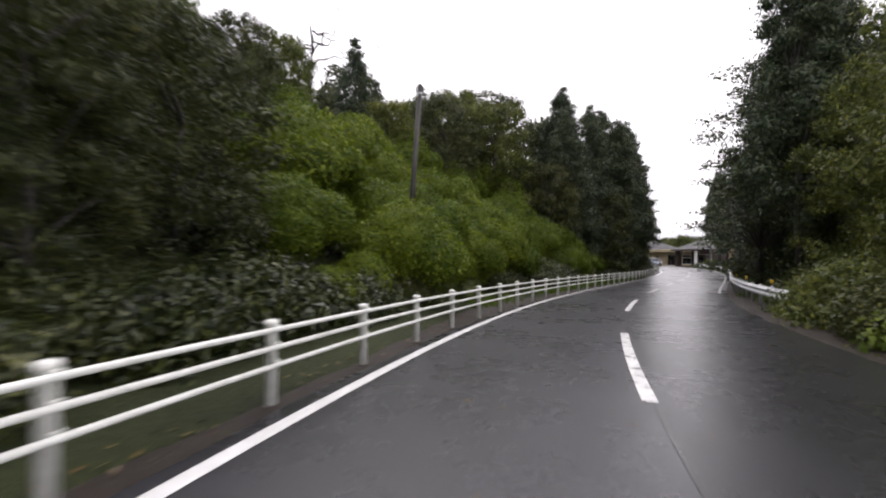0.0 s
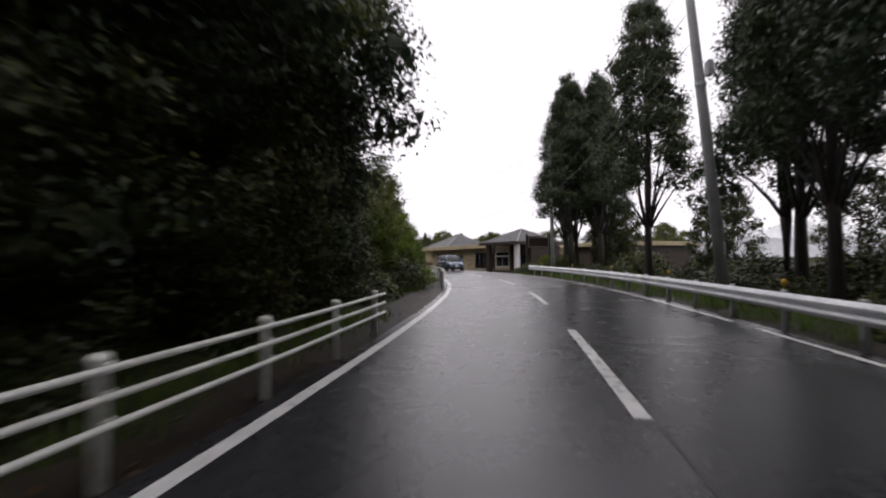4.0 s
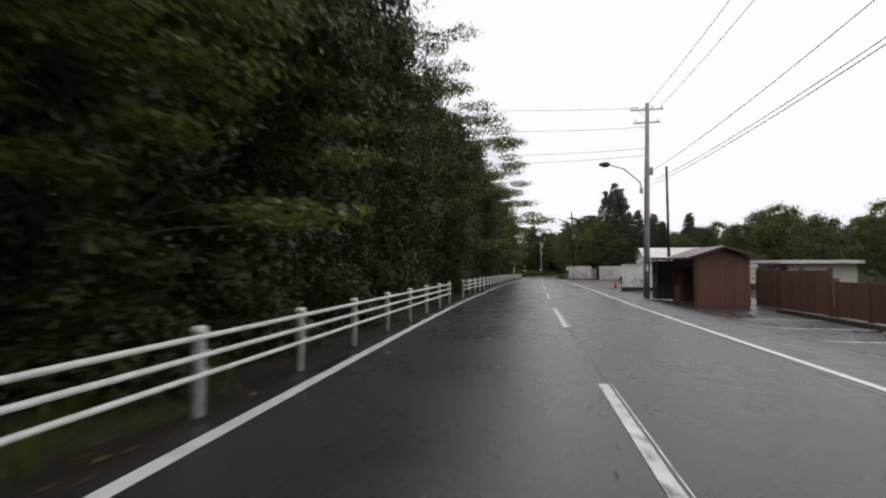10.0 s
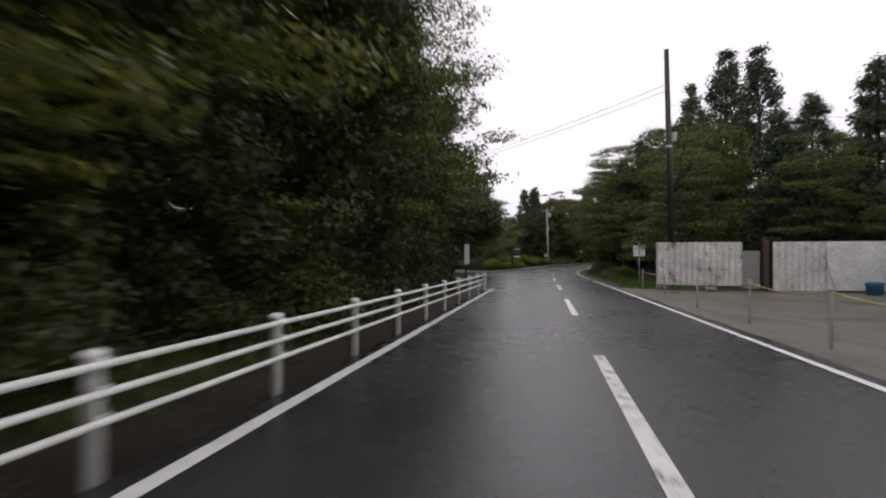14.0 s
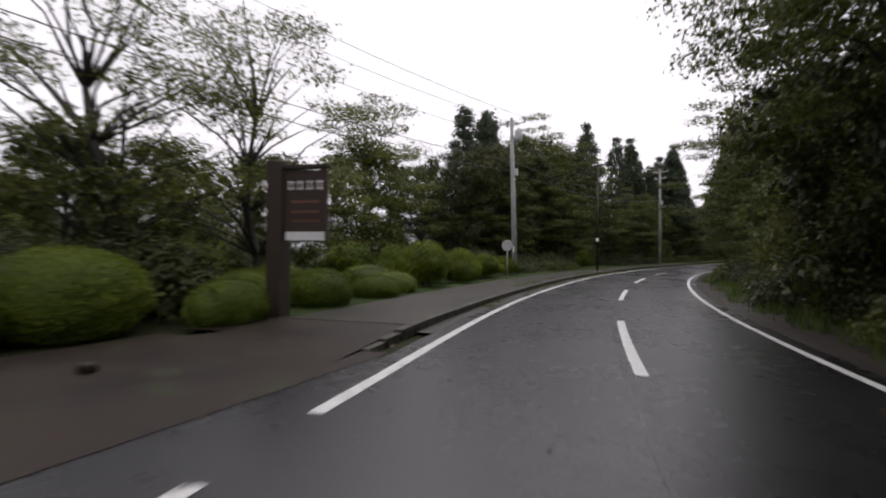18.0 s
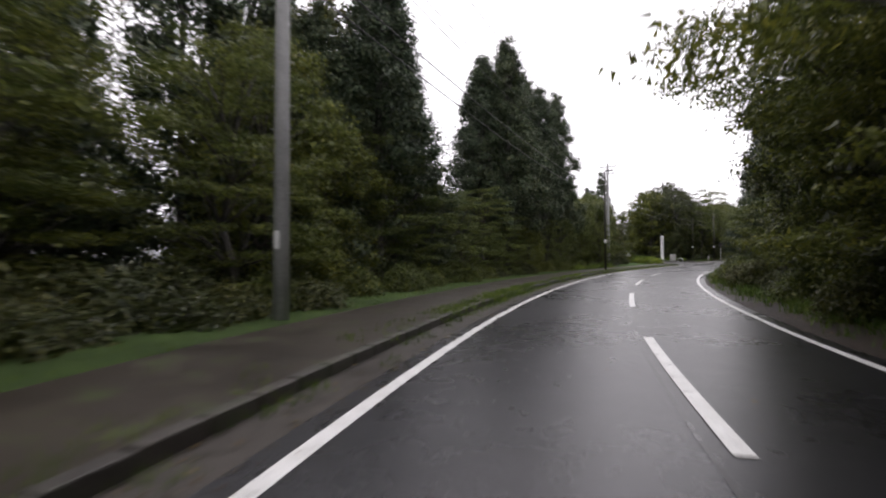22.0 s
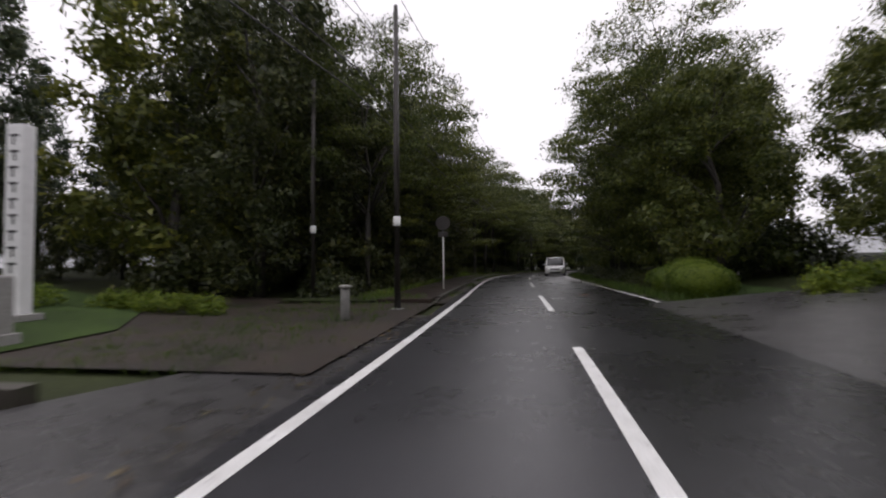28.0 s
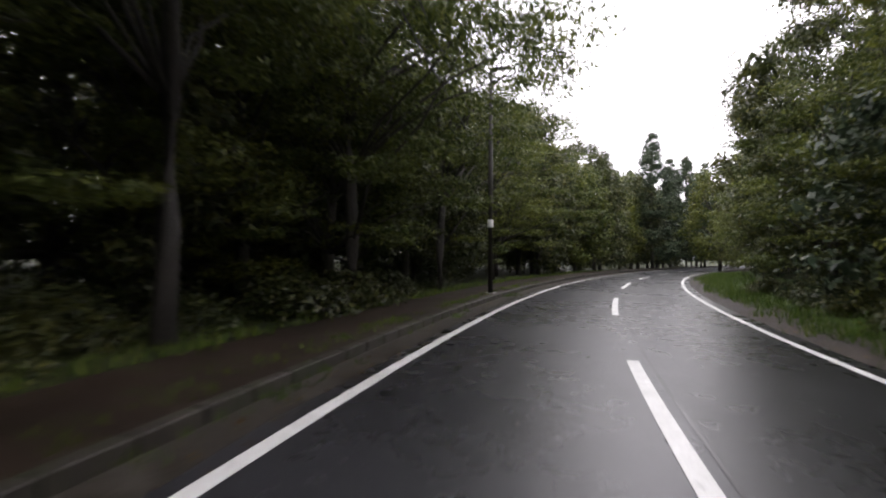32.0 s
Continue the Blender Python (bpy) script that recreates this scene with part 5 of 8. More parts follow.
# conifers on the right at the start
stand_of(UNDER, 26, 84, -12, -8, 15, 1.3, 1.9, "undergrowth below the conifers")
stand_of(FAR_DARK, 22, 84, -22, -14, 14, 0.35, 0.5, "undergrowth below the conifers")
stand_of(CEDAR[1:], 24, 74, -8.8, -6.0, 16, 0.8, 1.0, "tall conifers on the right")
stand_of(FAR_CEDAR, 20, 70, -17, -10.5, 13, 0.85, 1.05, "tall conifers on the right")
for s, d in ((86.8, -7.6), (89.5, -8.6), (88.6, -10.6), (91.6, -10.8), (86.0, -9.6)):
    plant(CEDAR[2], s, d, 0.95, 1.0, "tall conifer with bare lower trunk", "tall conifers on the right")
stand_of(ROUND[:2] + CEDAR[:1], 12, 34, -10.5, -7.5, 8, 0.7, 0.95, "trees on the right")
stand_of(UNDER, 0, 26, -6.4, -5.2, 16, 0.7, 1.0, "bushes on the right")
stand_of(BUSH + FERN, 3.5, 17.5, -5.5, -4.8, 15, 0.9, 1.3, "green bushes hiding the guardrail's end")
stand_of(UNDER, 26, 94, -7.6, -5.6, 24, 0.7, 1.05, "bushes on the right")
# woods behind the forecourt
stand_of(FAR_CEDAR + FAR_ROUND, 209, 245, -26, -14, 18, 0.62, 0.8, "woods behind the forecourt", instead={FAR_CEDAR[1].name: FAR_DARK[0]})
stand_of(FAR_CEDAR + FAR_ROUND, 190, 262, -50, -28, 20, 0.75, 1.0, "woods behind the forecourt", instead={FAR_CEDAR[1].name: FAR_ROUND[1], FAR_CEDAR[0].name: FAR_DARK[0]})
stand_of(FAR_CEDAR + FAR_ROUND, 120, 200, -85, -58, 20, 0.7, 0.95, "woods behind the forecourt", instead={FAR_CEDAR[0].name: FAR_ROUND[0], FAR_CEDAR[1].name: FAR_DARK[1]})
for k, s, d, sc in ((MAPLE[0], 212.5, -6.8, 0.92), (MAPLE[1], 217, -8.5, 1.0), (FAR_CEDAR[0], 211.0, -11.8, 0.62), (CEDAR[0], 213.5, -14.6, 0.78), (CEDAR[0], 209.0, -17.5, 0.7), (MAPLE[0], 209, -12.6, 0.8)):
    plant(k, s, d, sc)
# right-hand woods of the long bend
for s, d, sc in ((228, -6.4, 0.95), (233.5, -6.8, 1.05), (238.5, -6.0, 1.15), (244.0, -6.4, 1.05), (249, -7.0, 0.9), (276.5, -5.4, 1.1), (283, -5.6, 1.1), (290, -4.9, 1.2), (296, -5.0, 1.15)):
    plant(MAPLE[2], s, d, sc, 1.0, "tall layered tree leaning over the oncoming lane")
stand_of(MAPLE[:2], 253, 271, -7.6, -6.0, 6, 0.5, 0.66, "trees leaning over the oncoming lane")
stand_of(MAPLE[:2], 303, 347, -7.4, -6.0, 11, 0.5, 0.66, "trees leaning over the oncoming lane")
for s, d in ((312, -11), (322, -12.5), (331, -7.0), (336, -7.0)):
    plant(CEDAR[0], s, d, 0.85)
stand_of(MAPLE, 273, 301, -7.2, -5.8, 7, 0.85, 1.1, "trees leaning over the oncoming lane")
stand_of(DARK + ROUND, 219, 250, -11, -8.0, 8, 0.8, 1.0, "woods on the right")
stand_of(FAR_ROUND, 251, 271, -11, -8.5, 5, 0.5, 0.62, "woods on the right")
plant(CEDAR[0], 277, -8.5, 0.9)
stand_of(FAR_ROUND + ROUND[:1], 303, 350, -11, -8.0, 11, 0.5, 0.66, "woods on the right")
stand_of(DARK + ROUND, 274, 302, -11, -8.0, 7, 0.8, 1.05, "woods on the right")
stand_of(FAR_CEDAR + FAR_DARK, 222, 302, -17, -12, 15, 0.9, 1.1, "woods on the right")
stand_of(BUSH, 217, 350, -5.4, -4.4, 60, 0.55, 1.05, "bushes on the right")
# left of the long bend
for k, s, d, sc, tall in ((AIRY[0], 250.0, 10.6, 1.15, 0.92), (ROUND[2], 252.4, 12.0, 0.55, 1.0), (DARK[1], 249.0, 13.6, 0.45, 1.0), (ROUND[2], 246.4, 13.0, 0.5, 1.0), (DARK[1], 244.0, 15.0, 0.42, 1.0), (AIRY[1], 246.6, 12.0, 1.35, 0.92), (FAR_ROUND[0], 253, 24, 0.6, 1.0), (FAR_ROUND[1], 260, 27, 0.6, 1.0), (BIGMOUND[1], 254, 31, 2.6, 1.0), (PINE[1], 245.4, 16.0, 0.6, 0.7), (PINE[1], 250.5, 19, 0.65, 0.7), (MAPLE[1], 254, 17, 0.6, 0.8), (MAPLE[1], 265.2, 17.7, 1.35, 1.05), (ROUND[2], 265.6, 17.9, 0.95, 1.0), (MAPLE[0], 277, 13.4, 1.0, 1.0), (MAPLE[2], 283, 13.5, 1.2, 1.05), (ROUND[0], 287, 16, 1.4, 1.0), (MAPLE[2], 291, 13.0, 1.15, 1.0), (AIRY[1], 242, 32, 1.0, 1.0), (MAPLE[1], 262, 40, 0.9, 1.0), (CEDAR[0], 281, 17.5, 1.1, 1.0), (CEDAR[0], 293, 15.0, 0.95, 1.0), (DARK[1], 273.5, 19, 0.85, 1.0), (MAPLE[1], 271.0, 17.0, 1.0, 1.0)):
    plant(k, s, d, sc, tall)
stand_of(MAPLE + ROUND[:1], 284, 318, 10.6, 12.6, 11, 0.7, 0.9, "trees along the left pavement", until=311)
stand_of(UNDER, 268, 304, 11.5, 16, 13, 1.3, 1.9, "undergrowth left of the pavement")
stand_of(UNDER, 269, 279, 7.9, 8.8, 11, 0.75, 1.1, "undergrowth left of the pavement")
stand_of(UNDER, 268, 300, 9.4, 10.8, 17, 1.2, 1.6, "undergrowth left of the pavement")
stand_of(BUSH[:1], 273, 280, 7.4, 8.0, 5, 0.55, 0.8, "undergrowth left of the pavement")
stand_of(DARK, 271, 290, 13.5, 16.5, 6, 0.75, 0.95, "woods left of the pavement")
stand_of(FAR_DARK + FAR_CEDAR, 276, 318, 15, 21, 18, 0.9, 1.1, "woods left of the pavement")
for s, d, sc in ((322.6, 11.0, 0.9), (326.2, 12.6, 1.0), (335, 14.0, 1.05), (324, 9.6, 1.0), (327, 10.9, 1.05), (329.5, 9.4, 0.95), (332, 11.6, 1.0), (334.5, 9.8, 0.95), (337, 12.0, 0.9), (329.5, 13.4, 1.0), (333, 15.5, 1.0), (309, 16.0, 0.8)):
    plant(CEDAR[1 + (int(s) % 2)], s, d, sc, 1.0, "tall cedar with bare lower trunk in a thin grove", "cedar grove beside the pavement")
plant(AIRY[0], 338.5, 11.5, 1.0)
plant(ROUND[2], 357.0, 10.6, 0.36)
for s, d, sc in ((340.8, 10.2, 0.56), (344.6, 9.8, 0.78), (347.4, 11.2, 0.84), (350.2, 12.8, 0.84), (354.5, 15.2, 0.8), (358.5, 17.5, 0.8), (353, 18.5, 0.9), (347.5, 15.0, 0.7)):
    plant(ROUND[int(s) % 3], s, d, sc, 1.0, "", "park trees by the crossing")
stand_of(FAR_ROUND + FAR_DARK, 312, 350, 20, 30, 16, 0.5, 0.75, "woods left of the pavement")
stand_of(UNDER, 312, 346, 10, 17, 18, 1.4, 2.0, "undergrowth below the cedars")
stand_of(BUSH, 300, 345, 7.8, 9.2, 34, 0.55, 0.9, "low hedge bushes beside the pavement")
# crossing and last bend
stand_of(MAPLE, 352, 364, 16, 22, 5, 0.7, 0.9, "park trees by the crossing")
stand_of(FAR_CEDAR + FAR_ROUND, 381, 420, 20, 38, 24, 0.75, 1.0, "woods beyond the crossing")
stand_of(FAR_DARK, 381, 420, 18, 24, 14, 0.24, 0.34, "undergrowth beyond the crossing")
stand_of(BIGMOUND[1:] + UNDER, 354, 366, -6.2, -5.0, 7, 1.1, 1.6, "bushes at the lane mouth")
stand_of(UNDER, 388, 450, 10, 15, 16, 1.5, 2.2, "undergrowth beside the pavement")
stand_of(UNDER, 388, 450, -13, -9, 11, 1.5, 2.1, "undergrowth on the right")
stand_of(FERN, 67, 98, 5.2, 6.2, 8, 0.8, 1.2, "light shrubs behind the fence")
stand_of(FAR_CEDAR + FAR_DARK, 360, 385, 48, 70, 12, 0.75, 0.95, "woods beyond the crossing")
stand_of(MAPLE + DARK, 387, 475, 8.2, 10.5, 30, 0.82, 1.02, "trees along the left pavement")
stand_of(FAR_DARK + FAR_ROUND, 388, 480, 12, 18, 26, 1.0, 1.2, "woods left of the pavement")
stand_of(UNDER, 388, 442, 6.2, 7.4, 30, 0.7, 1.15, "undergrowth beside the pavement")
for s, d, sc in ((399, 6.9, 1.15), (408, 6.8, 1.2), (396.5, -6.6, 1.15), (404, -5.8, 1.2), (411, -6.2, 1.1)):
    plant(MAPLE[2], s, d, sc, 1.0, "tall layered tree arching over the road")
plant(AIRY[0], 404.0, -6.6, 1.15, 1.3, "open-crowned cherry tree arching over the road")
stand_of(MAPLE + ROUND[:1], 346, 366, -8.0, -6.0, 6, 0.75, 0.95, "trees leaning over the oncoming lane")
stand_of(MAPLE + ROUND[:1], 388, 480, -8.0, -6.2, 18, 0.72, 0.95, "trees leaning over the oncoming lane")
stand_of(FAR_DARK + FAR_ROUND, 348, 366, -13, -9, 7, 0.9, 1.1, "woods on the right")
stand_of(ROUND + FAR_ROUND, 384, 480, -14, -10, 18, 0.7, 0.9, "woods on the right")
stand_of(FAR_CEDAR + FAR_DARK, 368, 386, -26, -16, 9, 0.9, 1.1, "woods on the right")
stand_of(UNDER, 346, 366, -5.4, -4.4, 9, 0.6, 1.0, "bushes on the right")
stand_of(UNDER, 388, 444, -5.6, -4.6, 25, 0.6, 0.95, "bushes on the right")
# far end of the road
for s, d, sc in ((424, -9.0, 0.95), (430, -8.2, 1.05), (436, -8.6, 1.1)):
    plant(CEDAR[0], s, d, sc)
for s, d, sc in ((427, 9.0, 0.95), (433, 8.4, 0.95), (441, 8.0, 0.95), (449, 7.0, 1.0), (458, 7.2, 1.0)):
    plant(MAPLE[2], s, d, sc, 1.0, "tall layered tree arching over the road")
stand_of(FAR_ROUND + FAR_DARK, 455, 505, 6.5, 9.5, 14, 0.8, 1.0, "woods at the end of the road")
stand_of(FAR_ROUND + FAR_DARK, 460, 505, -9, -6.5, 12, 0.8, 1.0, "woods at the end of the road")
stand_of(FAR_CEDAR + FAR_ROUND, 482, 540, -12, 18, 36, 0.85, 1.1, "woods at the end of the road")
for s, d, sc in ((443, -8.0, 0.95), (450, -7.6, 0.9), (458, -7.4, 0.9)):
    plant(DARK[0], s, d, sc)
stand_of(FAR_DARK, 420, 460, 19, 26, 14, 0.6, 0.8, "woods left of the pavement")
# a low tree before the pole at the lawn, with light bushes below
plant(MAPLE[1], 340.4, 7.9, 0.54)
plant(ROUND[2], 341.6, 8.8, 0.44)
plant(ROUND[0], 338.6, 9.0, 0.36)
stand_of(FERN, 332, 343, 7.0, 7.7, 8, 0.45, 0.65, "light shrubs beside the pavement")
# high boughs that arch over the lanes
for s_, d_, sc, tall in ((56.0, 6.0, 0.68, 1.35), (59.5, 6.4, 0.7, 1.3), (164.0, 6.6, 0.68, 1.35), (169.0, 6.6, 0.7, 1.4), (174.5, 6.2, 0.82, 1.25), (184.0, 6.2, 0.8, 1.2), (193.5, 6.2, 0.82, 1.15), (240.5, -5.8, 1.1, 0.98), (248.5, -5.9, 1.05, 1.0), (292.5, -5.9, 1.02, 1.0), (298.5, -5.6, 1.05, 0.95), (303.5, -5.7, 1.0, 1.0), (390.5, 6.6, 0.85, 1.2), (402.5, -6.2, 1.15, 0.95), (395.0, -6.6, 1.0, 1.05), (398.0, 6.4, 0.9, 1.1), (405.5, 6.4, 0.95, 1.05), (419.5, 6.0, 1.15, 0.95), (424.0, 5.8, 1.3, 0.9), (429.0, 6.2, 1.15, 1.0), (434.0, 6.1, 1.1, 1.0), (440.5, 6.2, 1.1, 1.0)):
    plant(ARCH[int(s_) % 2], s_, d_, sc, tall, "", "trees arching over the road")
stand_of(LIGHT, 70, 97, 5.9, 6.7, 11, 0.5, 0.7, "light young trees behind the fence")
stand_of(LIGHT, 98, 116, 5.9, 6.8, 8, 0.6, 0.85, "light young trees behind the fence")
# single trees that close or break the skyline
for k, s, d, sc, tall in ((MAPLE[1], 301.4, -5.3, 1.0, 1.15), (DARK[1], 303.0, -6.8, 0.8, 1.0), (CEDAR[0], 313.4, 12.0, 0.95, 1.0), (CEDAR[2], 310.6, 11.2, 0.95, 1.0), (CEDAR[1], 315.2, 14.0, 1.0, 1.0), (CEDAR[0], 308.4, 13.0, 0.9, 1.0), (DARK[0], 299.6, -8.4, 0.95, 1.0), (CEDAR[0], 327.0, -8.2, 0.95, 1.0), (MAPLE[1], 316.5, 9.6, 0.62, 1.0), (MAPLE[1], 313.0, 9.4, 0.6, 1.0), (MAPLE[0], 319.5, 9.4, 0.6, 1.0), (MAPLE[1], 322.5, 9.0, 0.5, 1.0), (ROUND[2], 326.0, 8.8, 0.4, 1.0), (MAPLE[0], 329.5, 8.6, 0.45, 1.0), (ROUND[1], 333.0, 8.8, 0.4, 1.0), (ROUND[2], 318.0, 12.0, 0.5, 1.0), (DARK[1], 321.0, 14.0, 0.5, 1.0), (ROUND[0], 325.0, 12.4, 0.5, 1.0), (DARK[0], 330.0, 12.0, 0.45, 1.0)):
    plant(k, s, d, sc, tall, "", "trees along the bend")
plant(AIRY[1], 397.0, -6.4, 1.35, 1.15, "open-crowned cherry tree arching over the road")
plant(AIRY[0], 424.6, 8.6, 1.1, 1.2, "open-crowned cherry tree arching over the road")
plant(AIRY[1], 438.0, 8.2, 1.05, 1.15, "open-crowned cherry tree arching over the road")
stand_of(FAR_ROUND + FAR_DARK, 186, 262, -74, -52, 16, 0.85, 1.05, "woods behind the forecourt")
for k, s, d, sc, tall in ((ROUND[1], 305.6, -6.2, 0.85, 1.1), (DARK[0], 308.4, -6.6, 0.85, 1.1), (ROUND[0], 310.6, -7.8, 0.85, 1.0), (FERN[0], 86.0, 5.4, 0.9, 0.9), (FERN[0], 89.6, 5.3, 1.0, 1.0), (FERN[0], 92.4, 5.2, 1.1, 1.0), (FERN[0], 79.4, 5.0, 1.1, 0.9), (FERN[0], 77.6, 5.2, 1.0, 0.9), (FERN[0], 82.0, 5.2, 1.1, 1.0), (ROUND[0], 87.4, 7.2, 0.56, 1.0), (ROUND[2], 90.0, 6.8, 0.62, 1.05), (ROUND[1], 93.4, 7.0, 0.66, 1.0), (BUSH[0], 92.2, -6.5, 1.0, 1.0), (BUSH[0], 90.6, -7.6, 1.2, 0.9), (BUSH[2], 89.4, -8.4, 1.3, 1.0), (BIGMOUND[0], 91.4, -8.0, 1.2, 1.0), (FAR_DARK[0], 91.4, -14.2, 0.5, 1.0), (FAR_DARK[1], 89.0, -13.0, 0.5, 1.0), (DARK[0], 87.6, -11.2, 0.5, 1.0)):
    plant(k, s, d, sc, tall)
stand_of(UNDER + BUSH[1:2], 346.5, 353.0, 9.4, 11.6, 8, 1.0, 1.5, "dark shrubs on the lawn")
plant(DARK[0], 350.6, 9.8, 0.42)
plant(DARK[1], 353.2, 11.6, 0.45)
stand_of(BUSH[:1] + FERN, 412, 426, 6.0, 7.0, 9, 0.5, 0.8, "undergrowth beside the pavement")
plant(AIRY[0], 431.0, 9.0, 1.05, 1.25, "open-crowned cherry tree arching over the road")
plant(MAPLE[2], 434.5, 7.0, 0.85)
stand_of(FAR_DARK, 278, 312, 19, 25, 16, 0.45, 0.6, "undergrowth left of the pavement")
stand_of(UNDER, 290, 302, 7.6, 8.8, 13, 0.6, 0.95, "undergrowth left of the pavement")
plant(PINE[0], 38.5, -5.0, 1.1, 1.0, "tall pine leaning out above the guardrail")
plant(PINE[0], 29.6, -4.7, 1.3, 0.9, "tall pine leaning out above the guardrail")
plant(DARK[0], 31.5, -7.0, 0.95)
plant(PINE[0], 34.0, -5.2, 1.05, 1.0, "tall pine leaning out above the guardrail")
for k, s, d, sc in ((DARK[1], 245.4, -7.4, 0.85), (ROUND[0], 242.2, -7.2, 0.85), (ROUND[1], 248.6, -7.0, 0.85), (DARK[0], 394.6, 8.0, 0.85), (DARK[1], 399.4, 7.8, 0.85), (DARK[0], 404.0, 7.8, 0.85), (DARK[1], 408.2, 8.0, 0.85)):
    plant(k, s, d, sc)
plant(DARK[0], 250.2, -6.4, 0.98)
plant(ROUND[1], 253.2, -6.6, 0.92)
plant(DARK[1], 247.0, -8.6, 1.1)
stand_of(FAR_ROUND + FAR_DARK, 350, 402, -62, -34, 14, 0.95, 1.1, "woods on the right")
stand_of(FAR_ROUND, 340, 366, 34, 50, 6, 0.8, 0.95, "woods beyond the crossing")
stand_of(FAR_DARK, 396, 450, 38, 58, 16, 0.5, 0.62, "undergrowth beyond the crossing")
stand_of(FAR_DARK, 352, 388, 50, 66, 14, 0.4, 0.55, "undergrowth beyond the crossing")
plant(DARK[1], 229.4, 17.0, 1.15, 1.0, "broad dense tree overhanging a clipped hedge", "trees at the side road's corner")
plant(ROUND[2], 232.4, 16.0, 1.0, 1.15, "broad dense tree overhanging a clipped hedge", "trees at the side road's corner")
plant(DARK[0], 227.0, 15.4, 1.0, 1.1, "broad dense tree overhanging a clipped hedge", "trees at the side road's corner")
for k, s, d, sc in ((DARK[0], 227.6, 11.4, 0.9), (DARK[1], 229.6, 12.6, 1.0), (DARK[0], 225.0, 11.0, 0.85)):
    plant(k, s, d, sc, 1.05, "broad dense tree overhanging a clipped hedge", "trees at the side road's corner")
for s, d, sc, tall in ((229.6, 10.2, 0.84, 0.92), (226.8, 9.8, 0.95, 0.9)):
    plant(SHADE[1], s, d, sc, tall, "broad dark evergreen overhanging the side road's corner", "trees at the side road's corner")
plant(SHADE[0], 229.6, 10.2, 1.0, 1.0, "broad shade tree with a high crown above a notice pillar", "trees at the side road's corner")
plant(SHADE[0], 226.4, 12.6, 0.95, 1.0, "broad shade tree with a high crown above clipped shrubs", "trees at the side road's corner")

# ---- utility poles, cables, lamps and signs ----
M_PORCELAIN = plain("insulator_porcelain", (0.55, 0.55, 0.53), 0.2)
M_TRAFO = surface("transformer_grey", (0.35, 0.36, 0.36), (0.48, 0.49, 0.49), 12, 1.5, (0.35, 0.55), relief=0.1)
M_PLATE = plain("pole_plate", (0.62, 0.63, 0.62), 0.45)
M_LENS = plain("lamp_glass", (0.5, 0.5, 0.47), 0.15)


def insulator(parent, x, y, z):
    return part("insulator", lathed([(0.02, 0), (0.045, 0.03), (0.025, 0.05), (0.05, 0.08), (0.03, 0.11), (0.035, 0.15)], 8, x, y, z), M_PORCELAIN, parent, "", True)


def utility_pole(s, d, height, lean=(0.0, 0.0), arms=2, trafo=False, label="", dark=False, base_z=0.0, arm_side=0.0, plate=True):
    """Tapered concrete pole; the lean is how far its top stands off along and across the road."""
    p = thing("utility_pole", stand(s, d, base_z), label or "weathered grey concrete utility pole with crossarms", "utility pole", "utility poles")
    top = Vector((lean[0], lean[1], height))
    part("shaft", tubed([Vector((0, 0, -0.6)), top * 0.5, top], [0.17, 0.145, 0.105], 14), M_DARKSTEEL if dark else M_POLE, p, "", True)
    for k in range(arms):
        o = top * ((height - 0.35 - 0.75 * k) / height)
        arm = part("crossarm", boxed(o.x + 0.1, o.y + arm_side, o.z, 0.075, 1.8 - 0.3 * k, 0.075, 0.006), M_STEEL, p)
        for y in ((-0.8, -0.3, 0.55, 0.8) if k == 0 else (-0.65, 0.65)):
            insulator(arm, o.x + 0.1, o.y + arm_side + y * (1 - 0.1 * k), o.z + 0.04)
        part("brace", tubed([(o.x + 0.1, o.y + arm_side + 0.5, o.z - 0.03), (o.x + 0.06, o.y, o.z - 0.5)], 0.014, 6), M_STEEL, p)
    if trafo:
        o = top * ((height - 1.5) / height)
        t = part("transformer", lathed([(0.2, 0), (0.24, 0.03), (0.24, 0.62), (0.21, 0.66), (0.1, 0.7)], 14, o.x, o.y - 0.42, o.z), M_TRAFO, p, "grey drum transformer", True)
        for x in (-0.1, 0.1):
            insulator(t, o.x + x, o.y - 0.42, o.z + 0.68)
        part("bracket", boxed(o.x, o.y - 0.2, o.z + 0.1, 0.08, 0.4, 0.08), M_STEEL, p)
    o = top * 0.6
    part("band", lathed([(0.16, 0), (0.162, 0.05), (0.16, 0.1)], 14, o.x, o.y, o.z), M_STEEL, p)
    part("junction_box", boxed(o.x - 0.02, o.y - 0.24, o.z + 0.5, 0.28, 0.16, 0.42, 0.02), M_TRAFO, p, "pale grey junction box")
    for k in range(9):
        q = top * ((2.2 + 0.45 * k) / height)
        part("step_bolt", tubed([(q.x, q.y, q.z), (q.x, q.y + 0.27 * (-1) ** k, q.z)], 0.009, 5), M_STEEL, p)
    if plate:
        q = top * (1.7 / height)
        part("number_plate", boxed(q.x - 0.158, q.y, q.z, 0.006, 0.12, 0.36), M_PLATE, p, "blank white plate on the pole")
    return p


def cable(a, b, sag, radius=0.011, label="black overhead power cable", name="overhead_cable"):
    a, b = Vector(a), Vector(b)
    pts = [a.lerp(b, t) - Vector((0, 0, sag * 4 * t * (1 - t))) for t in (i / 14 for i in range(15))]
    return tagged(part(name, tubed(pts, radius, 5), M_CABLE), label, "cable", "overhead cables")


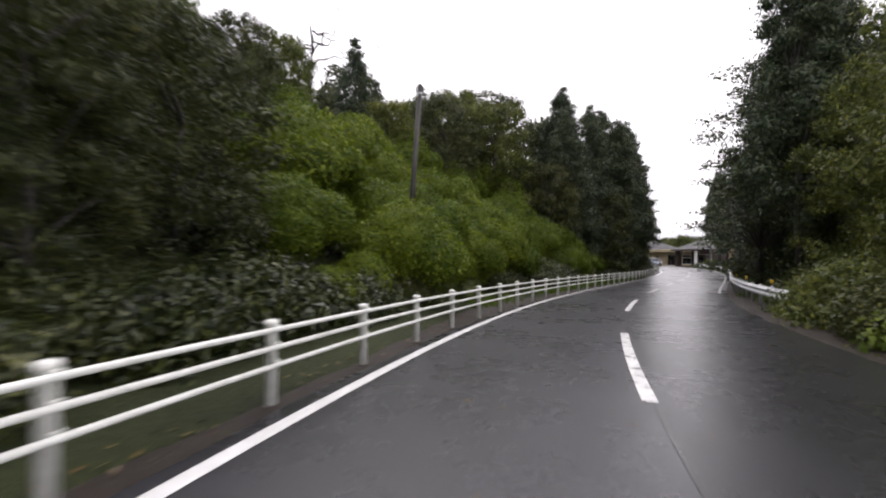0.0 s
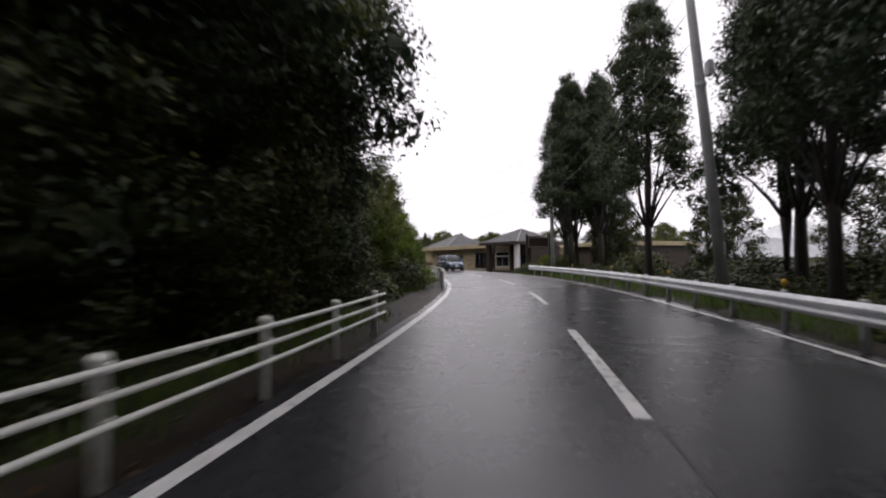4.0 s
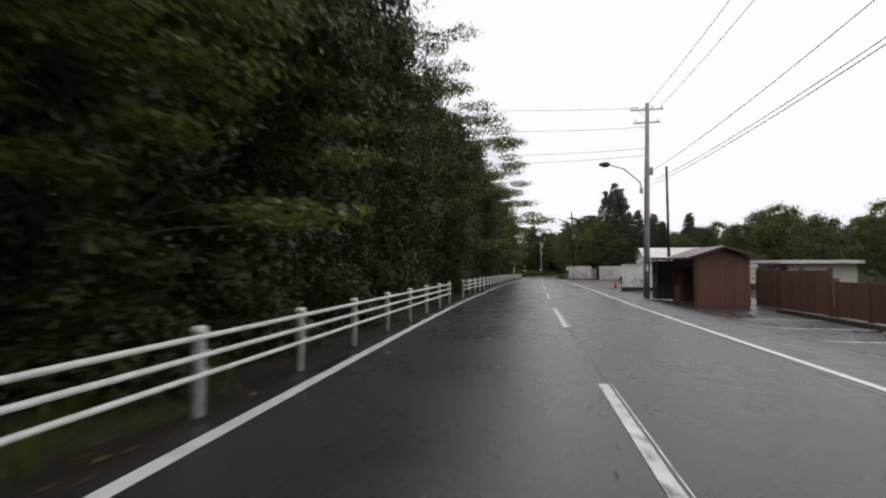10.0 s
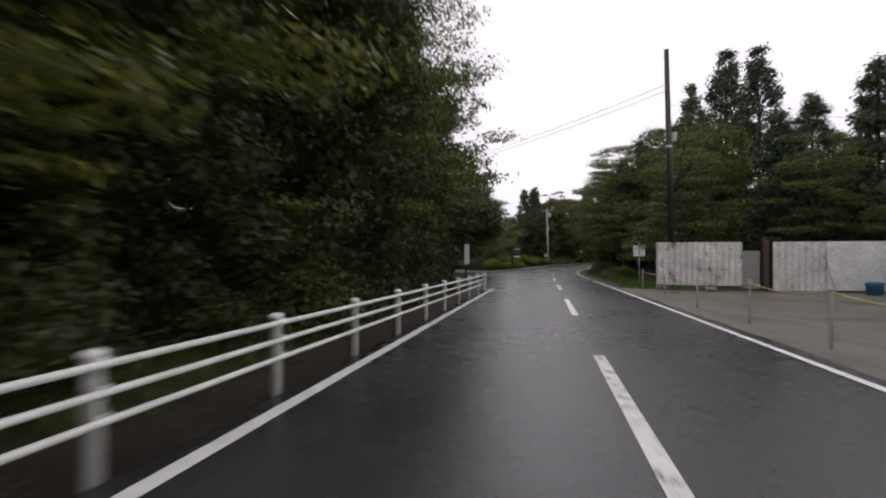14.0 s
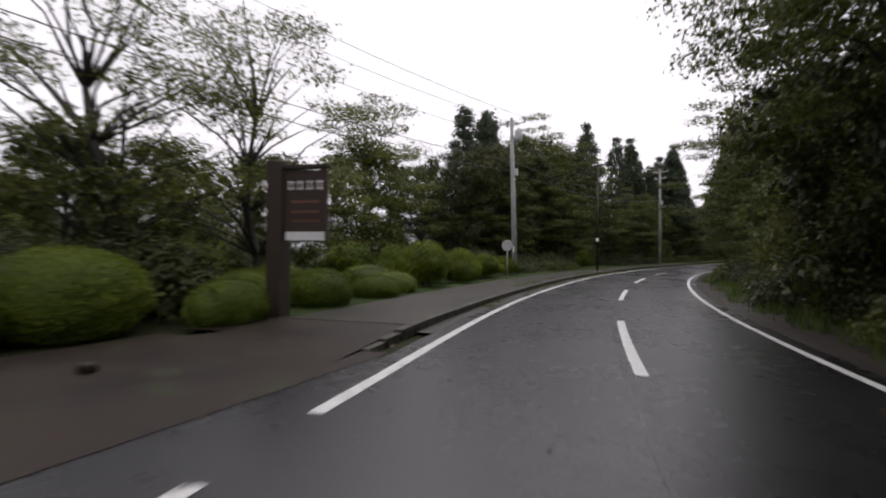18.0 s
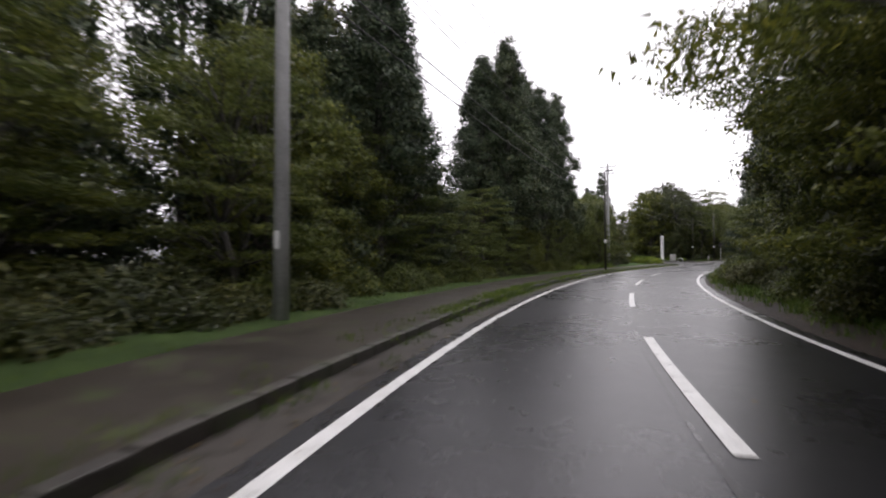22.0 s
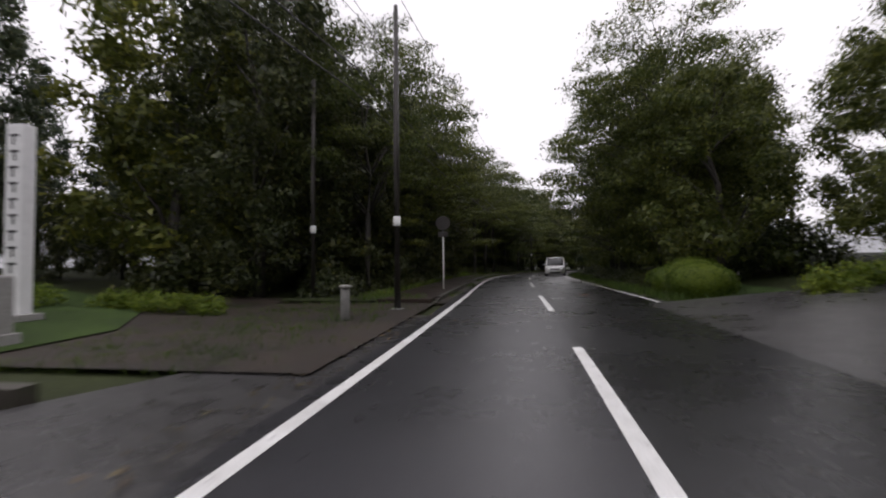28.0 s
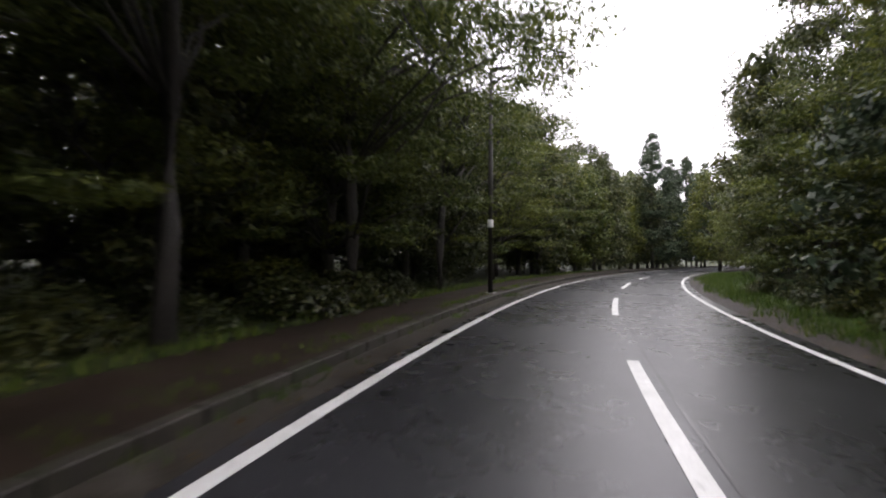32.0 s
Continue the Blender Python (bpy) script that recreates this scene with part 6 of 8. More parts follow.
dead = thing("bare_tree", stand(21.5, 17.5, bank(21.5, 17.5)), "dead twisted treetop with bare crooked branches on the skyline", "tree")
part("trunk", tubed([(0, 0, -0.3), (0.1, 0.1, 3.0), (-0.1, 0.2, 5.6), (0.15, 0.1, 7.2), (-0.2, 0.0, 8.4)], [0.16, 0.14, 0.11, 0.08, 0.04], 8), M_BARK, dead, "", True)
dr = random.Random(77)
for z, sx, ln in ((7.9, -1, 1.1), (8.2, 1, 0.9), (7.5, 1, 1.5), (7.1, -1, 1.2), (6.8, 1, 2.2), (6.3, -1, 1.6), (6.1, 1, 2.6), (5.4, -1, 1.4)):
    pts = [(0.0, 0.0, z)]
    for k in range(5):
        pts.append((pts[-1][0] + dr.uniform(-0.35, 0.35), pts[-1][1] - sx * ln * dr.uniform(0.12, 0.3), pts[-1][2] + dr.uniform(-0.28, 0.3)))
    br = part("branch", tubed(pts, [0.055, 0.05, 0.042, 0.034, 0.026, 0.015], 6), M_BARK, dead, "", True)
    for k in (2, 3, 4, 5):
        p = pts[k]
        part("twig", tubed([p, (p[0] + dr.uniform(-0.3, 0.3), p[1] + dr.uniform(-0.35, 0.35), p[2] + dr.uniform(0.0, 0.4)), (p[0] + dr.uniform(-0.5, 0.5), p[1] + dr.uniform(-0.5, 0.5), p[2] + dr.uniform(-0.1, 0.5))], [0.02, 0.016, 0.01], 5), M_BARK, br)

guy = thing("wooden_pole", stand(13.8, 6.5, bank(13.8, 6.5) - 0.1), "thin dark wooden pole among the shrubs", "pole")
part("shaft", tubed([(0, 0, -0.3), (0, -0.2, 3.2), (0, -0.45, 6.5)], [0.1, 0.085, 0.07], 10), M_DARKSTEEL, guy, "", True)
part("clamp", lathed([(0.08, 0), (0.085, 0.03), (0.08, 0.06)], 10, 0, -0.43, 6.2), M_STEEL, guy)
part("anchor_wire", tubed([(0, -0.45, 6.45), (-9.0, 2.0, 9.5), (-20.0, 5.0, 13.0)], 0.008, 5), M_CABLE, guy, "thin overhead wire")
utility_pole(65.2, -5.2, 10.6, (-0.4, 1.2), 2, True, "leaning grey concrete utility pole among conifers", base_z=-0.15)
utility_pole(87.8, -6.6, 10.3, (-0.2, 0.3), 2, True, "concrete utility pole with transformer at the guardrail's end", base_z=-0.2)
utility_pole(127.4, -5.75, 12.3, (0.2, -0.5), 1, False, "concrete utility pole beside the car park", base_z=-0.45)
p2 = utility_pole(151.8, -5.45, 11.1, (0.5, -0.3), 2, False, "concrete utility pole with a street lamp arm", base_z=-0.4)
arm = [(0.1, 0.1, 5.9), (0.0, 0.25, 6.5), (-0.7, 1.2, 7.15), (-1.5, 2.1, 7.25)]
la = part("lamp_arm", tubed(arm, 0.035, 8), M_STEEL, p2, "", True)
part("lamp_head", lathed([(0.05, -0.35), (0.13, -0.1), (0.15, 0.2), (0.1, 0.38), (0.04, 0.42)], 10), M_DARKSTEEL, la, "dark drop-shaped lamp head", True).matrix_basis = Matrix.Translation((-1.75, 2.4, 7.22)) @ Matrix.Rotation(radians(40), 4, "Z") @ Matrix.Rotation(radians(84), 4, "X")
part("control_box", boxed(-0.15, 0.22, 6.0, 0.2, 0.14, 0.3, 0.02), M_TRAFO, p2)
utility_pole(207.4, -5.5, 11.2, (-1.5, 0.6), 0, False, "dark utility pole behind the panel fence", dark=True)
utility_pole(222.5, -9.5, 9.5, (0, 0), 1, False, "concrete utility pole among the trees", base_z=0.4)
utility_pole(266.6, 7.2, 10.0, (0.6, 0.5), 1, True, "grey concrete utility pole with transformer beside the pavement")
utility_pole(299.0, 6.9, 11.3, (0.1, 0.1), 2, False, "grey concrete utility pole with crossarms beside the pavement")
utility_pole(342.8, 7.7, 10.9, (0, 0), 2, False, "concrete utility pole at the lawn", base_z=0.1)
utility_pole(228.0, 36.0, 9.0, (0, 0), 1, False, "distant concrete pole along the side road", plate=False)
for d1, z1, z2, z3 in ((-0.6, 10.2, 11.0, 10.9), (0.2, 10.2, 11.0, 10.9), (0.0, 8.4, 7.4, 7.2), (-0.15, 7.6, 6.5, 6.7), (0.1, 7.3, 6.2, 6.4)):
    for a, b in (((65.2, -4.2, z1), (87.7, -6.3, 9.7 if z1 > 9 else z1 - 1.2)), ((87.7, -6.3, 9.7 if z1 > 9 else z1 - 1.2), (126.9, -6.0, z2 - 0.4)), ((126.9, -6.0, z2 - 0.4), (151.8, -5.8, z3 - 0.5))):
        cable(at(a[0], a[1] + d1, a[2]), at(b[0], b[1] + d1, b[2]), 0.9 if b[0] - a[0] > 30 else 0.35)
for z, dz in ((10.3, 1.2), (9.2, 0.9), (8.0, 0.4), (7.6, 0.2)):
    cable(at(151.8, -5.6, z), at(149.0, 16.0, z + dz), 0.5)
for o, z in ((-0.7, 9.9), (0.7, 9.9), (0.1, 7.2), (0.2, 6.6), (0.0, 8.6)):
    line = [(236, 18.0, z + 0.6), (266.9, 7.5, z), (299.0, 7.0, z + 1.0), (342.8, 7.7, z + 0.7), (384.4, 5.0, z - 0.6), (439.3, 4.6, z - 0.9)]
    for a, b in zip(line, line[1:]):
        cable(at(a[0], a[1] + o, a[2]), at(b[0], b[1] + o, b[2]), 0.8, 0.02 if z < 8 else 0.012)
for z, far_end in ((9.6, (226, 14, 9.5)), (9.3, (226, 14.6, 9.2)), (8.6, (212, -34, 8.0))):
    cable(at(206.0, -5.0, z), at(*far_end), 0.5)
cable(at(342.8, 7.7, 9.4), at(372, -12, 8.2), 0.9)
cable(at(342.8, 7.7, 8.2), at(372, -12, 7.4), 0.9)
mast = thing("thin_mast", stand(165.9, -10.2, -0.5), "thin dark wooden mast behind white panels", "pole")
part("shaft", tubed([(0, 0, -0.4), (0.05, 0.1, 10.3)], [0.13, 0.09], 10), M_DARKSTEEL, mast, "", True)
part("plate", boxed(-0.14, 0, 6.3, 0.01, 0.1, 0.3), M_PLATE, mast)


def lamp_post(s, d, height, label, head=True, turn=0.0, z=0.12, plate_z=2.2):
    p = thing("street_lamp" if head else "wooden_pole", stand(s, d, z, turn), label, "street lamp" if head else "pole", "dark poles")
    part("shaft", tubed([(0, 0, -0.4), (0, 0, height * 0.5), (0.03, 0, height)], [0.1, 0.085, 0.06], 12), M_DARKSTEEL, p, "", True)
    part("base_plate", boxed(0, 0, 0.01, 0.34, 0.34, 0.03, 0.006), M_STEEL, p)
    part("sleeve", lathed([(0.1, 0), (0.103, 0.03), (0.098, 0.26)], 12, 0, 0, plate_z), M_PLATE, p, "pale band round the pole", True)
    if head:
        a = part("arm", tubed([(0.03, 0, height - 0.05), (0.03, -0.25, height + 0.02)], 0.035, 8), M_DARKSTEEL, p, "", True)
        part("lamp_head", boxed(0.03, -0.4, height + 0.03, 0.2, 0.55, 0.09, 0.03), M_DARKSTEEL, a)
        part("lens", boxed(0.03, -0.42, height - 0.022, 0.15, 0.4, 0.012, 0.004), M_LENS, a)
    return p


lamp_post(274.6, 4.05, 7.8, "tall dark brown steel street lamp on the pavement")
lamp_post(331.0, 4.35, 8.0, "tall dark brown steel street lamp on the pavement")
lamp_post(384.3, 3.95, 8.2, "dark wet wooden pole with a pale band", False, z=0.0)
lamp_post(387.4, 7.6, 7.5, "dark wooden pole at the wood's edge", False, z=0.05, plate_z=2.2)
lamp_post(439.3, 3.95, 7.5, "dark street lamp post among the trees", True)

M_RED = plain("sign_red", (0.52, 0.03, 0.035), 0.35)
M_BLUE = plain("sign_blue", (0.02, 0.07, 0.38), 0.35)
M_SIGN = plain("sign_white", (0.78, 0.78, 0.78), 0.35)
M_SIGNBACK = surface("sign_back_grey", (0.3, 0.3, 0.3), (0.45, 0.45, 0.44), relief=0.1)


def word(text, size, mat, parent, m, name="lettering", depth=0.002):
    cu = bpy.data.curves.new(name, "FONT")
    cu.body, cu.size, cu.extrude, cu.align_x, cu.align_y = text, size, depth, "CENTER", "CENTER"
    tmp = bpy.data.objects.new(name, cu)
    scene.collection.objects.link(tmp)
    bpy.context.view_layer.update()
    me = bpy.data.meshes.new_from_object(tmp.evaluated_get(bpy.context.evaluated_depsgraph_get()))
    bpy.data.objects.remove(tmp)
    me.materials.clear()
    me.materials.append(mat)
    ob = share(name, me, parent, m)
    return ob


FACE = Matrix(((0, 0, -1, 0), (-1, 0, 0, 0), (0, 1, 0, 0), (0, 0, 0, 1)))     # a flat face that looks back along the road


def round_sign(parent, z, mat=M_SIGN):
    plate = part("disc", lathed([(0.3, 0), (0.3, 0.012), (0.296, 0.014)], 32), mat, parent, "white round sign face", True)
    plate.matrix_basis = Matrix.Translation((-0.05, 0, z)) @ FACE
    return plate


def ring(r0, r1, z0, h, sides=36):
    bm = bmesh.new()
    a = [[bm.verts.new((r * math.cos(2 * math.pi * k / sides), r * math.sin(2 * math.pi * k / sides), z)) for k in range(sides)] for r, z in ((r0, z0), (r1, z0), (r1, z0 + h), (r0, z0 + h))]
    for i in range(4):
        for k in range(sides):
            bm.faces.new((a[i][k], a[i][(k + 1) % sides], a[(i + 1) % 4][(k + 1) % sides], a[(i + 1) % 4][k]))
    bmesh.ops.recalc_face_normals(bm, faces=bm.faces)
    return bm


M_FADED = surface("faded_sign_red", (0.13, 0.04, 0.04), (0.24, 0.075, 0.07), 60, 9, (0.35, 0.6), relief=0.05, gloss=0.3)
M_GREYED = surface("greyed_sign_white", (0.3, 0.3, 0.31), (0.5, 0.5, 0.51), 50, 7, (0.35, 0.6), relief=0.05, gloss=0.3)
M_NAVY = plain("sign_digit_navy", (0.008, 0.01, 0.03), 0.4)
speed = thing("road_sign", stand(116.9, 4.06, 0.0, -4) @ pose(0, 0, 0, 3), "faded speed limit 40 and no parking signs on a leaning post", "road sign")
part("post", tubed([(0, 0, -0.4), (0.0, 0.0, 3.48)], 0.032, 10), M_RAIL, speed, "pale painted post", True)
d40 = round_sign(speed, 3.17, M_GREYED)
part("rim", ring(0.2, 0.286, 0.014, 0.003), M_FADED, d40, "faded red rim")
for o in (-0.006, 0.006):
    word("40", 0.3, M_NAVY, d40, Matrix.Translation((o, 0, 0.017 + o * 0.1)), "speed_number")
dnp = round_sign(speed, 2.56, M_GREYED)
part("field", lathed([(0.286, 0.014), (0.286, 0.016)], 36), M_BLUE, dnp, "blue field")
part("rim", ring(0.232, 0.286, 0.017, 0.003), M_FADED, dnp, "faded red rim")
part("slash", boxed(0, 0, 0.0185, 0.46, 0.06, 0.003, turn=radians(-45)), M_FADED, dnp, "faded red diagonal bar")
for z in (2.56, 3.17):
    part("bracket", boxed(-0.02, 0, z, 0.05, 0.12, 0.04, 0.005), M_STEEL, speed)
back = thing("road_sign", stand(262.9, 6.35, 0.05, 0), "back of a round road sign on a thin post", "road sign")
part("post", tubed([(0, 0, -0.4), (0, 0, 2.1)], 0.028, 8), M_STEEL, back, "", True)
part("disc", lathed([(0.3, 0), (0.3, 0.012), (0.29, 0.016)], 28), M_SIGNBACK, back, "weathered grey-pink back of the disc").matrix_basis = Matrix.Translation((-0.03, 0, 1.8)) @ FACE
part("stiffener", boxed(-0.055, 0, 1.8, 0.02, 0.45, 0.03), M_STEEL, back)
m2 = thing("road_sign", stand(391.4, 3.72, 0.05), "dark back of a sign on a white post", "road sign")
part("post", tubed([(0, 0, -0.4), (0, 0, 3.0)], 0.032, 8), M_RAIL, m2, "", True)
part("disc", lathed([(0.3, 0), (0.3, 0.014), (0.28, 0.02)], 24), M_DARKSTEEL, m2).matrix_basis = Matrix.Translation((-0.04, 0, 2.75)) @ FACE
part("panel", boxed(-0.04, 0, 2.3, 0.012, 0.4, 0.22), M_DARKSTEEL, m2)
pole_sign = thing("notice_sign", stand(211.0, -4.6, 0.0), "small white notice on a thin post at the verge", "sign")
part("post", tubed([(0, 0, -0.3), (0, 0, 2.3)], 0.028, 8), M_STEEL, pole_sign, "", True)
part("panel", boxed(-0.035, 0, 1.85, 0.012, 0.62, 0.6), M_SIGN, pole_sign)
part("symbol", boxed(-0.045, 0, 1.85, 0.006, 0.08, 0.48), M_TRAFO, pole_sign)
wdw = thing("notice_sign", stand(206.0, 4.6, 0.0), "narrow white notice board at the wood's end", "sign")
part("post", tubed([(0, 0, -0.3), (0, 0, 2.6)], 0.03, 8), M_DARKSTEEL, wdw, "", True)
part("panel", boxed(-0.035, -0.05, 1.6, 0.012, 0.25, 1.0), M_SIGN, wdw)
part("hood", boxed(-0.03, 0.1, 2.35, 0.02, 0.7, 0.05), M_DARKSTEEL, wdw)

# ---- buildings of the roadside stop ----
M_ROOF = surface("grey_shingle", (0.05, 0.05, 0.052), (0.11, 0.11, 0.112), 18, 1.0, (0.45, 0.75), relief=0.5, depth=0.01)
M_BEIGE = surface("beige_render", (0.36, 0.29, 0.17), (0.5, 0.42, 0.26), 25, 0.9, (0.6, 0.85), relief=0.3, stain=((0.2, 0.17, 0.11), 0.9, 0.64))
M_CREAM = surface("cream_siding", (0.42, 0.41, 0.36), (0.58, 0.57, 0.51), 20, 0.8, (0.5, 0.75), relief=0.2, stain=((0.25, 0.23, 0.19), 0.9, 0.66))
M_TIMBER = boards("dark_timber", (0.018, 0.011, 0.008), (0.05, 0.032, 0.023))
M_REDWOOD = boards("red_brown_boards", (0.085, 0.038, 0.023), (0.175, 0.08, 0.05))
M_GREYWOOD = boards("grey_boards", (0.16, 0.15, 0.14), (0.3, 0.285, 0.27))
M_GLASS = plain("dark_window_glass", (0.012, 0.014, 0.016), 0.06)
M_FRAME = plain("window_frame_white", (0.55, 0.53, 0.47), 0.45)
M_FASCIA = surface("white_fascia", (0.5, 0.5, 0.48), (0.68, 0.68, 0.66), 10, 0.8, (0.4, 0.6), relief=0.1, stain=((0.3, 0.28, 0.25), 1.2, 0.66))


def hip_roof(parent, x0, x1, y0, y1, z, ridge_z, ridge_half, mat, thick=0.16, courses=10, ridge_y=0.02):
    """A hipped roof of overlapping courses over the rectangle, with a boarded eave."""
    r = part("roof", boxed((x0 + x1) / 2, (y0 + y1) / 2, z - 0.02, x1 - x0, y1 - y0, thick, 0.02), M_TIMBER, parent, "dark boarded eave")
    cx, cy = (x0 + x1) / 2, (y0 + y1) / 2
    for k in range(courses):
        f0, f1 = k / courses, (k + 1.06) / courses
        bm = bmesh.new()
        rings = []
        for f, dz in ((f0, 0.035), (f1, 0.0)):
            f = min(f, 1.0)
            hx = (x1 - x0) / 2 * (1 - f) + ridge_half * f
            hy = (y1 - y0) / 2 * (1 - f) + ridge_y * f
            h = z + 0.06 + (ridge_z - z) * f + dz
            rings.append([bm.verts.new((cx + sx * hx, cy + sy * hy, h)) for sx, sy in ((-1, -1), (1, -1), (1, 1), (-1, 1))])
        low = [bm.verts.new(v.co - Vector((0, 0, 0.04))) for v in rings[0]]
        for i in range(4):
            j = (i + 1) % 4
            bm.faces.new((rings[0][i], rings[0][j], rings[1][j], rings[1][i]))
            bm.faces.new((low[i], low[j], rings[0][j], rings[0][i]))
        bmesh.ops.recalc_face_normals(bm, faces=bm.faces)
        part("shingle_course", bm, mat, r)
    part("ridge_cap", tubed([(cx - ridge_half, cy - (ridge_y if ridge_y > 0.1 else 0), ridge_z + 0.1), (cx + ridge_half, cy + (ridge_y if ridge_y > 0.1 else 0), ridge_z + 0.1)], 0.09, 8), M_CONCRETE, r)
    for sx, sy in ((-1, 1), (1, 1), (-1, -1), (1, -1)):
        part("hip_cap", tubed([(cx + sx * ridge_half, cy + sy * ridge_y, ridge_z + 0.09), (cx + sx * (x1 - x0) / 2, cy + sy * (y1 - y0) / 2, z + 0.12)], 0.07, 6), M_CONCRETE, r)
    return r


def window(parent, x, y, z, w, h, along="x", panes=2, lights=0, mat=None, name="window"):
    """A framed window with sill; along: the axis of the wall it sits in."""
    def b(u, v, a, c, t):
        return boxed(x + u, y, z + v, a, t, c, 0.006) if along == "x" else boxed(x, y + u, z + v, t, a, c, 0.006)
    win = part(name, b(0, 0, w + 0.12, h + 0.12, 0.06), mat or M_FRAME, parent)
    rows = [(0, h, panes, 0.0)] if not lights else [(-0.15 * h, h * 0.66, panes, 0), (0.36 * h, h * 0.24, lights, 0)]
    for v, hh, n, _ in rows:
        for i in range(n):
            part("pane", b(-w / 2 + w * (i + 0.5) / n, v, w / n - 0.06, hh - 0.05, 0.085), M_GLASS, win)
    part("sill", b(0, -h / 2 - 0.09, w + 0.24, 0.05, 0.16), mat or M_FRAME, win)
    return win


G = -0.5
# restaurant with a hipped roof and a deep porch, set askew to the road
rest = thing("restaurant", stand(108.2, -15.5, -0.95, 10.3), "closed roadside restaurant with grey hipped roof and dark porch", "building")
hip_roof(rest, -3.55, 3.55, -4.05, 4.05, 3.95, 5.85, 0.05, M_ROOF)
part("fascia", boxed(0, 4.08, 4.0, 7.2, 0.08, 0.36, 0.01), M_TIMBER, rest, "deep dark fascia board")
part("fascia", boxed(-3.6, 0, 4.0, 0.08, 8.1, 0.36, 0.01), M_TIMBER, rest, "deep dark fascia board")
part("wall", boxed(-0.1, -1.1, 1.8, 6.2, 5.0, 3.9), M_TIMBER, rest, "dark timber wall")
part("wall", boxed(1.75, 1.55, 1.8, 3.3, 0.24, 3.9), M_BEIGE, rest, "beige rendered wall under the porch")
window(rest, 1.75, 1.68, 2.05, 2.4, 1.9, "x", 2, 3)
part("plinth", boxed(1.75, 1.62, 0.3, 3.4, 0.34, 0.7, 0.01), M_KERB, rest)
for x, y, m, w in ((-2.95, 3.45, M_FASCIA, 0.5), (2.35, 3.4, M_TIMBER, 0.62), (-2.9, -3.3, M_BEIGE, 0.4), (0.05, 1.75, M_TIMBER, 0.3), (3.4, 1.6, M_TIMBER, 0.3)):
    part("pillar", boxed(x, y, 1.9, w, w, 3.9, 0.02), m, rest, "pale rendered pillar" if m is M_FASCIA else "")
part("door", boxed(-1.6, 1.42, 1.45, 2.0, 0.06, 2.3, 0.01), M_GLASS, rest, "dark glazed entrance door")
part("porch_floor", boxed(0.0, 2.6, 0.06, 7.0, 2.9, 0.5, 0.02), M_CONCRETE, rest)
part("door_step", boxed(-1.6, 3.95, -0.02, 2.6, 0.5, 0.3, 0.02), M_CONCRETE, rest)
low = thing("link_building", stand(101.0, -20.0, -0.8), "low building wing with beige flat roof beside the restaurant", "building")
part("wall", boxed(-3.0, -3.0, 1.6, 8.0, 9.0, 3.4), M_TIMBER, low)
part("roof", boxed(-3.0, -3.0, 3.45, 9.2, 10.4, 0.42, 0.03), M_BEIGE, low, "beige roof edge")
part("fence_wall", boxed(-2.0, 3.4, 1.1, 7.0, 0.1, 2.6, 0.01), M_TIMBER, low, "dark boarded screen")
window(low, -7.05, -1.0, 1.9, 2.4, 1.3, "y", 3)
# beige annex with a flat-roofed front and a small hipped roof behind
ann = thing("annex_building", stand(126.7, -23.9, -2.3, 0, 1.25), "beige rendered annex with grey hipped roof and deep fascia", "building")
part("wall", boxed(0.5, 0, 2.1, 19.0, 10.0, 4.4), M_BEIGE, ann)
part("rear_wing", boxed(13.0, -1.2, 2.1, 8.4, 8.0, 4.6), M_BEIGE, ann)
hip_roof(ann, 8.4, 17.6, -5.5, 3.5, 4.5, 6.75, 0.3, M_ROOF)
part("flat_roof", boxed(0.6, 0.0, 4.33, 21.2, 12.0, 0.1, 0.01), M_ROOF, ann)
part("fascia", boxed(0.6, 6.1, 4.36, 21.6, 0.1, 0.5, 0.01), M_BEIGE, ann, "deep beige fascia board")
part("fascia", boxed(11.42, 0, 4.36, 0.1, 12.1, 0.5, 0.01), M_BEIGE, ann, "deep beige fascia board")
part("fascia", boxed(-10.2, 0, 4.36, 0.1, 12.1, 0.5, 0.01), M_BEIGE, ann, "deep beige fascia board")
part("soffit", boxed(0.6, 5.55, 4.14, 21.4, 1.05, 0.05), M_TIMBER, ann, "dark boarded soffit")
part("plinth", boxed(0.5, 0.0, 0.4, 19.1, 10.1, 0.8, 0.01), M_KERB, ann)
for x, w, h, z, n in ((7.4, 1.0, 1.5, 2.8, 1), (4.6, 1.0, 1.5, 2.8, 1), (-4.4, 3.2, 2.0, 2.6, 3), (-7.6, 1.8, 2.0, 2.6, 2)):
    window(ann, x, 5.0, z, w, h, "x", n)
part("door", boxed(0.9, 5.03, 2.3, 0.9, 0.07, 2.1, 0.01), M_TIMBER, ann, "dark wooden door")
part("notice", boxed(-1.3, 5.03, 2.4, 0.55, 0.05, 0.8, 0.01), M_REDWOOD, ann, "red-brown framed notice")
part("notice_sheet", boxed(-1.3, 5.06, 2.4, 0.38, 0.02, 0.55), M_CREAM, ann)
part("downpipe", tubed([(9.7, 5.1, 0.1), (9.7, 5.1, 4.1)], 0.04, 8), M_FASCIA, ann)
for x in (-9.0, -6.4, -2.4, 2.6, 9.9):
    part("pilaster", boxed(x, 5.06, 2.1, 0.4, 0.14, 4.3), M_BEIGE, ann)
low_wall = thing("low_wall", stand(118.6, -10.4, -0.75, 0), "low beige rendered wall at the car park's edge", "wall")
part("body", boxed(0, 0, 0.6, 2.2, 0.3, 1.5, 0.02), M_BEIGE, low_wall)
part("coping", boxed(0, 0, 1.37, 2.3, 0.36, 0.06, 0.01), M_CONCRETE, low_wall)
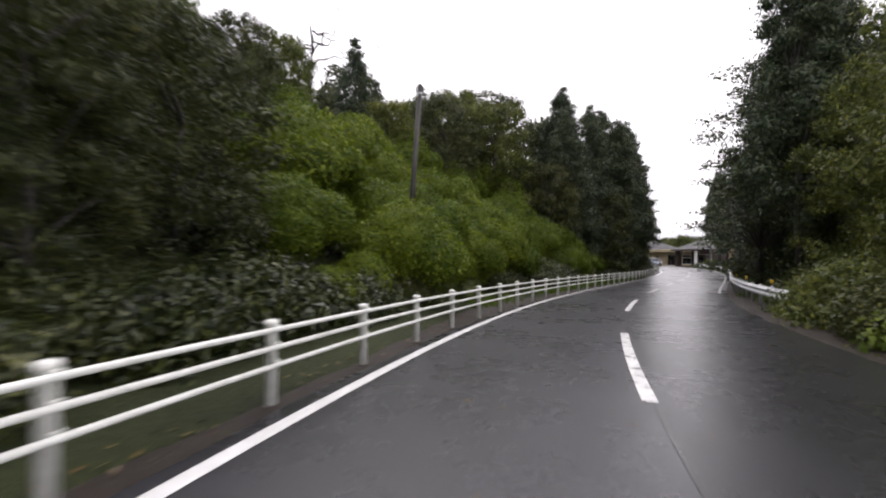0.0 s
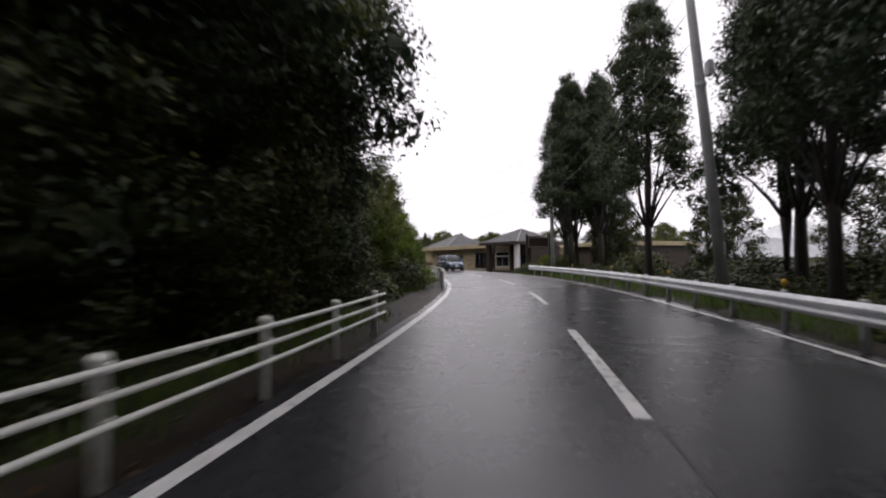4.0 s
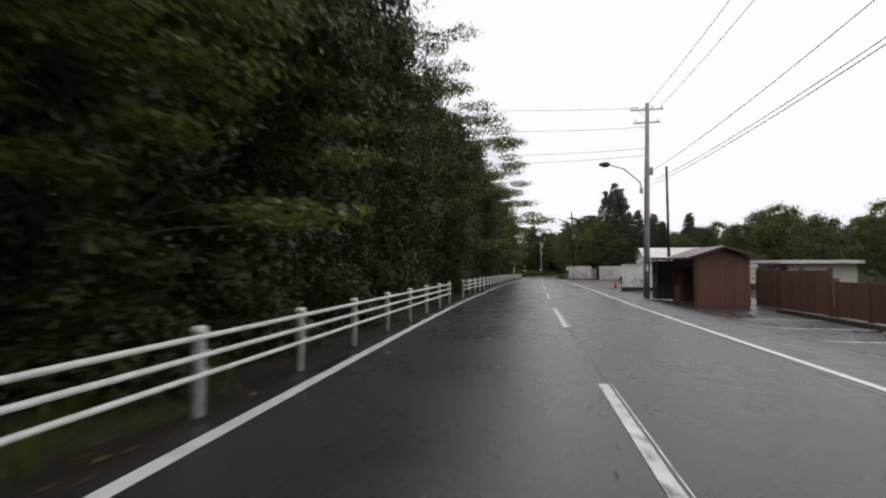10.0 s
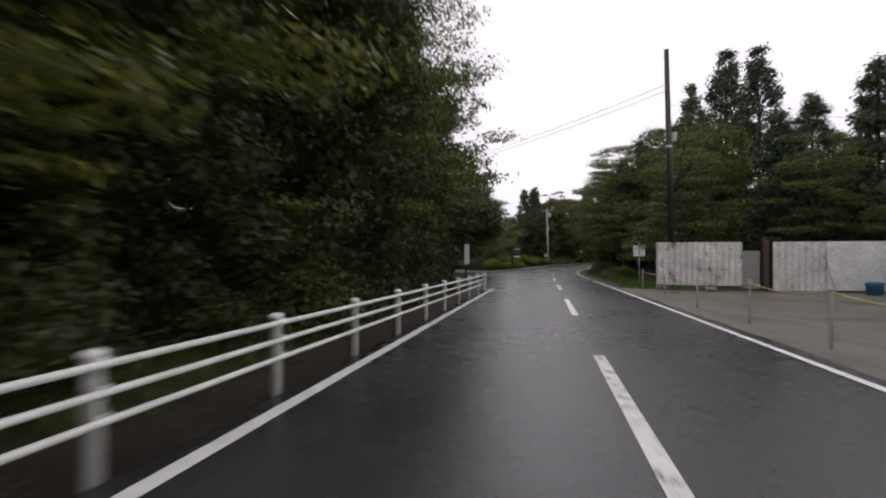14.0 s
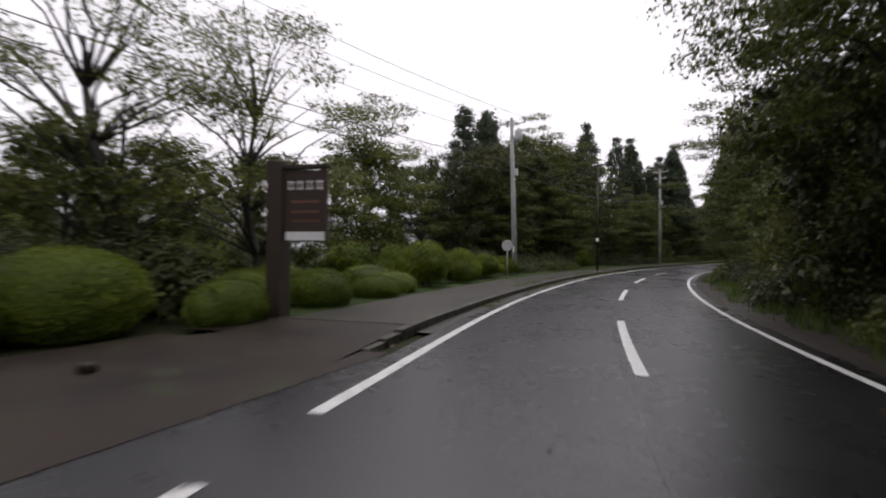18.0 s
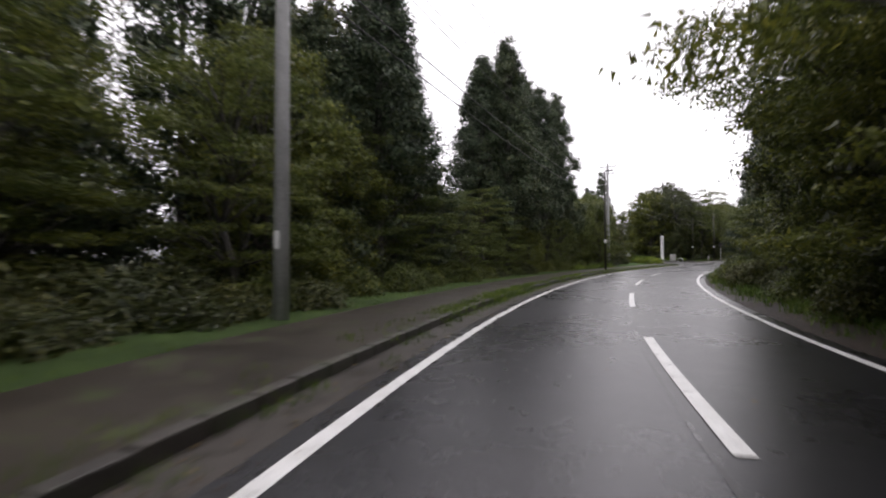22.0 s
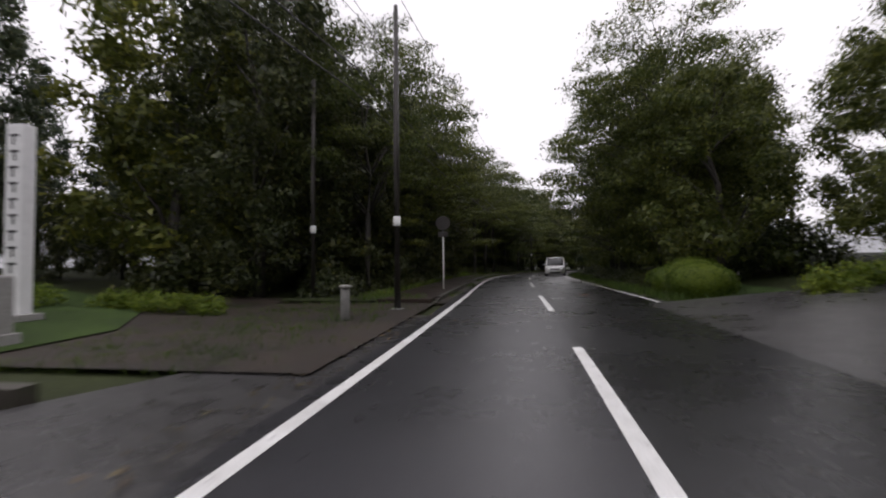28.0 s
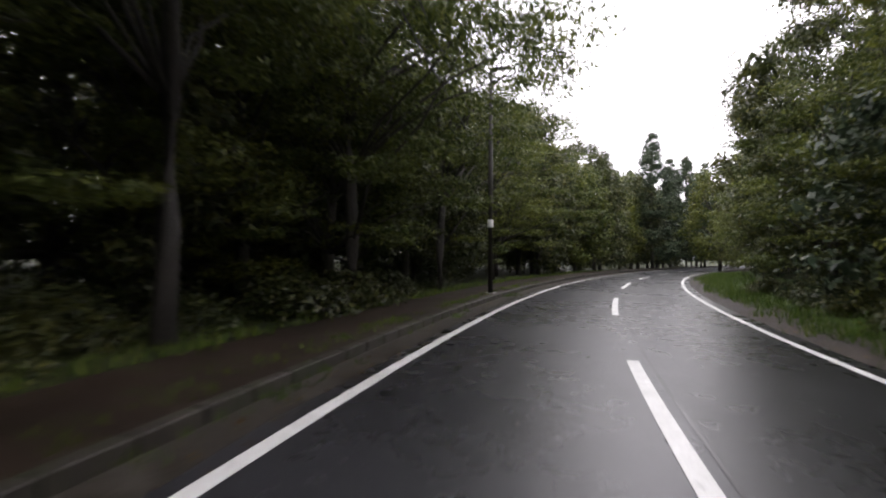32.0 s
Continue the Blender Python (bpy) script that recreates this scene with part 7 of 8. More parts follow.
# dark hoarding by the guardrail
hoard = thing("hoarding", stand(91.3, -7.35, -0.35, 2), "dark brown hoarding with a thin white border on two posts", "sign board")
part("board", boxed(0, 0.35, 2.95, 0.06, 2.1, 1.02, 0.01), M_TIMBER, hoard)
for y in (-0.75, 1.45):
    part("post", boxed(0.02, y, 1.7, 0.14, 0.14, 3.9, 0.01), M_TIMBER, hoard)
for y, z, w, h in ((0.35, 3.36, 1.9, 0.03), (0.35, 2.54, 1.9, 0.03), (-0.6, 2.95, 0.03, 0.85), (1.3, 2.95, 0.03, 0.85)):
    part("border", boxed(-0.035, y, z, 0.008, w, h), M_FRAME, hoard)


# ---- fences, hut and shed beyond the car park ----
def board_fence(s0, s1, d0, d1, height, z, label, spacing=1.9, bw=0.14):
    f = thing("board_fence", Matrix.Identity(4), label, "fence", "red-brown board fences")
    n = max(1, round(math.hypot(s1 - s0, d1 - d0) / spacing))
    a, b = at(s0, d0, z), at(s1, d1, z)
    run = (b - a)
    turn = Matrix.Rotation(math.atan2(run.y, run.x), 4, "Z")
    postm = mesh_of("post", boxed(0, 0, height / 2 + 0.03, 0.1, 0.15, height + 0.12, 0.01), M_REDWOOD)
    for i in range(n + 1):
        share("post", postm, f, Matrix.Translation(a.lerp(b, i / n)) @ turn)
    m = round(run.length / bw)
    bm_ = mesh_of("board", boxed(0, 0.04, height / 2, bw * 0.93, 0.022, height - 0.06, 0.004), M_REDWOOD)
    for i in range(m):
        p = a.lerp(b, (i + 0.5) / m)
        share("board", bm_, f, Matrix.Translation(p + Vector((0, 0, 0.012 * noise.noise((i * 0.7, s0, 0))))) @ turn)
    for h in (0.22, height - 0.1):
        part("rail", tubed([a + Vector((0, 0, h)), b + Vector((0, 0, h))], 0.04, 4), M_TIMBER, f)
    return f


board_fence(122.8, 143.2, -9.75, -10.2, 1.32, G, "low red-brown board fence behind the car park")
board_fence(143.4, 149.4, -10.1, -10.1, 1.72, G, "tall red-brown board fence behind the car park", 2.0)
board_fence(149.4, 149.6, -10.1, -13.5, 1.72, G, "tall red-brown board fence turning away from the car park", 1.7)
top = thing("low_shed_roof", stand(147.5, -12.2, G), "pale flat roof of a shed behind the fence", "shed")
part("roof", boxed(2.4, 0, 2.05, 3.8, 3.4, 0.14, 0.02), M_FASCIA, top)
part("wall", boxed(2.5, -0.2, 1.0, 3.2, 2.8, 2.0), M_CREAM, top)
for x in (0.9, 1.9, 2.9, 3.9):
    part("seam", boxed(x, 0, 2.13, 0.05, 3.3, 0.03), M_FASCIA, top)
structure("yard_kerb", sweep([(-9.1, G - 0.1), (-9.1, G + 0.14), (-8.95, G + 0.14), (-8.95, G - 0.1)], 116, 145, 1.0), M_KERB, "low concrete kerb before the fence")

hut = thing("bus_shelter", stand(148.9, -7.75, G, 2), "red-brown wooden bus shelter with a low gabled roof", "shelter")
for k in range(17):
    part("board", boxed(-1.5, -1.12 + 0.14 * k, 1.12, 0.05, 0.132, 2.24, 0.004), M_REDWOOD, hut)
    part("board", boxed(1.5, -1.12 + 0.14 * k, 1.12, 0.05, 0.132, 2.24, 0.004), M_REDWOOD, hut)
for k in range(21):
    part("board", boxed(-1.4 + 0.14 * k, -1.16, 1.12, 0.132, 0.05, 2.24, 0.004), M_REDWOOD, hut)
for x in (-1.5, 1.5):
    part("corner_post", boxed(x, 1.16, 1.12, 0.12, 0.12, 2.24, 0.01), M_TIMBER, hut)
part("lintel", boxed(0, 1.16, 2.05, 2.9, 0.1, 0.4, 0.01), M_REDWOOD, hut)
part("half_wall", boxed(1.0, 1.16, 0.45, 0.9, 0.05, 0.9, 0.005), M_REDWOOD, hut)
part("bench", boxed(0, -0.85, 0.45, 2.7, 0.4, 0.06, 0.01), M_GREYWOOD, hut)
for sx in (-1, 1):
    bm = bmesh.new()
    vs = [bm.verts.new(v) for v in ((-1.95, 0, 2.82), (1.95, 0, 2.82), (1.95, sx * 1.6, 2.3), (-1.95, sx * 1.6, 2.3), (-1.95, 0, 2.72), (1.95, 0, 2.72), (1.95, sx * 1.6, 2.2), (-1.95, sx * 1.6, 2.2))]
    for q in ((0, 1, 2, 3), (7, 6, 5, 4), (0, 3, 7, 4), (1, 5, 6, 2), (3, 2, 6, 7), (0, 4, 5, 1)):
        bm.faces.new([vs[i] for i in q])
    bmesh.ops.recalc_face_normals(bm, faces=bm.faces)
    part("roof_slope", bm, surface("red_brown_sheet_roof", (0.06, 0.028, 0.022), (0.11, 0.05, 0.04), 14, 1.2, (0.3, 0.55), relief=0.2), hut)
for x in (-1.5, 1.5):
    bm = bmesh.new()
    g3 = [[bm.verts.new((x + o, y, z)) for y, z in ((-1.2, 2.24), (1.2, 2.24), (0, 2.74))] for o in (-0.025, 0.025)]
    bm.faces.new(g3[0][::-1]), bm.faces.new(g3[1])
    for i in range(3):
        bm.faces.new((g3[0][i], g3[0][(i + 1) % 3], g3[1][(i + 1) % 3], g3[1][i]))
    bmesh.ops.recalc_face_normals(bm, faces=bm.faces)
    part("gable_board", bm, M_REDWOOD, hut)
booth = thing("telephone_booth", stand(152.2, -6.45, -0.42), "dark steel-framed telephone booth with glass sides", "booth")
for x in (-0.46, 0.46):
    for y in (-0.46, 0.46):
        part("frame_post", boxed(x, y, 1.1, 0.07, 0.07, 2.2, 0.008), M_DARKSTEEL, booth)
for z in (0.06, 0.75, 2.1):
    for o in (-0.46, 0.46):
        part("frame_rail", boxed(0, o, z, 0.85, 0.05, 0.07), M_DARKSTEEL, booth)
        part("frame_rail", boxed(o, 0, z, 0.05, 0.85, 0.07), M_DARKSTEEL, booth)
part("roof", boxed(0, 0, 2.25, 1.08, 1.08, 0.12, 0.03), M_DARKSTEEL, booth)
for o in (-0.46, 0.46):
    part("pane", boxed(0, o, 1.42, 0.84, 0.012, 1.3), M_GLASS, booth)
    part("pane", boxed(o, 0, 1.42, 0.012, 0.84, 1.3), M_GLASS, booth)
    part("kick_panel", boxed(0, o, 0.4, 0.84, 0.016, 0.66), M_DARKSTEEL, booth)
    part("kick_panel", boxed(o, 0, 0.4, 0.016, 0.84, 0.66), M_DARKSTEEL, booth)
part("telephone", boxed(0.3, 0, 1.25, 0.2, 0.34, 0.4, 0.03), M_TRAFO, booth)
pier = thing("white_pier", stand(152.4, -7.75, G), "white painted masonry pier on a grey footing", "pier")
part("shaft", boxed(0, 0, 1.1, 0.4, 0.42, 1.9, 0.02), M_FASCIA, pier)
part("footing", boxed(0, 0, 0.14, 0.62, 0.66, 0.3, 0.02), M_CONCRETE, pier)
part("cap", boxed(0, 0, 2.08, 0.5, 0.52, 0.08, 0.02), M_CONCRETE, pier)


def corrugated(parent, x0, y0, x1, y1, z0, z1, mat, pitch=0.24, depth=0.035, name="panel", label=""):
    """A ribbed steel sheet along a straight line."""
    a, b = Vector((x0, y0, 0)), Vector((x1, y1, 0))
    run = b - a
    n = Vector((-run.y, run.x, 0)).normalized()
    k = max(1, round(run.length / pitch))
    prof = []
    for i in range(k):
        for f, o in ((0.0, 0), (0.42, 0), (0.5, 1), (0.92, 1)):
            prof.append(a + run * ((i + f) / k) + n * depth * o)
    prof.append(b)
    bm = bmesh.new()
    lo = [bm.verts.new((p.x, p.y, z0)) for p in prof]
    hi = [bm.verts.new((p.x, p.y, z1)) for p in prof]
    lo2 = [bm.verts.new((p.x - n.x * 0.02, p.y - n.y * 0.02, z0)) for p in prof]
    hi2 = [bm.verts.new((p.x - n.x * 0.02, p.y - n.y * 0.02, z1)) for p in prof]
    for i in range(len(prof) - 1):
        bm.faces.new((lo[i], lo[i + 1], hi[i + 1], hi[i]))
        bm.faces.new((lo2[i + 1], lo2[i], hi2[i], hi2[i + 1]))
        bm.faces.new((hi[i], hi[i + 1], hi2[i + 1], hi2[i]))
    bmesh.ops.recalc_face_normals(bm, faces=bm.faces)
    return part(name, bm, mat, parent, label)


shed = thing("screen_wall", stand(165.8, -6.5, -0.46), "white corrugated steel screen wall on a concrete base", "fence")
part("base", boxed(0.22, -2.2, 0.1, 0.55, 4.5, 0.34, 0.02), M_KERB, shed)
part("body", boxed(0.24, -2.2, 1.15, 0.3, 4.2, 1.8), M_WHITE, shed)
corrugated(shed, 0.06, 0.02, 0.06, -2.7, 0.27, 2.16, M_WHITE, 0.27, name="front_panel")
corrugated(shed, 0.06, -2.72, 0.1, -4.42, 0.27, 2.14, M_CREAM, 0.2, name="front_panel")
part("top_rail", boxed(0.22, -2.2, 2.14, 0.5, 4.5, 0.06, 0.02), M_FASCIA, shed)
for y, z in ((-0.75, 0.68), (-1.0, 0.86), (-1.5, 0.7), (-1.45, 0.86)):
    part("vent_hole", boxed(0.01, y, z, 0.03, 0.07, 0.14), M_BLACK, shed)
slats = thing("slatted_fence", stand(168.6, -11.3, -0.46), "cream horizontal slatted fence on a low wall", "fence")
for z in (0.75, 1.18, 1.61, 2.04):
    part("slat", boxed(0.1, -4.5, z, 0.05, 9.0, 0.37, 0.01), M_CREAM, slats)
for y in (-0.1, -3.0, -6.0, -8.9):
    part("post", boxed(0.16, y, 1.15, 0.09, 0.09, 2.2), M_STEEL, slats)
part("low_wall", boxed(0.1, -4.5, 0.28, 0.2, 9.2, 0.56, 0.02), M_KERB, slats)

# ---- filling station ----
store = thing("gabled_store", stand(202.0, -14.9, -0.35, -90), "white metal-clad gabled storehouse beside the forecourt", "building")
part("wall", boxed(4.0, -0.4, 1.9, 8.0, 6.4, 3.8), M_WHITE, store)
corrugated(store, -0.03, 2.82, -0.03, -3.6, 0.05, 3.8, M_WHITE, 0.3, 0.02, "front_cladding")
bm = bmesh.new()
v0 = [bm.verts.new((x, y, z)) for x in (-0.05, 8.0) for y, z in ((2.82, 3.8), (-3.62, 3.8), (-0.4, 5.1))]
bm.faces.new((v0[0], v0[2], v0[1])), bm.faces.new((v0[3], v0[4], v0[5])), bm.faces.new((v0[0], v0[3], v0[5], v0[2])), bm.faces.new((v0[1], v0[2], v0[5], v0[4])), bm.faces.new((v0[0], v0[1], v0[4], v0[3]))
bmesh.ops.recalc_face_normals(bm, faces=bm.faces)
part("gable", bm, M_WHITE, store)
for sgn in (-1, 1):
    bm = bmesh.new()
    y1 = -0.4 + sgn * 3.6
    q = [bm.verts.new(v) for v in ((-0.4, -0.4, 5.2), (8.4, -0.4, 5.2), (8.4, y1, 3.74), (-0.4, y1, 3.74), (-0.4, -0.4, 5.08), (8.4, -0.4, 5.08), (8.4, y1, 3.62), (-0.4, y1, 3.62))]
    for f in ((0, 1, 2, 3), (7, 6, 5, 4), (0, 3, 7, 4), (1, 5, 6, 2), (3, 2, 6, 7), (0, 4, 5, 1)):
        bm.faces.new([q[i] for i in f])
    bmesh.ops.recalc_face_normals(bm, faces=bm.faces)
    part("roof_slope", bm, M_FASCIA, store)
part("shutter", boxed(-0.08, 0.3, 1.35, 0.05, 3.6, 2.7, 0.01), M_GREYWOOD, store, "pale grey roller shutter")
for k in range(12):
    part("shutter_slat", boxed(-0.11, 0.3, 0.15 + 0.22 * k, 0.02, 3.5, 0.19, 0.006), M_WHITE, store)

office = thing("filling_station", stand(192.2, -16.8, -0.3), "disused cream filling station office under a flat canopy", "building")
part("wall", boxed(1.2, -1.8, 1.3, 8.0, 6.2, 2.7), M_CREAM, office)
part("canopy", boxed(0.1, -1.2, 2.85, 12.6, 9.0, 0.34, 0.03), M_FASCIA, office, "white flat canopy with a thick fascia")
part("canopy_cap", boxed(0.1, -1.2, 3.07, 12.0, 8.4, 0.12, 0.02), M_WHITE, office)
for x, y in ((-5.6, 2.8), (5.6, 2.8), (0.0, 2.8)):
    part("canopy_post", boxed(x, y, 1.35, 0.22, 0.22, 2.8, 0.02), M_FASCIA, office)
part("door", boxed(-2.82, 0.2, 1.05, 0.06, 0.9, 2.1, 0.01), M_TIMBER, office, "dark brown door")
window(office, -2.82, -2.4, 1.7, 0.8, 0.8, "y", 1)
for i, x in enumerate((-1.6, -0.4, 0.8, 2.0, 3.2, 4.4)):
    part("glazing", boxed(x, 1.33, 1.35, 1.1, 0.06, 2.2, 0.01), M_GLASS, office)
    part("mullion", boxed(x + 0.6, 1.36, 1.35, 0.08, 0.08, 2.4, 0.006), M_FRAME, office)
part("step", boxed(1.0, 1.9, 0.12, 7.6, 1.1, 0.26, 0.02), M_CONCRETE, office)
isl = thing("pump_island", stand(186.8, -10.6, -0.28), "low concrete pump island", "kerb island")
part("slab", boxed(0, 0, 0.07, 6.0, 1.2, 0.3, 0.08), M_KERB, isl)
pump = thing("fuel_pump", stand(185.4, -10.6, -0.06), "old white fuel pump with a dark display", "fuel pump")
part("cabinet", boxed(0, 0, 0.72, 0.55, 0.78, 1.44, 0.04), M_FASCIA, pump)
part("head", boxed(0, 0, 1.72, 0.5, 0.84, 0.52, 0.04), M_FASCIA, pump)
part("display", boxed(-0.262, 0, 1.72, 0.02, 0.6, 0.3), M_GLASS, pump)
part("valance", boxed(-0.285, 0, 1.2, 0.02, 0.66, 0.3), M_TRAFO, pump)
part("nozzle", boxed(-0.05, 0.44, 1.0, 0.1, 0.1, 0.34, 0.02), M_BLACK, pump)
part("hose", tubed([(0, 0.42, 1.7), (0, 0.62, 1.1), (0.02, 0.6, 0.5), (0, 0.46, 0.9)], 0.022, 7), M_CABLE, pump, "", True)
dk = thing("oil_cabinet", stand(188.5, -10.6, -0.06), "dark low steel cabinet on the pump island", "cabinet")
part("body", boxed(0, 0, 0.4, 1.6, 0.6, 0.8, 0.03), M_DARKSTEEL, dk)
part("lid", boxed(0, 0, 0.82, 1.66, 0.66, 0.05, 0.01), M_DARKSTEEL, dk)

# panel fence closing the forecourt
M_SHEET = surface("stained_white_sheet", (0.42, 0.41, 0.38), (0.7, 0.69, 0.66), 10, 1.2, (0.4, 0.65), relief=0.15, stain=((0.16, 0.12, 0.085), 1.7, 0.55))
pf = thing("panel_fence", stand(206.0, -4.1, -0.1, -4), "patched fence of white corrugated sheets and grey boards", "fence")
corrugated(pf, 0, -0.4, -0.1, -3.9, 0.28, 2.25, M_SHEET, 0.25, 0.045)
part("gate_board", boxed(0.1, -4.3, 1.0, 0.05, 0.7, 1.7, 0.01), M_GREYWOOD, pf, "weathered grey board in the gap")
part("post", boxed(0, -4.85, 1.15, 0.22, 0.22, 2.35, 0.01), M_TIMBER, pf)
corrugated(pf, -0.1, -5.1, -0.15, -7.1, 0.1, 2.25, M_SHEET, 0.25, 0.045)
part("panel", boxed(-0.15, -8.3, 1.2, 0.05, 2.4, 2.1, 0.01), M_WHITE, pf, "plain white sheet")
for y in (-2.2, -7.1, -9.5):
    part("strut", tubed([(-0.75, y - 0.1, 0.0), (-0.12, y, 1.5)], 0.03, 6), M_STEEL, pf, "slanting prop", True)
for i in range(25):
    part("board", boxed(-0.15, -9.6 - 0.15 * i, 1.15, 0.03, 0.142, 2.1 + 0.04 * noise.noise((i, 0, 0)), 0.004), M_GREYWOOD, pf)
for y in (-10.6, -11.05, -11.5):
    part("notice", boxed(-0.18, y, 1.75, 0.012, 0.2, 0.42), M_SIGN, pf)
for y in (-0.4, -2.1, -7.1, -9.5, -11.6, -13.2):
    part("post", boxed(0.08, y, 1.1, 0.1, 0.1, 2.3, 0.008), M_STEEL, pf)
for y in (-0.6, -2.6):
    part("footing", boxed(0.0, y, 0.06, 0.3, 0.5, 0.3, 0.02), M_CONCRETE, pf)
bin_ = thing("blue_bin", stand(204.4, -12.4, -0.3), "blue plastic bin before the fence", "bin")
part("tub", lathed([(0.24, 0), (0.3, 0.6), (0.32, 0.62), (0.32, 0.68)], 16), plain("blue_plastic", (0.03, 0.16, 0.3), 0.4), bin_, "", True)
part("lid", lathed([(0.33, 0.68), (0.3, 0.74), (0.1, 0.78)], 16), plain("blue_plastic_lid", (0.03, 0.14, 0.26), 0.4), bin_, "", True)
cone_ = thing("traffic_cone", stand(171.6, -6.8, -0.45), "orange-red traffic cone on the forecourt", "traffic cone")
M_CONE = plain("orange_plastic", (0.55, 0.06, 0.02), 0.4)
part("base", boxed(0, 0, 0.02, 0.38, 0.38, 0.04, 0.012), M_CONE, cone_)
part("body", lathed([(0.14, 0.04), (0.03, 0.68), (0.02, 0.7)], 16), M_CONE, cone_, "", True)
part("tip", lathed([(0.034, 0.66), (0.03, 0.72)], 12), M_CONE, cone_, "", True)
# rope line along the forecourt
M_ROPE = plain("yellow_rope", (0.6, 0.52, 0.24), 0.7)
rope_s = [165.2, 167.9, 170.6, 173.3, 176.0, 178.8, 181.6, 184.4, 187.2, 190.0, 193.0, 196.6, 200.4, 204.4]
for s in rope_s:
    rp = thing("rope_post", stand(s, -3.55, -0.05), "thin pale post carrying a rope", "post", "rope posts")
    part("shaft", tubed([(0, 0, -0.2), (0, 0, 0.92)], 0.02, 8), M_POLE, rp, "", True)
    part("cap", lathed([(0.026, 0.92), (0.02, 0.95)], 8), M_RAIL, rp, "", True)
for a, b in zip(rope_s, rope_s[1:]):
    cable(at(a, -3.55, 0.84), at(b, -3.55, 0.84), 0.1, 0.009, "sagging yellow rope between posts", "rope").data.materials[0] = M_ROPE
# parking bay lines
for i, s in enumerate((113.0, 115.5, 118.0, 120.4, 123.0, 125.6, 128.2, 130.8, 133.6, 136.3, 139.0, 141.6)):
    b = bmesh.new()
    rows = [[b.verts.new(at(q, -5.0 - 0.5 * j, bank(q, -5.0 - 0.5 * j) + 0.006)) for q in (s, s + 0.13)] for j in range(9)]
    for u, v in zip(rows, rows[1:]):
        b.faces.new((u[0], v[0], v[1], u[1]))
    structure("bay_line_%d" % (i + 1), b, M_PAINT_OLD, "white parking bay line")
for s, d in ((137.4, -8.3), (142.8, -7.2), (134.8, -8.4)):
    wst = thing("wheel_stop", stand(s, d, bank(s, d) + 0.0), "concrete wheel stop in the car park", "wheel stop", "wheel stops")
    part("block", boxed(0, 0, 0.05, 0.5, 0.14, 0.14, 0.03), M_CONCRETE, wst)

# ---- side road corner with clipped shrubs ----
totem = thing("totem_sign", stand(229.8, 11.3, 0.02, 25), "white upright notice pillar with red and dark writing", "sign")
part("panel", boxed(0, 0, 1.72, 0.12, 0.42, 2.2, 0.02), M_SIGN, totem)
part("base", boxed(0, 0, 0.03, 0.16, 0.5, 0.08, 0.01), M_DARKSTEEL, totem)
for y in (-0.17, 0.17):
    part("leg", boxed(0, y, 0.3, 0.1, 0.07, 0.8), M_STEEL, totem)
for k, (w, h, z, m) in enumerate(((0.36, 0.2, 2.66, M_REDWOOD), (0.3, 0.09, 2.4, M_RED), (0.26, 0.05, 2.2, M_TRAFO), (0.28, 0.04, 2.05, M_TRAFO), (0.3, 0.04, 1.92, M_TRAFO), (0.22, 0.7, 1.3, M_FASCIA))):
    part("writing_bar", boxed(-0.064, 0, z, 0.006, w, h), m, totem)
inn = thing("inn_sign", stand(246.1, 6.0, 0.1, 4), "dark brown wooden sign board with pale writing on a thick post", "sign board")
part("board", boxed(0, -0.05, 2.2, 0.07, 0.92, 1.4, 0.01), M_TIMBER, inn)
part("cap", boxed(0, 0.1, 2.97, 0.18, 1.3, 0.08, 0.01), M_TIMBER, inn)
for y, w in ((0.6, 0.34),):
    part("post", boxed(0.06, y, 1.5, w, w, 3.2, 0.015), M_TIMBER, inn)
part("white_strip", boxed(-0.04, -0.05, 1.6, 0.012, 0.84, 0.17), M_SIGN, inn)
for i, y in enumerate((0.26, 0.06, -0.15, -0.36)):
    for dy, dz, w, h in ((0, 0.07, 0.15, 0.035), (0, -0.06, 0.15, 0.03), (0.04, 0, 0.025, 0.18), (-0.04, 0.0, 0.025, 0.14 + 0.02 * i)):
        part("writing_bar", boxed(-0.039, y + dy, 2.6 + dz, 0.008, w, h), M_FASCIA, inn)
for z in (2.28, 2.08, 1.9):
    part("writing_bar", boxed(-0.039, -0.05, z, 0.008, 0.6, 0.05), M_REDWOOD, inn)
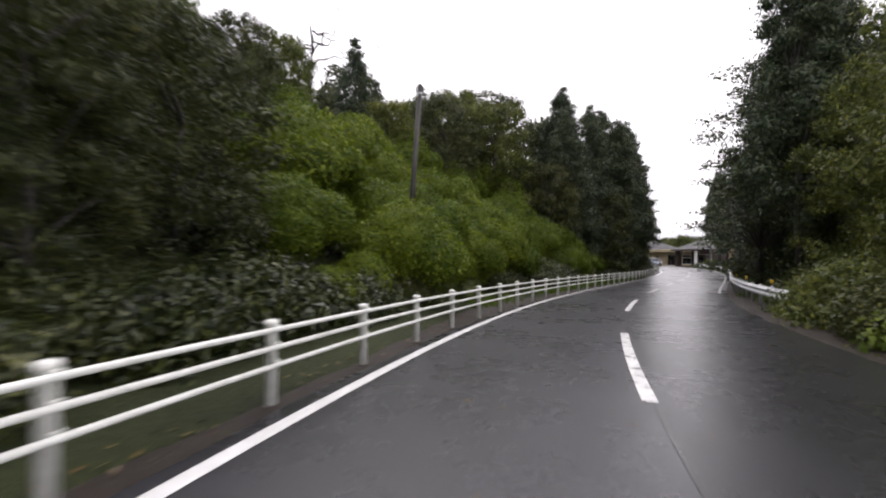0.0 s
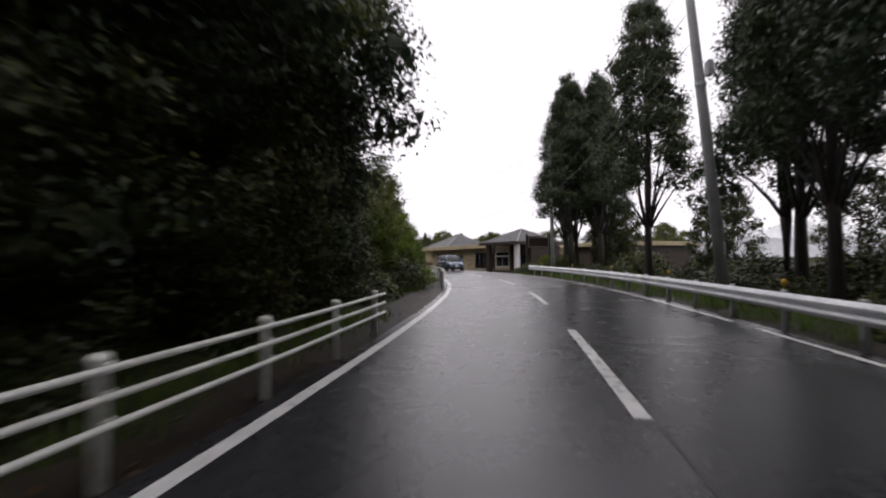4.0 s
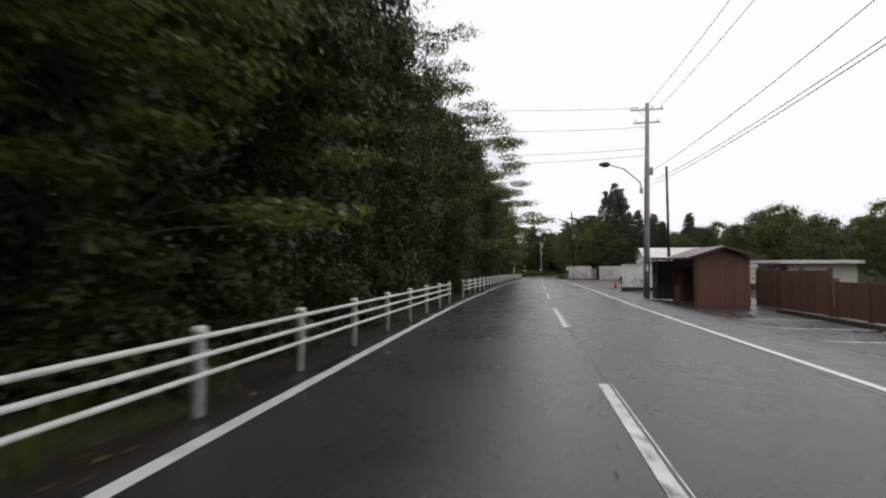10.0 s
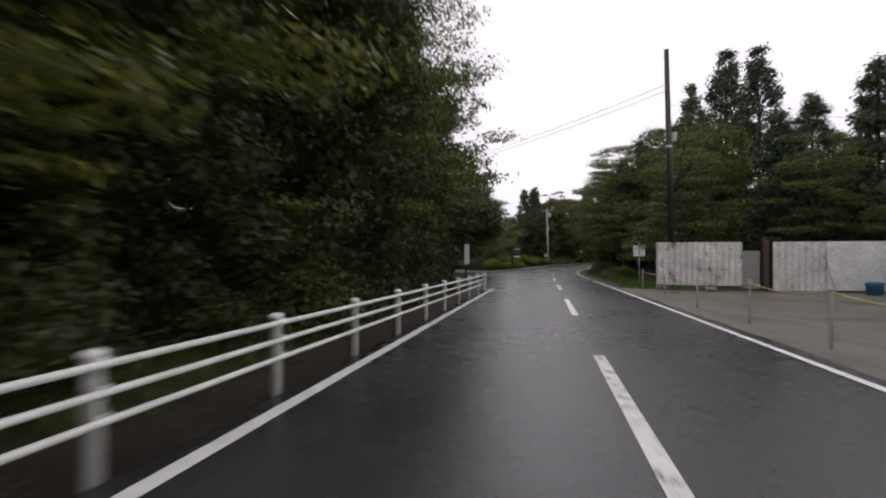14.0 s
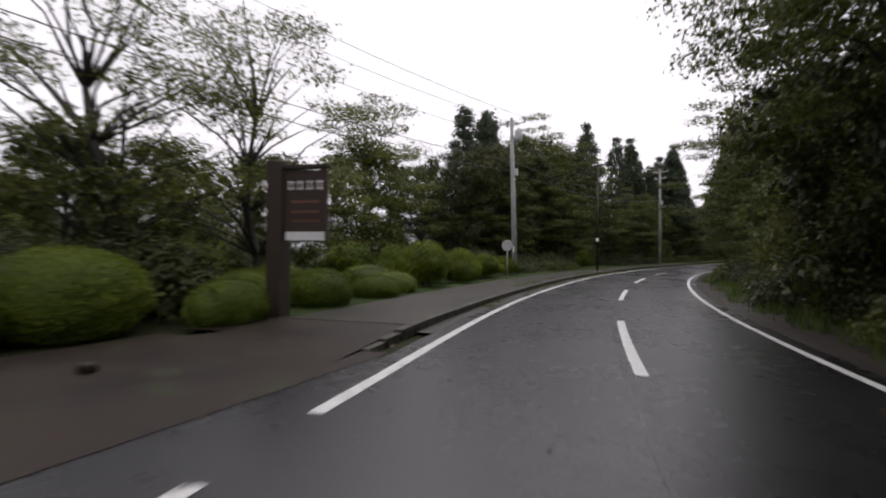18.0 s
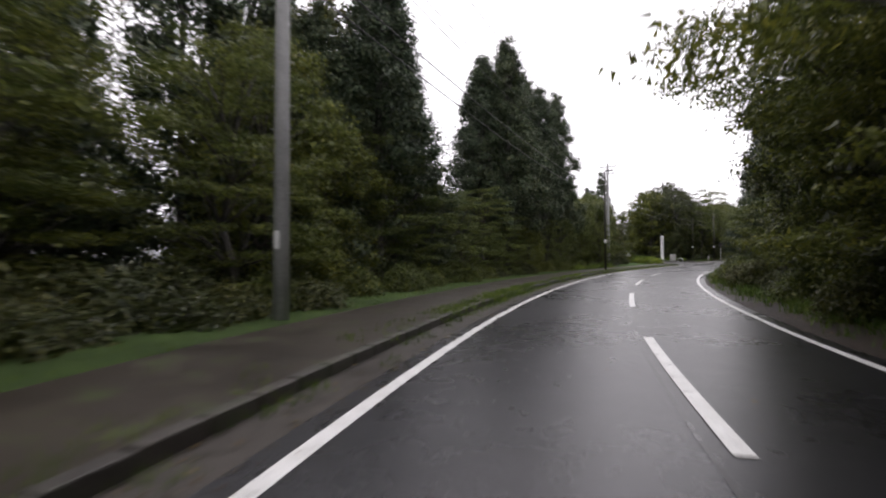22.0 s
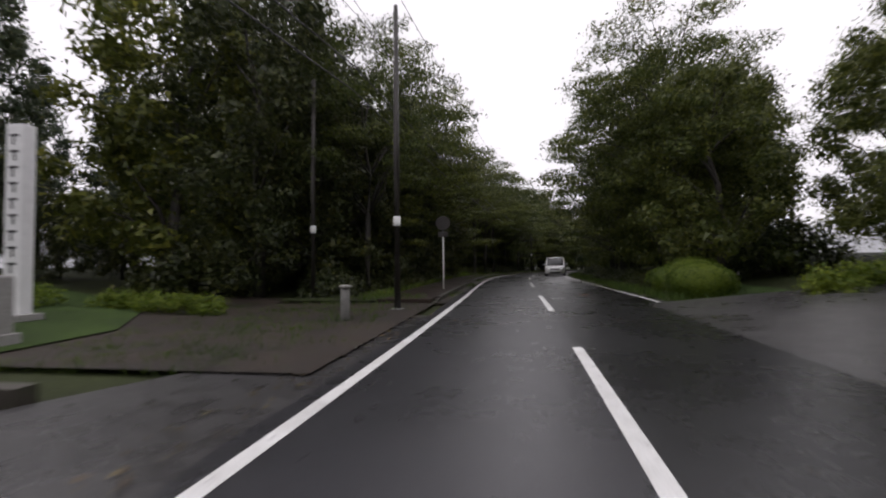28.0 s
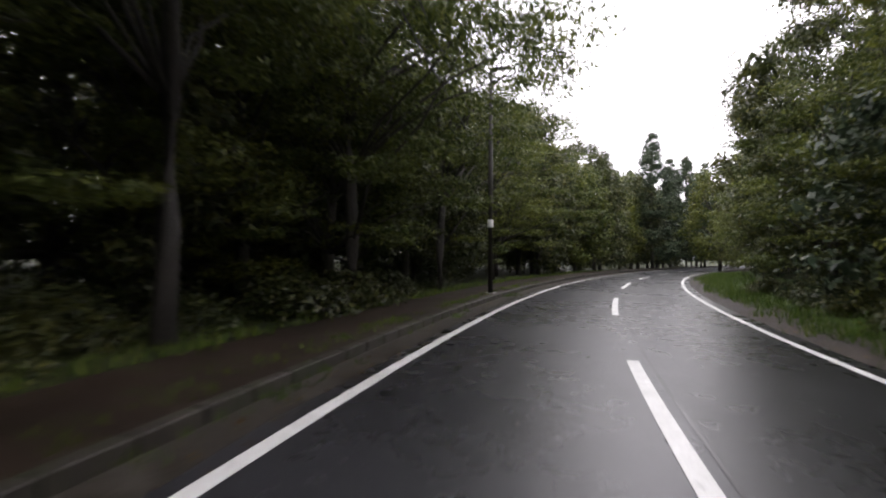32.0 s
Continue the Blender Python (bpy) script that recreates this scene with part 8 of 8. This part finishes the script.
for s, d, w, h in ((243.6, 8.7, 1.25, 1.4), (242.0, 8.9, 0.95, 1.15), (245.2, 7.0, 0.78, 0.9), (247.4, 10.6, 1.25, 1.65), (244.6, 10.6, 1.3, 1.5), (248.2, 7.0, 0.8, 0.9), (246.6, 7.9, 0.8, 1.0), (249.6, 8.0, 0.85, 0.95), (250.8, 6.9, 0.75, 0.72), (252.6, 7.3, 0.95, 0.8), (255.3, 7.2, 1.0, 1.05), (257.4, 8.4, 1.3, 1.2), (253.8, 8.9, 1.2, 1.0), (258.2, 7.0, 0.75, 0.7), (260.0, 7.8, 1.1, 1.0), (262.0, 7.4, 0.95, 0.85), (263.8, 7.9, 1.0, 0.8), (258.6, 10.4, 1.3, 1.1), (255.0, 10.6, 1.4, 1.1), (262.0, 10.0, 1.2, 0.9), (250.5, 10.4, 1.3, 1.1), (242.6, 11.4, 1.3, 1.2), (244.9, 13.4, 1.4, 1.2), (247.8, 13.2, 1.4, 1.2), (246.6, 16.4, 1.3, 1.0), (266.6, 7.8, 0.9, 0.75), (274.5, 9.6, 0.8, 0.7), (283.6, 8.3, 1.0, 1.1)):
    ob = copy_thing(MOUND[int(s * 3) % 2] if s < 254 else BIGMOUND[1], stand(s, d, bank(s, d) + 0.02, s * 57, (w, w, h)))
    tagged(ob, "" if s < 254 else "light green azalea shrub with uneven lobes", "", "clipped shrubs at the side road")
for s, d, w in ((243.4, 10.4, 1.5), (246.0, 9.8, 1.6), (240.9, 10.2, 1.1)):
    copy_thing(BUSH[1], stand(s, d, 0, s * 31, (w, w, w * 0.9)))
for s, d, w in ((229.0, 13.2, 1.1), (227.0, 11.8, 1.0), (224.8, 11.4, 1.1), (222.2, 11.2, 1.15), (219.4, 10.8, 1.1), (216.4, 10.4, 1.1), (213.0, 10.0, 1.0), (233.6, 15.5, 1.3), (235.0, 18.5, 1.3)):
    tagged(copy_thing(MOUND[2], stand(s, d, 0, s * 31, (w * 1.1, w * 1.1, w * 1.5))), "dark green clipped shrub behind the corner pavement", "", "clipped hedge shrubs")
for s, d, w, h in ((231.9, 10.9, 0.95, 1.8), (232.8, 11.6, 1.2, 2.1), (234.0, 13.4, 1.2, 2.0), (235.4, 15.4, 1.2, 1.9), (237.0, 17.6, 1.2, 1.8), (238.6, 19.8, 1.2, 1.8)):
    tagged(copy_thing(MOUND[2], stand(s, d, -0.05, s * 31, (w, w, h))), "tall dark green clipped shrub along the side road", "", "clipped hedge shrubs")
for s, d in ((241.9, 5.9), (240.4, 7.0)):
    st = tagged(part("edge_stone", boxed(0, 0, 0.06, 0.2, 0.15, 0.12, 0.04), M_WALK), "rounded brown stone at the bed's edge", "stone", "stones at the bed's edge")
    st.matrix_basis = stand(s, d, 0.0, s * 77)

# ---- crossing by the park ----
slab = thing("memorial_stone", stand(366.5, 13.0, 0.15, 12), "pale upright memorial stone slab on a plinth", "monument")
part("stone", boxed(0, 0, 0.95, 0.28, 0.85, 1.5, 0.04), M_FASCIA, slab)
part("plinth", boxed(0, 0, 0.1, 0.5, 1.1, 0.24, 0.03), M_CONCRETE, slab)
box26 = thing("notice_stone", stand(378.2, 9.2, 0.05, 5), "small grey stone notice block on the lawn", "monument")
part("stone", boxed(0, 0, 0.62, 0.3, 0.85, 0.95, 0.04), M_CONCRETE, box26)
part("foot", boxed(0, 0, 0.08, 0.4, 1.0, 0.2, 0.02), M_CONCRETE, box26)
tall = thing("park_pillar", stand(380.6, 11.3, 0.0, 0), "tall white pillar sign with a column of dark writing", "sign")
part("pillar", boxed(0, 0, 2.25, 0.3, 0.42, 4.1, 0.02), M_SIGN, tall)
part("footing", boxed(0, 0, 0.12, 0.6, 0.7, 0.3, 0.02), M_CONCRETE, tall)
for k in range(9):
    part("writing_bar", boxed(-0.155, 0, 4.05 - 0.34 * k, 0.008, 0.22, 0.05), M_BLACK, tall)
    part("writing_bar", boxed(-0.155, 0.02 * (-1) ** k, 3.95 - 0.34 * k, 0.008, 0.05, 0.2), M_BLACK, tall)
bar = thing("car_stop_barrier", stand(360.2, 4.5, 0.0), "low grey steel hoop barrier at the pavement's end", "barrier")
part("hoop", tubed([(0.62, 0.43, -0.2), (0.62, 0.43, 0.6), (0.57, 0.39, 0.68), (-0.55, -0.39, 0.68), (-0.6, -0.42, 0.6), (-0.6, -0.42, -0.2)], 0.045, 10), M_STEEL, bar, "", True)
for x, y in ((0.62, 0.43), (-0.6, -0.42)):
    part("band", lathed([(0.05, 0.3), (0.052, 0.32), (0.05, 0.42)], 12, x, y), M_SIGN, bar, "pale reflective band", True)
bo = thing("bollard", stand(381.8, 4.5, 0.0), "pale concrete bollard at the muddy corner", "bollard", "bollards at the crossing")
part("shaft", lathed([(0.1, -0.2), (0.1, 0.66), (0.09, 0.72)], 12), M_CONCRETE, bo, "", True)
part("cap", lathed([(0.14, 0.72), (0.14, 0.76), (0.06, 0.78)], 12), M_CONCRETE, bo, "", True)
rs = thing("park_sign", stand(376.0, -5.0, 0.1, -8), "small white sign board with rows of dark writing", "sign board")
part("panel", boxed(0, 0, 2.1, 0.04, 1.5, 0.7, 0.01), M_SIGN, rs)
for y in (-0.6, 0.6):
    part("post", boxed(0.05, y, 1.1, 0.08, 0.08, 2.6), M_STEEL, rs)
for r in range(3):
    for k in range(7):
        part("writing_bar", boxed(-0.024, -0.58 + 0.193 * k, 2.32 - 0.21 * r, 0.006, 0.13, 0.12), M_TRAFO, rs)
stone_end = thing("kerb_marker", stand(370.2, -3.6, 0.0), "short pale marker post at the lane mouth", "post")
part("shaft", lathed([(0.06, -0.2), (0.06, 0.5), (0.04, 0.54)], 10), M_RAIL, stone_end, "", True)


def hedge(points, w, h, seed, label):
    """A clipped hedge along (s, d) points."""
    rng = np.random.default_rng(seed)
    t = thing("hedge", Matrix.Identity(4), label, "hedge")
    rows = []
    for (a, b), (c, e) in zip(points, points[1:]):
        n = max(2, int(math.hypot(c - a, e - b) / 0.28))
        for i in range(n):
            s, d = a + (c - a) * i / n, b + (e - b) * i / n
            o = at(s, d, bank(s, d))
            for k in range(3):
                rows.append((o.x + rng.normal(0, w * 0.22), o.y + rng.normal(0, w * 0.22), o.z + h * (0.3 + 0.4 * k / 2), w * 0.36))
    bm = bmesh.new()
    for r in rows[::9]:
        tube(bm, [(r[0], r[1], r[2] - h * 0.7), (r[0], r[1], r[2])], 0.02, 5)
    part("stem", bm, M_BARK, t)
    c = new("foliage", quads_mesh("foliage", clump_leaves(rows, 700, 0.032, rng, 0.9, 0.5, 0.4), M_LEAF_LIGHT))
    c.parent = t
    inner_mass(rows, 0.8, M_LEAF_LIGHT, t)


hedge([(357.4, 6.3), (358.6, 7.2), (360.4, 8.8), (362.4, 11.0), (363.6, 14.0), (364.0, 18.0)], 1.0, 0.75, 301, "clipped hedge round the lawn corner")
hedge([(382.5, 13.0), (384.5, 16.0), (384, 22.0)], 0.9, 0.6, 302, "low clipped hedge behind park stones")
hedge([(382.8, 8.0), (383.5, 12.0)], 0.8, 0.5, 303, "low clipped hedge behind park stones")
hedge([(384.5, -6.2), (384.2, -9.0), (384.0, -12.0)], 1.2, 0.8, 304, "clipped hedge across the lane mouth")
for s, d, w in ((388.0, -4.9, 1.1), (389.8, -5.2, 1.25), (391.6, -5.2, 1.0)):
    copy_thing(MOUND[1], stand(s, d, 0.0, s * 31, (w, w, w * 1.05)))

# ---- vehicles ----
M_TYRE = plain("tyre_rubber", (0.012, 0.012, 0.012), 0.75)
M_RIM = plain("wheel_alloy", (0.4, 0.41, 0.42), 0.3, 0.8)
M_CHROME = plain("chrome", (0.6, 0.6, 0.61), 0.12, 1.0)
M_LAMP = plain("headlamp_lens", (0.55, 0.57, 0.58), 0.08)
M_TAIL = plain("red_lens", (0.3, 0.02, 0.02), 0.15)
M_BLUECAR = plain("metallic_blue_paint", (0.1, 0.14, 0.2), 0.25, 0.35, 0.8)
M_WHITECAR = plain("pearl_white_paint", (0.74, 0.74, 0.73), 0.28, 0.0, 0.8)


def loft(sections, cap=True):
    """A skin over closed sections of equal length."""
    bm = bmesh.new()
    rings = [[bm.verts.new(p) for p in sec] for sec in sections]
    n = len(rings[0])
    for a, b in zip(rings, rings[1:]):
        for k in range(n):
            bm.faces.new((a[k], a[(k + 1) % n], b[(k + 1) % n], b[k]))
    if cap:
        bm.faces.new(rings[0]), bm.faces.new(rings[-1][::-1])
    bmesh.ops.recalc_face_normals(bm, faces=bm.faces)
    return bm


def slab_section(x, half, z0, z1, r=0.12, top_in=0.0):
    """One rounded cross-section of a car body at x."""
    pts = []
    for cy, cz, a0 in ((half - r, z0 + r, -90), (half - r - top_in, z1 - r, 0), (-(half - r - top_in), z1 - r, 90), (-(half - r), z0 + r, 180)):
        for k in range(4):
            a = radians(a0 + 30 * k)
            pts.append((x, cy + r * math.cos(a), cz + r * math.sin(a)))
    return pts


def wheel(parent, x, y, r, w):
    side = 1 if y > 0 else -1
    t = part("wheel", lathed([(r * 0.62, -w / 2), (r * 0.93, -w / 2), (r, -w * 0.36), (r, w * 0.36), (r * 0.93, w / 2), (r * 0.62, w / 2)], 24), M_TYRE, parent, "black tyre", True)
    t.matrix_basis = Matrix.Translation((x, y, r)) @ Matrix.Rotation(radians(-90 * side), 4, "X")
    part("rim", lathed([(r * 0.63, -w * 0.3), (r * 0.63, w * 0.42), (r * 0.56, w * 0.4), (r * 0.5, w * 0.2), (r * 0.16, w * 0.3), (r * 0.1, w * 0.36)], 20), M_RIM, t, "silver wheel rim", True)
    for k in range(5):
        part("spoke", boxed(r * 0.34 * math.cos(k * 1.2566), r * 0.34 * math.sin(k * 1.2566), w * 0.36, r * 0.5, r * 0.13, 0.03, 0.008, turn=k * 1.2566), M_RIM, t)


def vehicle(name, label, m, paint, L, W, H, belt, stations, cabin, axles, r, nose):
    """x points to the nose. stations: (x, half width, z0, z1); cabin: (x, half, top z) from tail to windscreen foot."""
    v = thing(name, m, label, "car")
    body = part("body", loft([slab_section(x, h, z0, z1) for x, h, z0, z1 in stations]), paint, v, "", True)
    glass = part("glasshouse", loft([[(x, y * h, z) for y, z in ((1, belt), (1 - 0.02, belt + (zt - belt) * 0.35), (1 - 0.14, zt - 0.05), (1 - 0.26, zt), (-(1 - 0.26), zt), (-(1 - 0.14), zt - 0.05), (-(1 - 0.02), belt + (zt - belt) * 0.35), (-1, belt))] for x, h, zt in cabin]), M_GLASS, v, "dark tinted glass", True)
    top = [c for c in cabin if c[2] > H - 0.2]
    part("roof", loft([[(x, y * h, z) for y, z in ((0.88, zt - 0.055), (0.76, zt + 0.012), (0.3, zt + 0.03), (-0.3, zt + 0.03), (-0.76, zt + 0.012), (-0.88, zt - 0.055), (-0.7, zt - 0.02), (0.7, zt - 0.02))] for x, h, zt in top]), paint, v, "", True)
    xs = [c[0] for c in cabin]
    for sgn in (-1, 1):
        for (x0, h0, z0), (x1, h1, z1), wd in ((cabin[0], cabin[1], 0.05), (cabin[-1], cabin[-2], 0.045)):
            part("pillar", tubed([(x0, sgn * h0 * 1.0, belt + 0.02), (x1, sgn * h1 * 0.87, z1 - 0.03)], wd, 6), paint, v)
        for f in (0.36, 0.66):
            x = xs[1] + (xs[-2] - xs[1]) * f
            part("pillar", tubed([(x, sgn * cabin[2][1] * 1.002, belt), (x, sgn * cabin[2][1] * 0.88, H - 0.05)], 0.035, 6), M_BLACK, v)
        mx = cabin[-1][0] - 0.35
        mir = part("mirror", boxed(mx, sgn * (W / 2 + 0.1), belt + 0.1, 0.12, 0.2, 0.15, 0.04), paint, v)
        part("mirror_glass", boxed(mx - 0.062, sgn * (W / 2 + 0.1), belt + 0.1, 0.006, 0.16, 0.11), M_CHROME, mir)
        hl = part("headlight", boxed(L / 2 - nose[0], sgn * (W / 2 - 0.27), nose[1], 0.34, 0.36, 0.15, 0.05, turn=-sgn * 0.35), M_LAMP, v, "clear headlight")
        part("reflector", boxed(L / 2 - nose[0] + 0.1, sgn * (W / 2 - 0.3), nose[1], 0.16, 0.12, 0.1, 0.03), M_CHROME, hl)
        part("taillight", boxed(-L / 2 + 0.05, sgn * (W / 2 - 0.2), belt - 0.05, 0.1, 0.16, 0.42, 0.03), M_TAIL, v)
        part("fog_lamp", lathed([(0.06, 0), (0.06, 0.03), (0.04, 0.04)], 10), M_LAMP, v).matrix_basis = Matrix.Translation((L / 2 - 0.06, sgn * (W / 2 - 0.3), 0.36)) @ Matrix.Rotation(radians(90), 4, "Y")
        part("sill", boxed(0, sgn * (W / 2 - 0.04), 0.25, axles[0] - axles[1] - 2 * r - 0.1, 0.08, 0.12, 0.02), M_BLACK, v)
        for k, x in enumerate((axles[0] - r - 0.35, (axles[0] + axles[1]) / 2 - 0.15)):
            part("door_handle", boxed(x - 0.35, sgn * (W / 2 + 0.008), belt - 0.16, 0.2, 0.03, 0.035, 0.01), paint if paint is M_WHITECAR else M_CHROME, v)
            part("door_gap", boxed(x + 0.3, sgn * (W / 2 - 0.004), (belt + 0.35) / 2, 0.012, 0.02, belt - 0.4), M_BLACK, v)
        for ax in axles:
            part("wheel_arch", ring(r * 1.0, r * 1.17, -0.03, 0.06, 24), M_BLACK, v).matrix_basis = Matrix.Translation((ax, sgn * (W / 2 - 0.01), r * 1.02)) @ Matrix.Rotation(radians(90), 4, "X")
            wheel(v, ax, sgn * (W / 2 - 0.1), r, 0.2)
    part("grille", boxed(L / 2 - 0.03, 0, nose[1] - 0.1, 0.08, W * 0.5, 0.12, 0.03), M_BLACK, v)
    part("grille_bar", boxed(L / 2 + 0.005, 0, nose[1] - 0.07, 0.03, W * 0.46, 0.025, 0.008), M_CHROME, v)
    part("lower_grille", boxed(L / 2 - 0.02, 0, 0.33, 0.08, W * 0.55, 0.14, 0.03), M_BLACK, v)
    part("number_plate", boxed(L / 2 + 0.025, 0, 0.48, 0.012, 0.33, 0.165, 0.004), M_SIGN, v, "blank white number plate")
    for sgn in (-1, 1):
        part("wiper", tubed([(cabin[-1][0] + 0.02, sgn * 0.35 - 0.1, belt + 0.04), (cabin[-1][0] - 0.25, sgn * 0.35 + 0.3, belt + 0.2)], 0.012, 5), M_BLACK, v)
    return v


vehicle("hatchback_car", "metallic blue hatchback car on the wet oncoming lane", stand(99.4, -1.65, 0.0, 180), M_BLUECAR, 3.9, 1.7, 1.5, 0.95,
        [(-1.95, 0.66, 0.35, 0.8), (-1.88, 0.78, 0.27, 0.98), (-1.4, 0.84, 0.22, 1.0), (0, 0.85, 0.2, 0.98), (0.85, 0.85, 0.2, 0.97), (1.35, 0.83, 0.2, 0.88), (1.75, 0.77, 0.2, 0.74), (1.92, 0.66, 0.24, 0.62), (1.96, 0.5, 0.3, 0.52)],
        [(-1.86, 0.72, 1.0), (-1.5, 0.78, 1.42), (-0.8, 0.79, 1.49), (0.1, 0.79, 1.5), (0.45, 0.78, 1.44), (1.2, 0.74, 0.97)], (1.22, -1.28), 0.3, (0.34, 0.68))
van = vehicle("minivan", "white minivan with dark windows on the wet oncoming lane", stand(416.9, -1.94, 0.0, 180, (1, 1, 0.87)), M_WHITECAR, 4.68, 1.7, 1.85, 1.05,
        [(-2.34, 0.74, 0.35, 1.0), (-2.28, 0.82, 0.26, 1.08), (-1.6, 0.85, 0.2, 1.09), (0, 0.85, 0.18, 1.08), (1.2, 0.85, 0.18, 1.07), (1.75, 0.83, 0.18, 0.99), (2.1, 0.79, 0.18, 0.86), (2.3, 0.7, 0.22, 0.72), (2.35, 0.55, 0.3, 0.6)],
        [(-2.3, 0.8, 1.1), (-2.12, 0.81, 1.72), (-1.5, 0.82, 1.83), (0.0, 0.82, 1.85), (0.62, 0.81, 1.8), (1.5, 0.76, 1.06)], (1.36, -1.5), 0.32, (0.3, 0.78))

part("tailgate", loft([slab_section(-2.36, 0.72, 0.9, 1.6, 0.1, 0.06), slab_section(-2.28, 0.82, 0.8, 1.78, 0.1, 0.1), slab_section(-1.92, 0.835, 0.8, 1.865, 0.1, 0.1)]), M_WHITECAR, van, "", True)
part("rear_window", boxed(-2.37, 0, 1.4, 0.02, 1.2, 0.42, 0.008), M_GLASS, van, "dark tinted glass")

# the first plant of each kind takes a place of its own in the woods behind
for i, proto in enumerate(LIGHT + ARCH + SHADE + ROUND + DARK + MAPLE + CEDAR + PINE + AIRY + MOUND + BUSH + FERN + UNDER + BIGMOUND + FAR_ROUND + FAR_DARK + FAR_CEDAR):
    proto.matrix_basis = stand(-24 + 2.0 * i, 24.0 + (i % 3) * 3.0, bank(-10, 24) - 0.1, 40.0 * i)
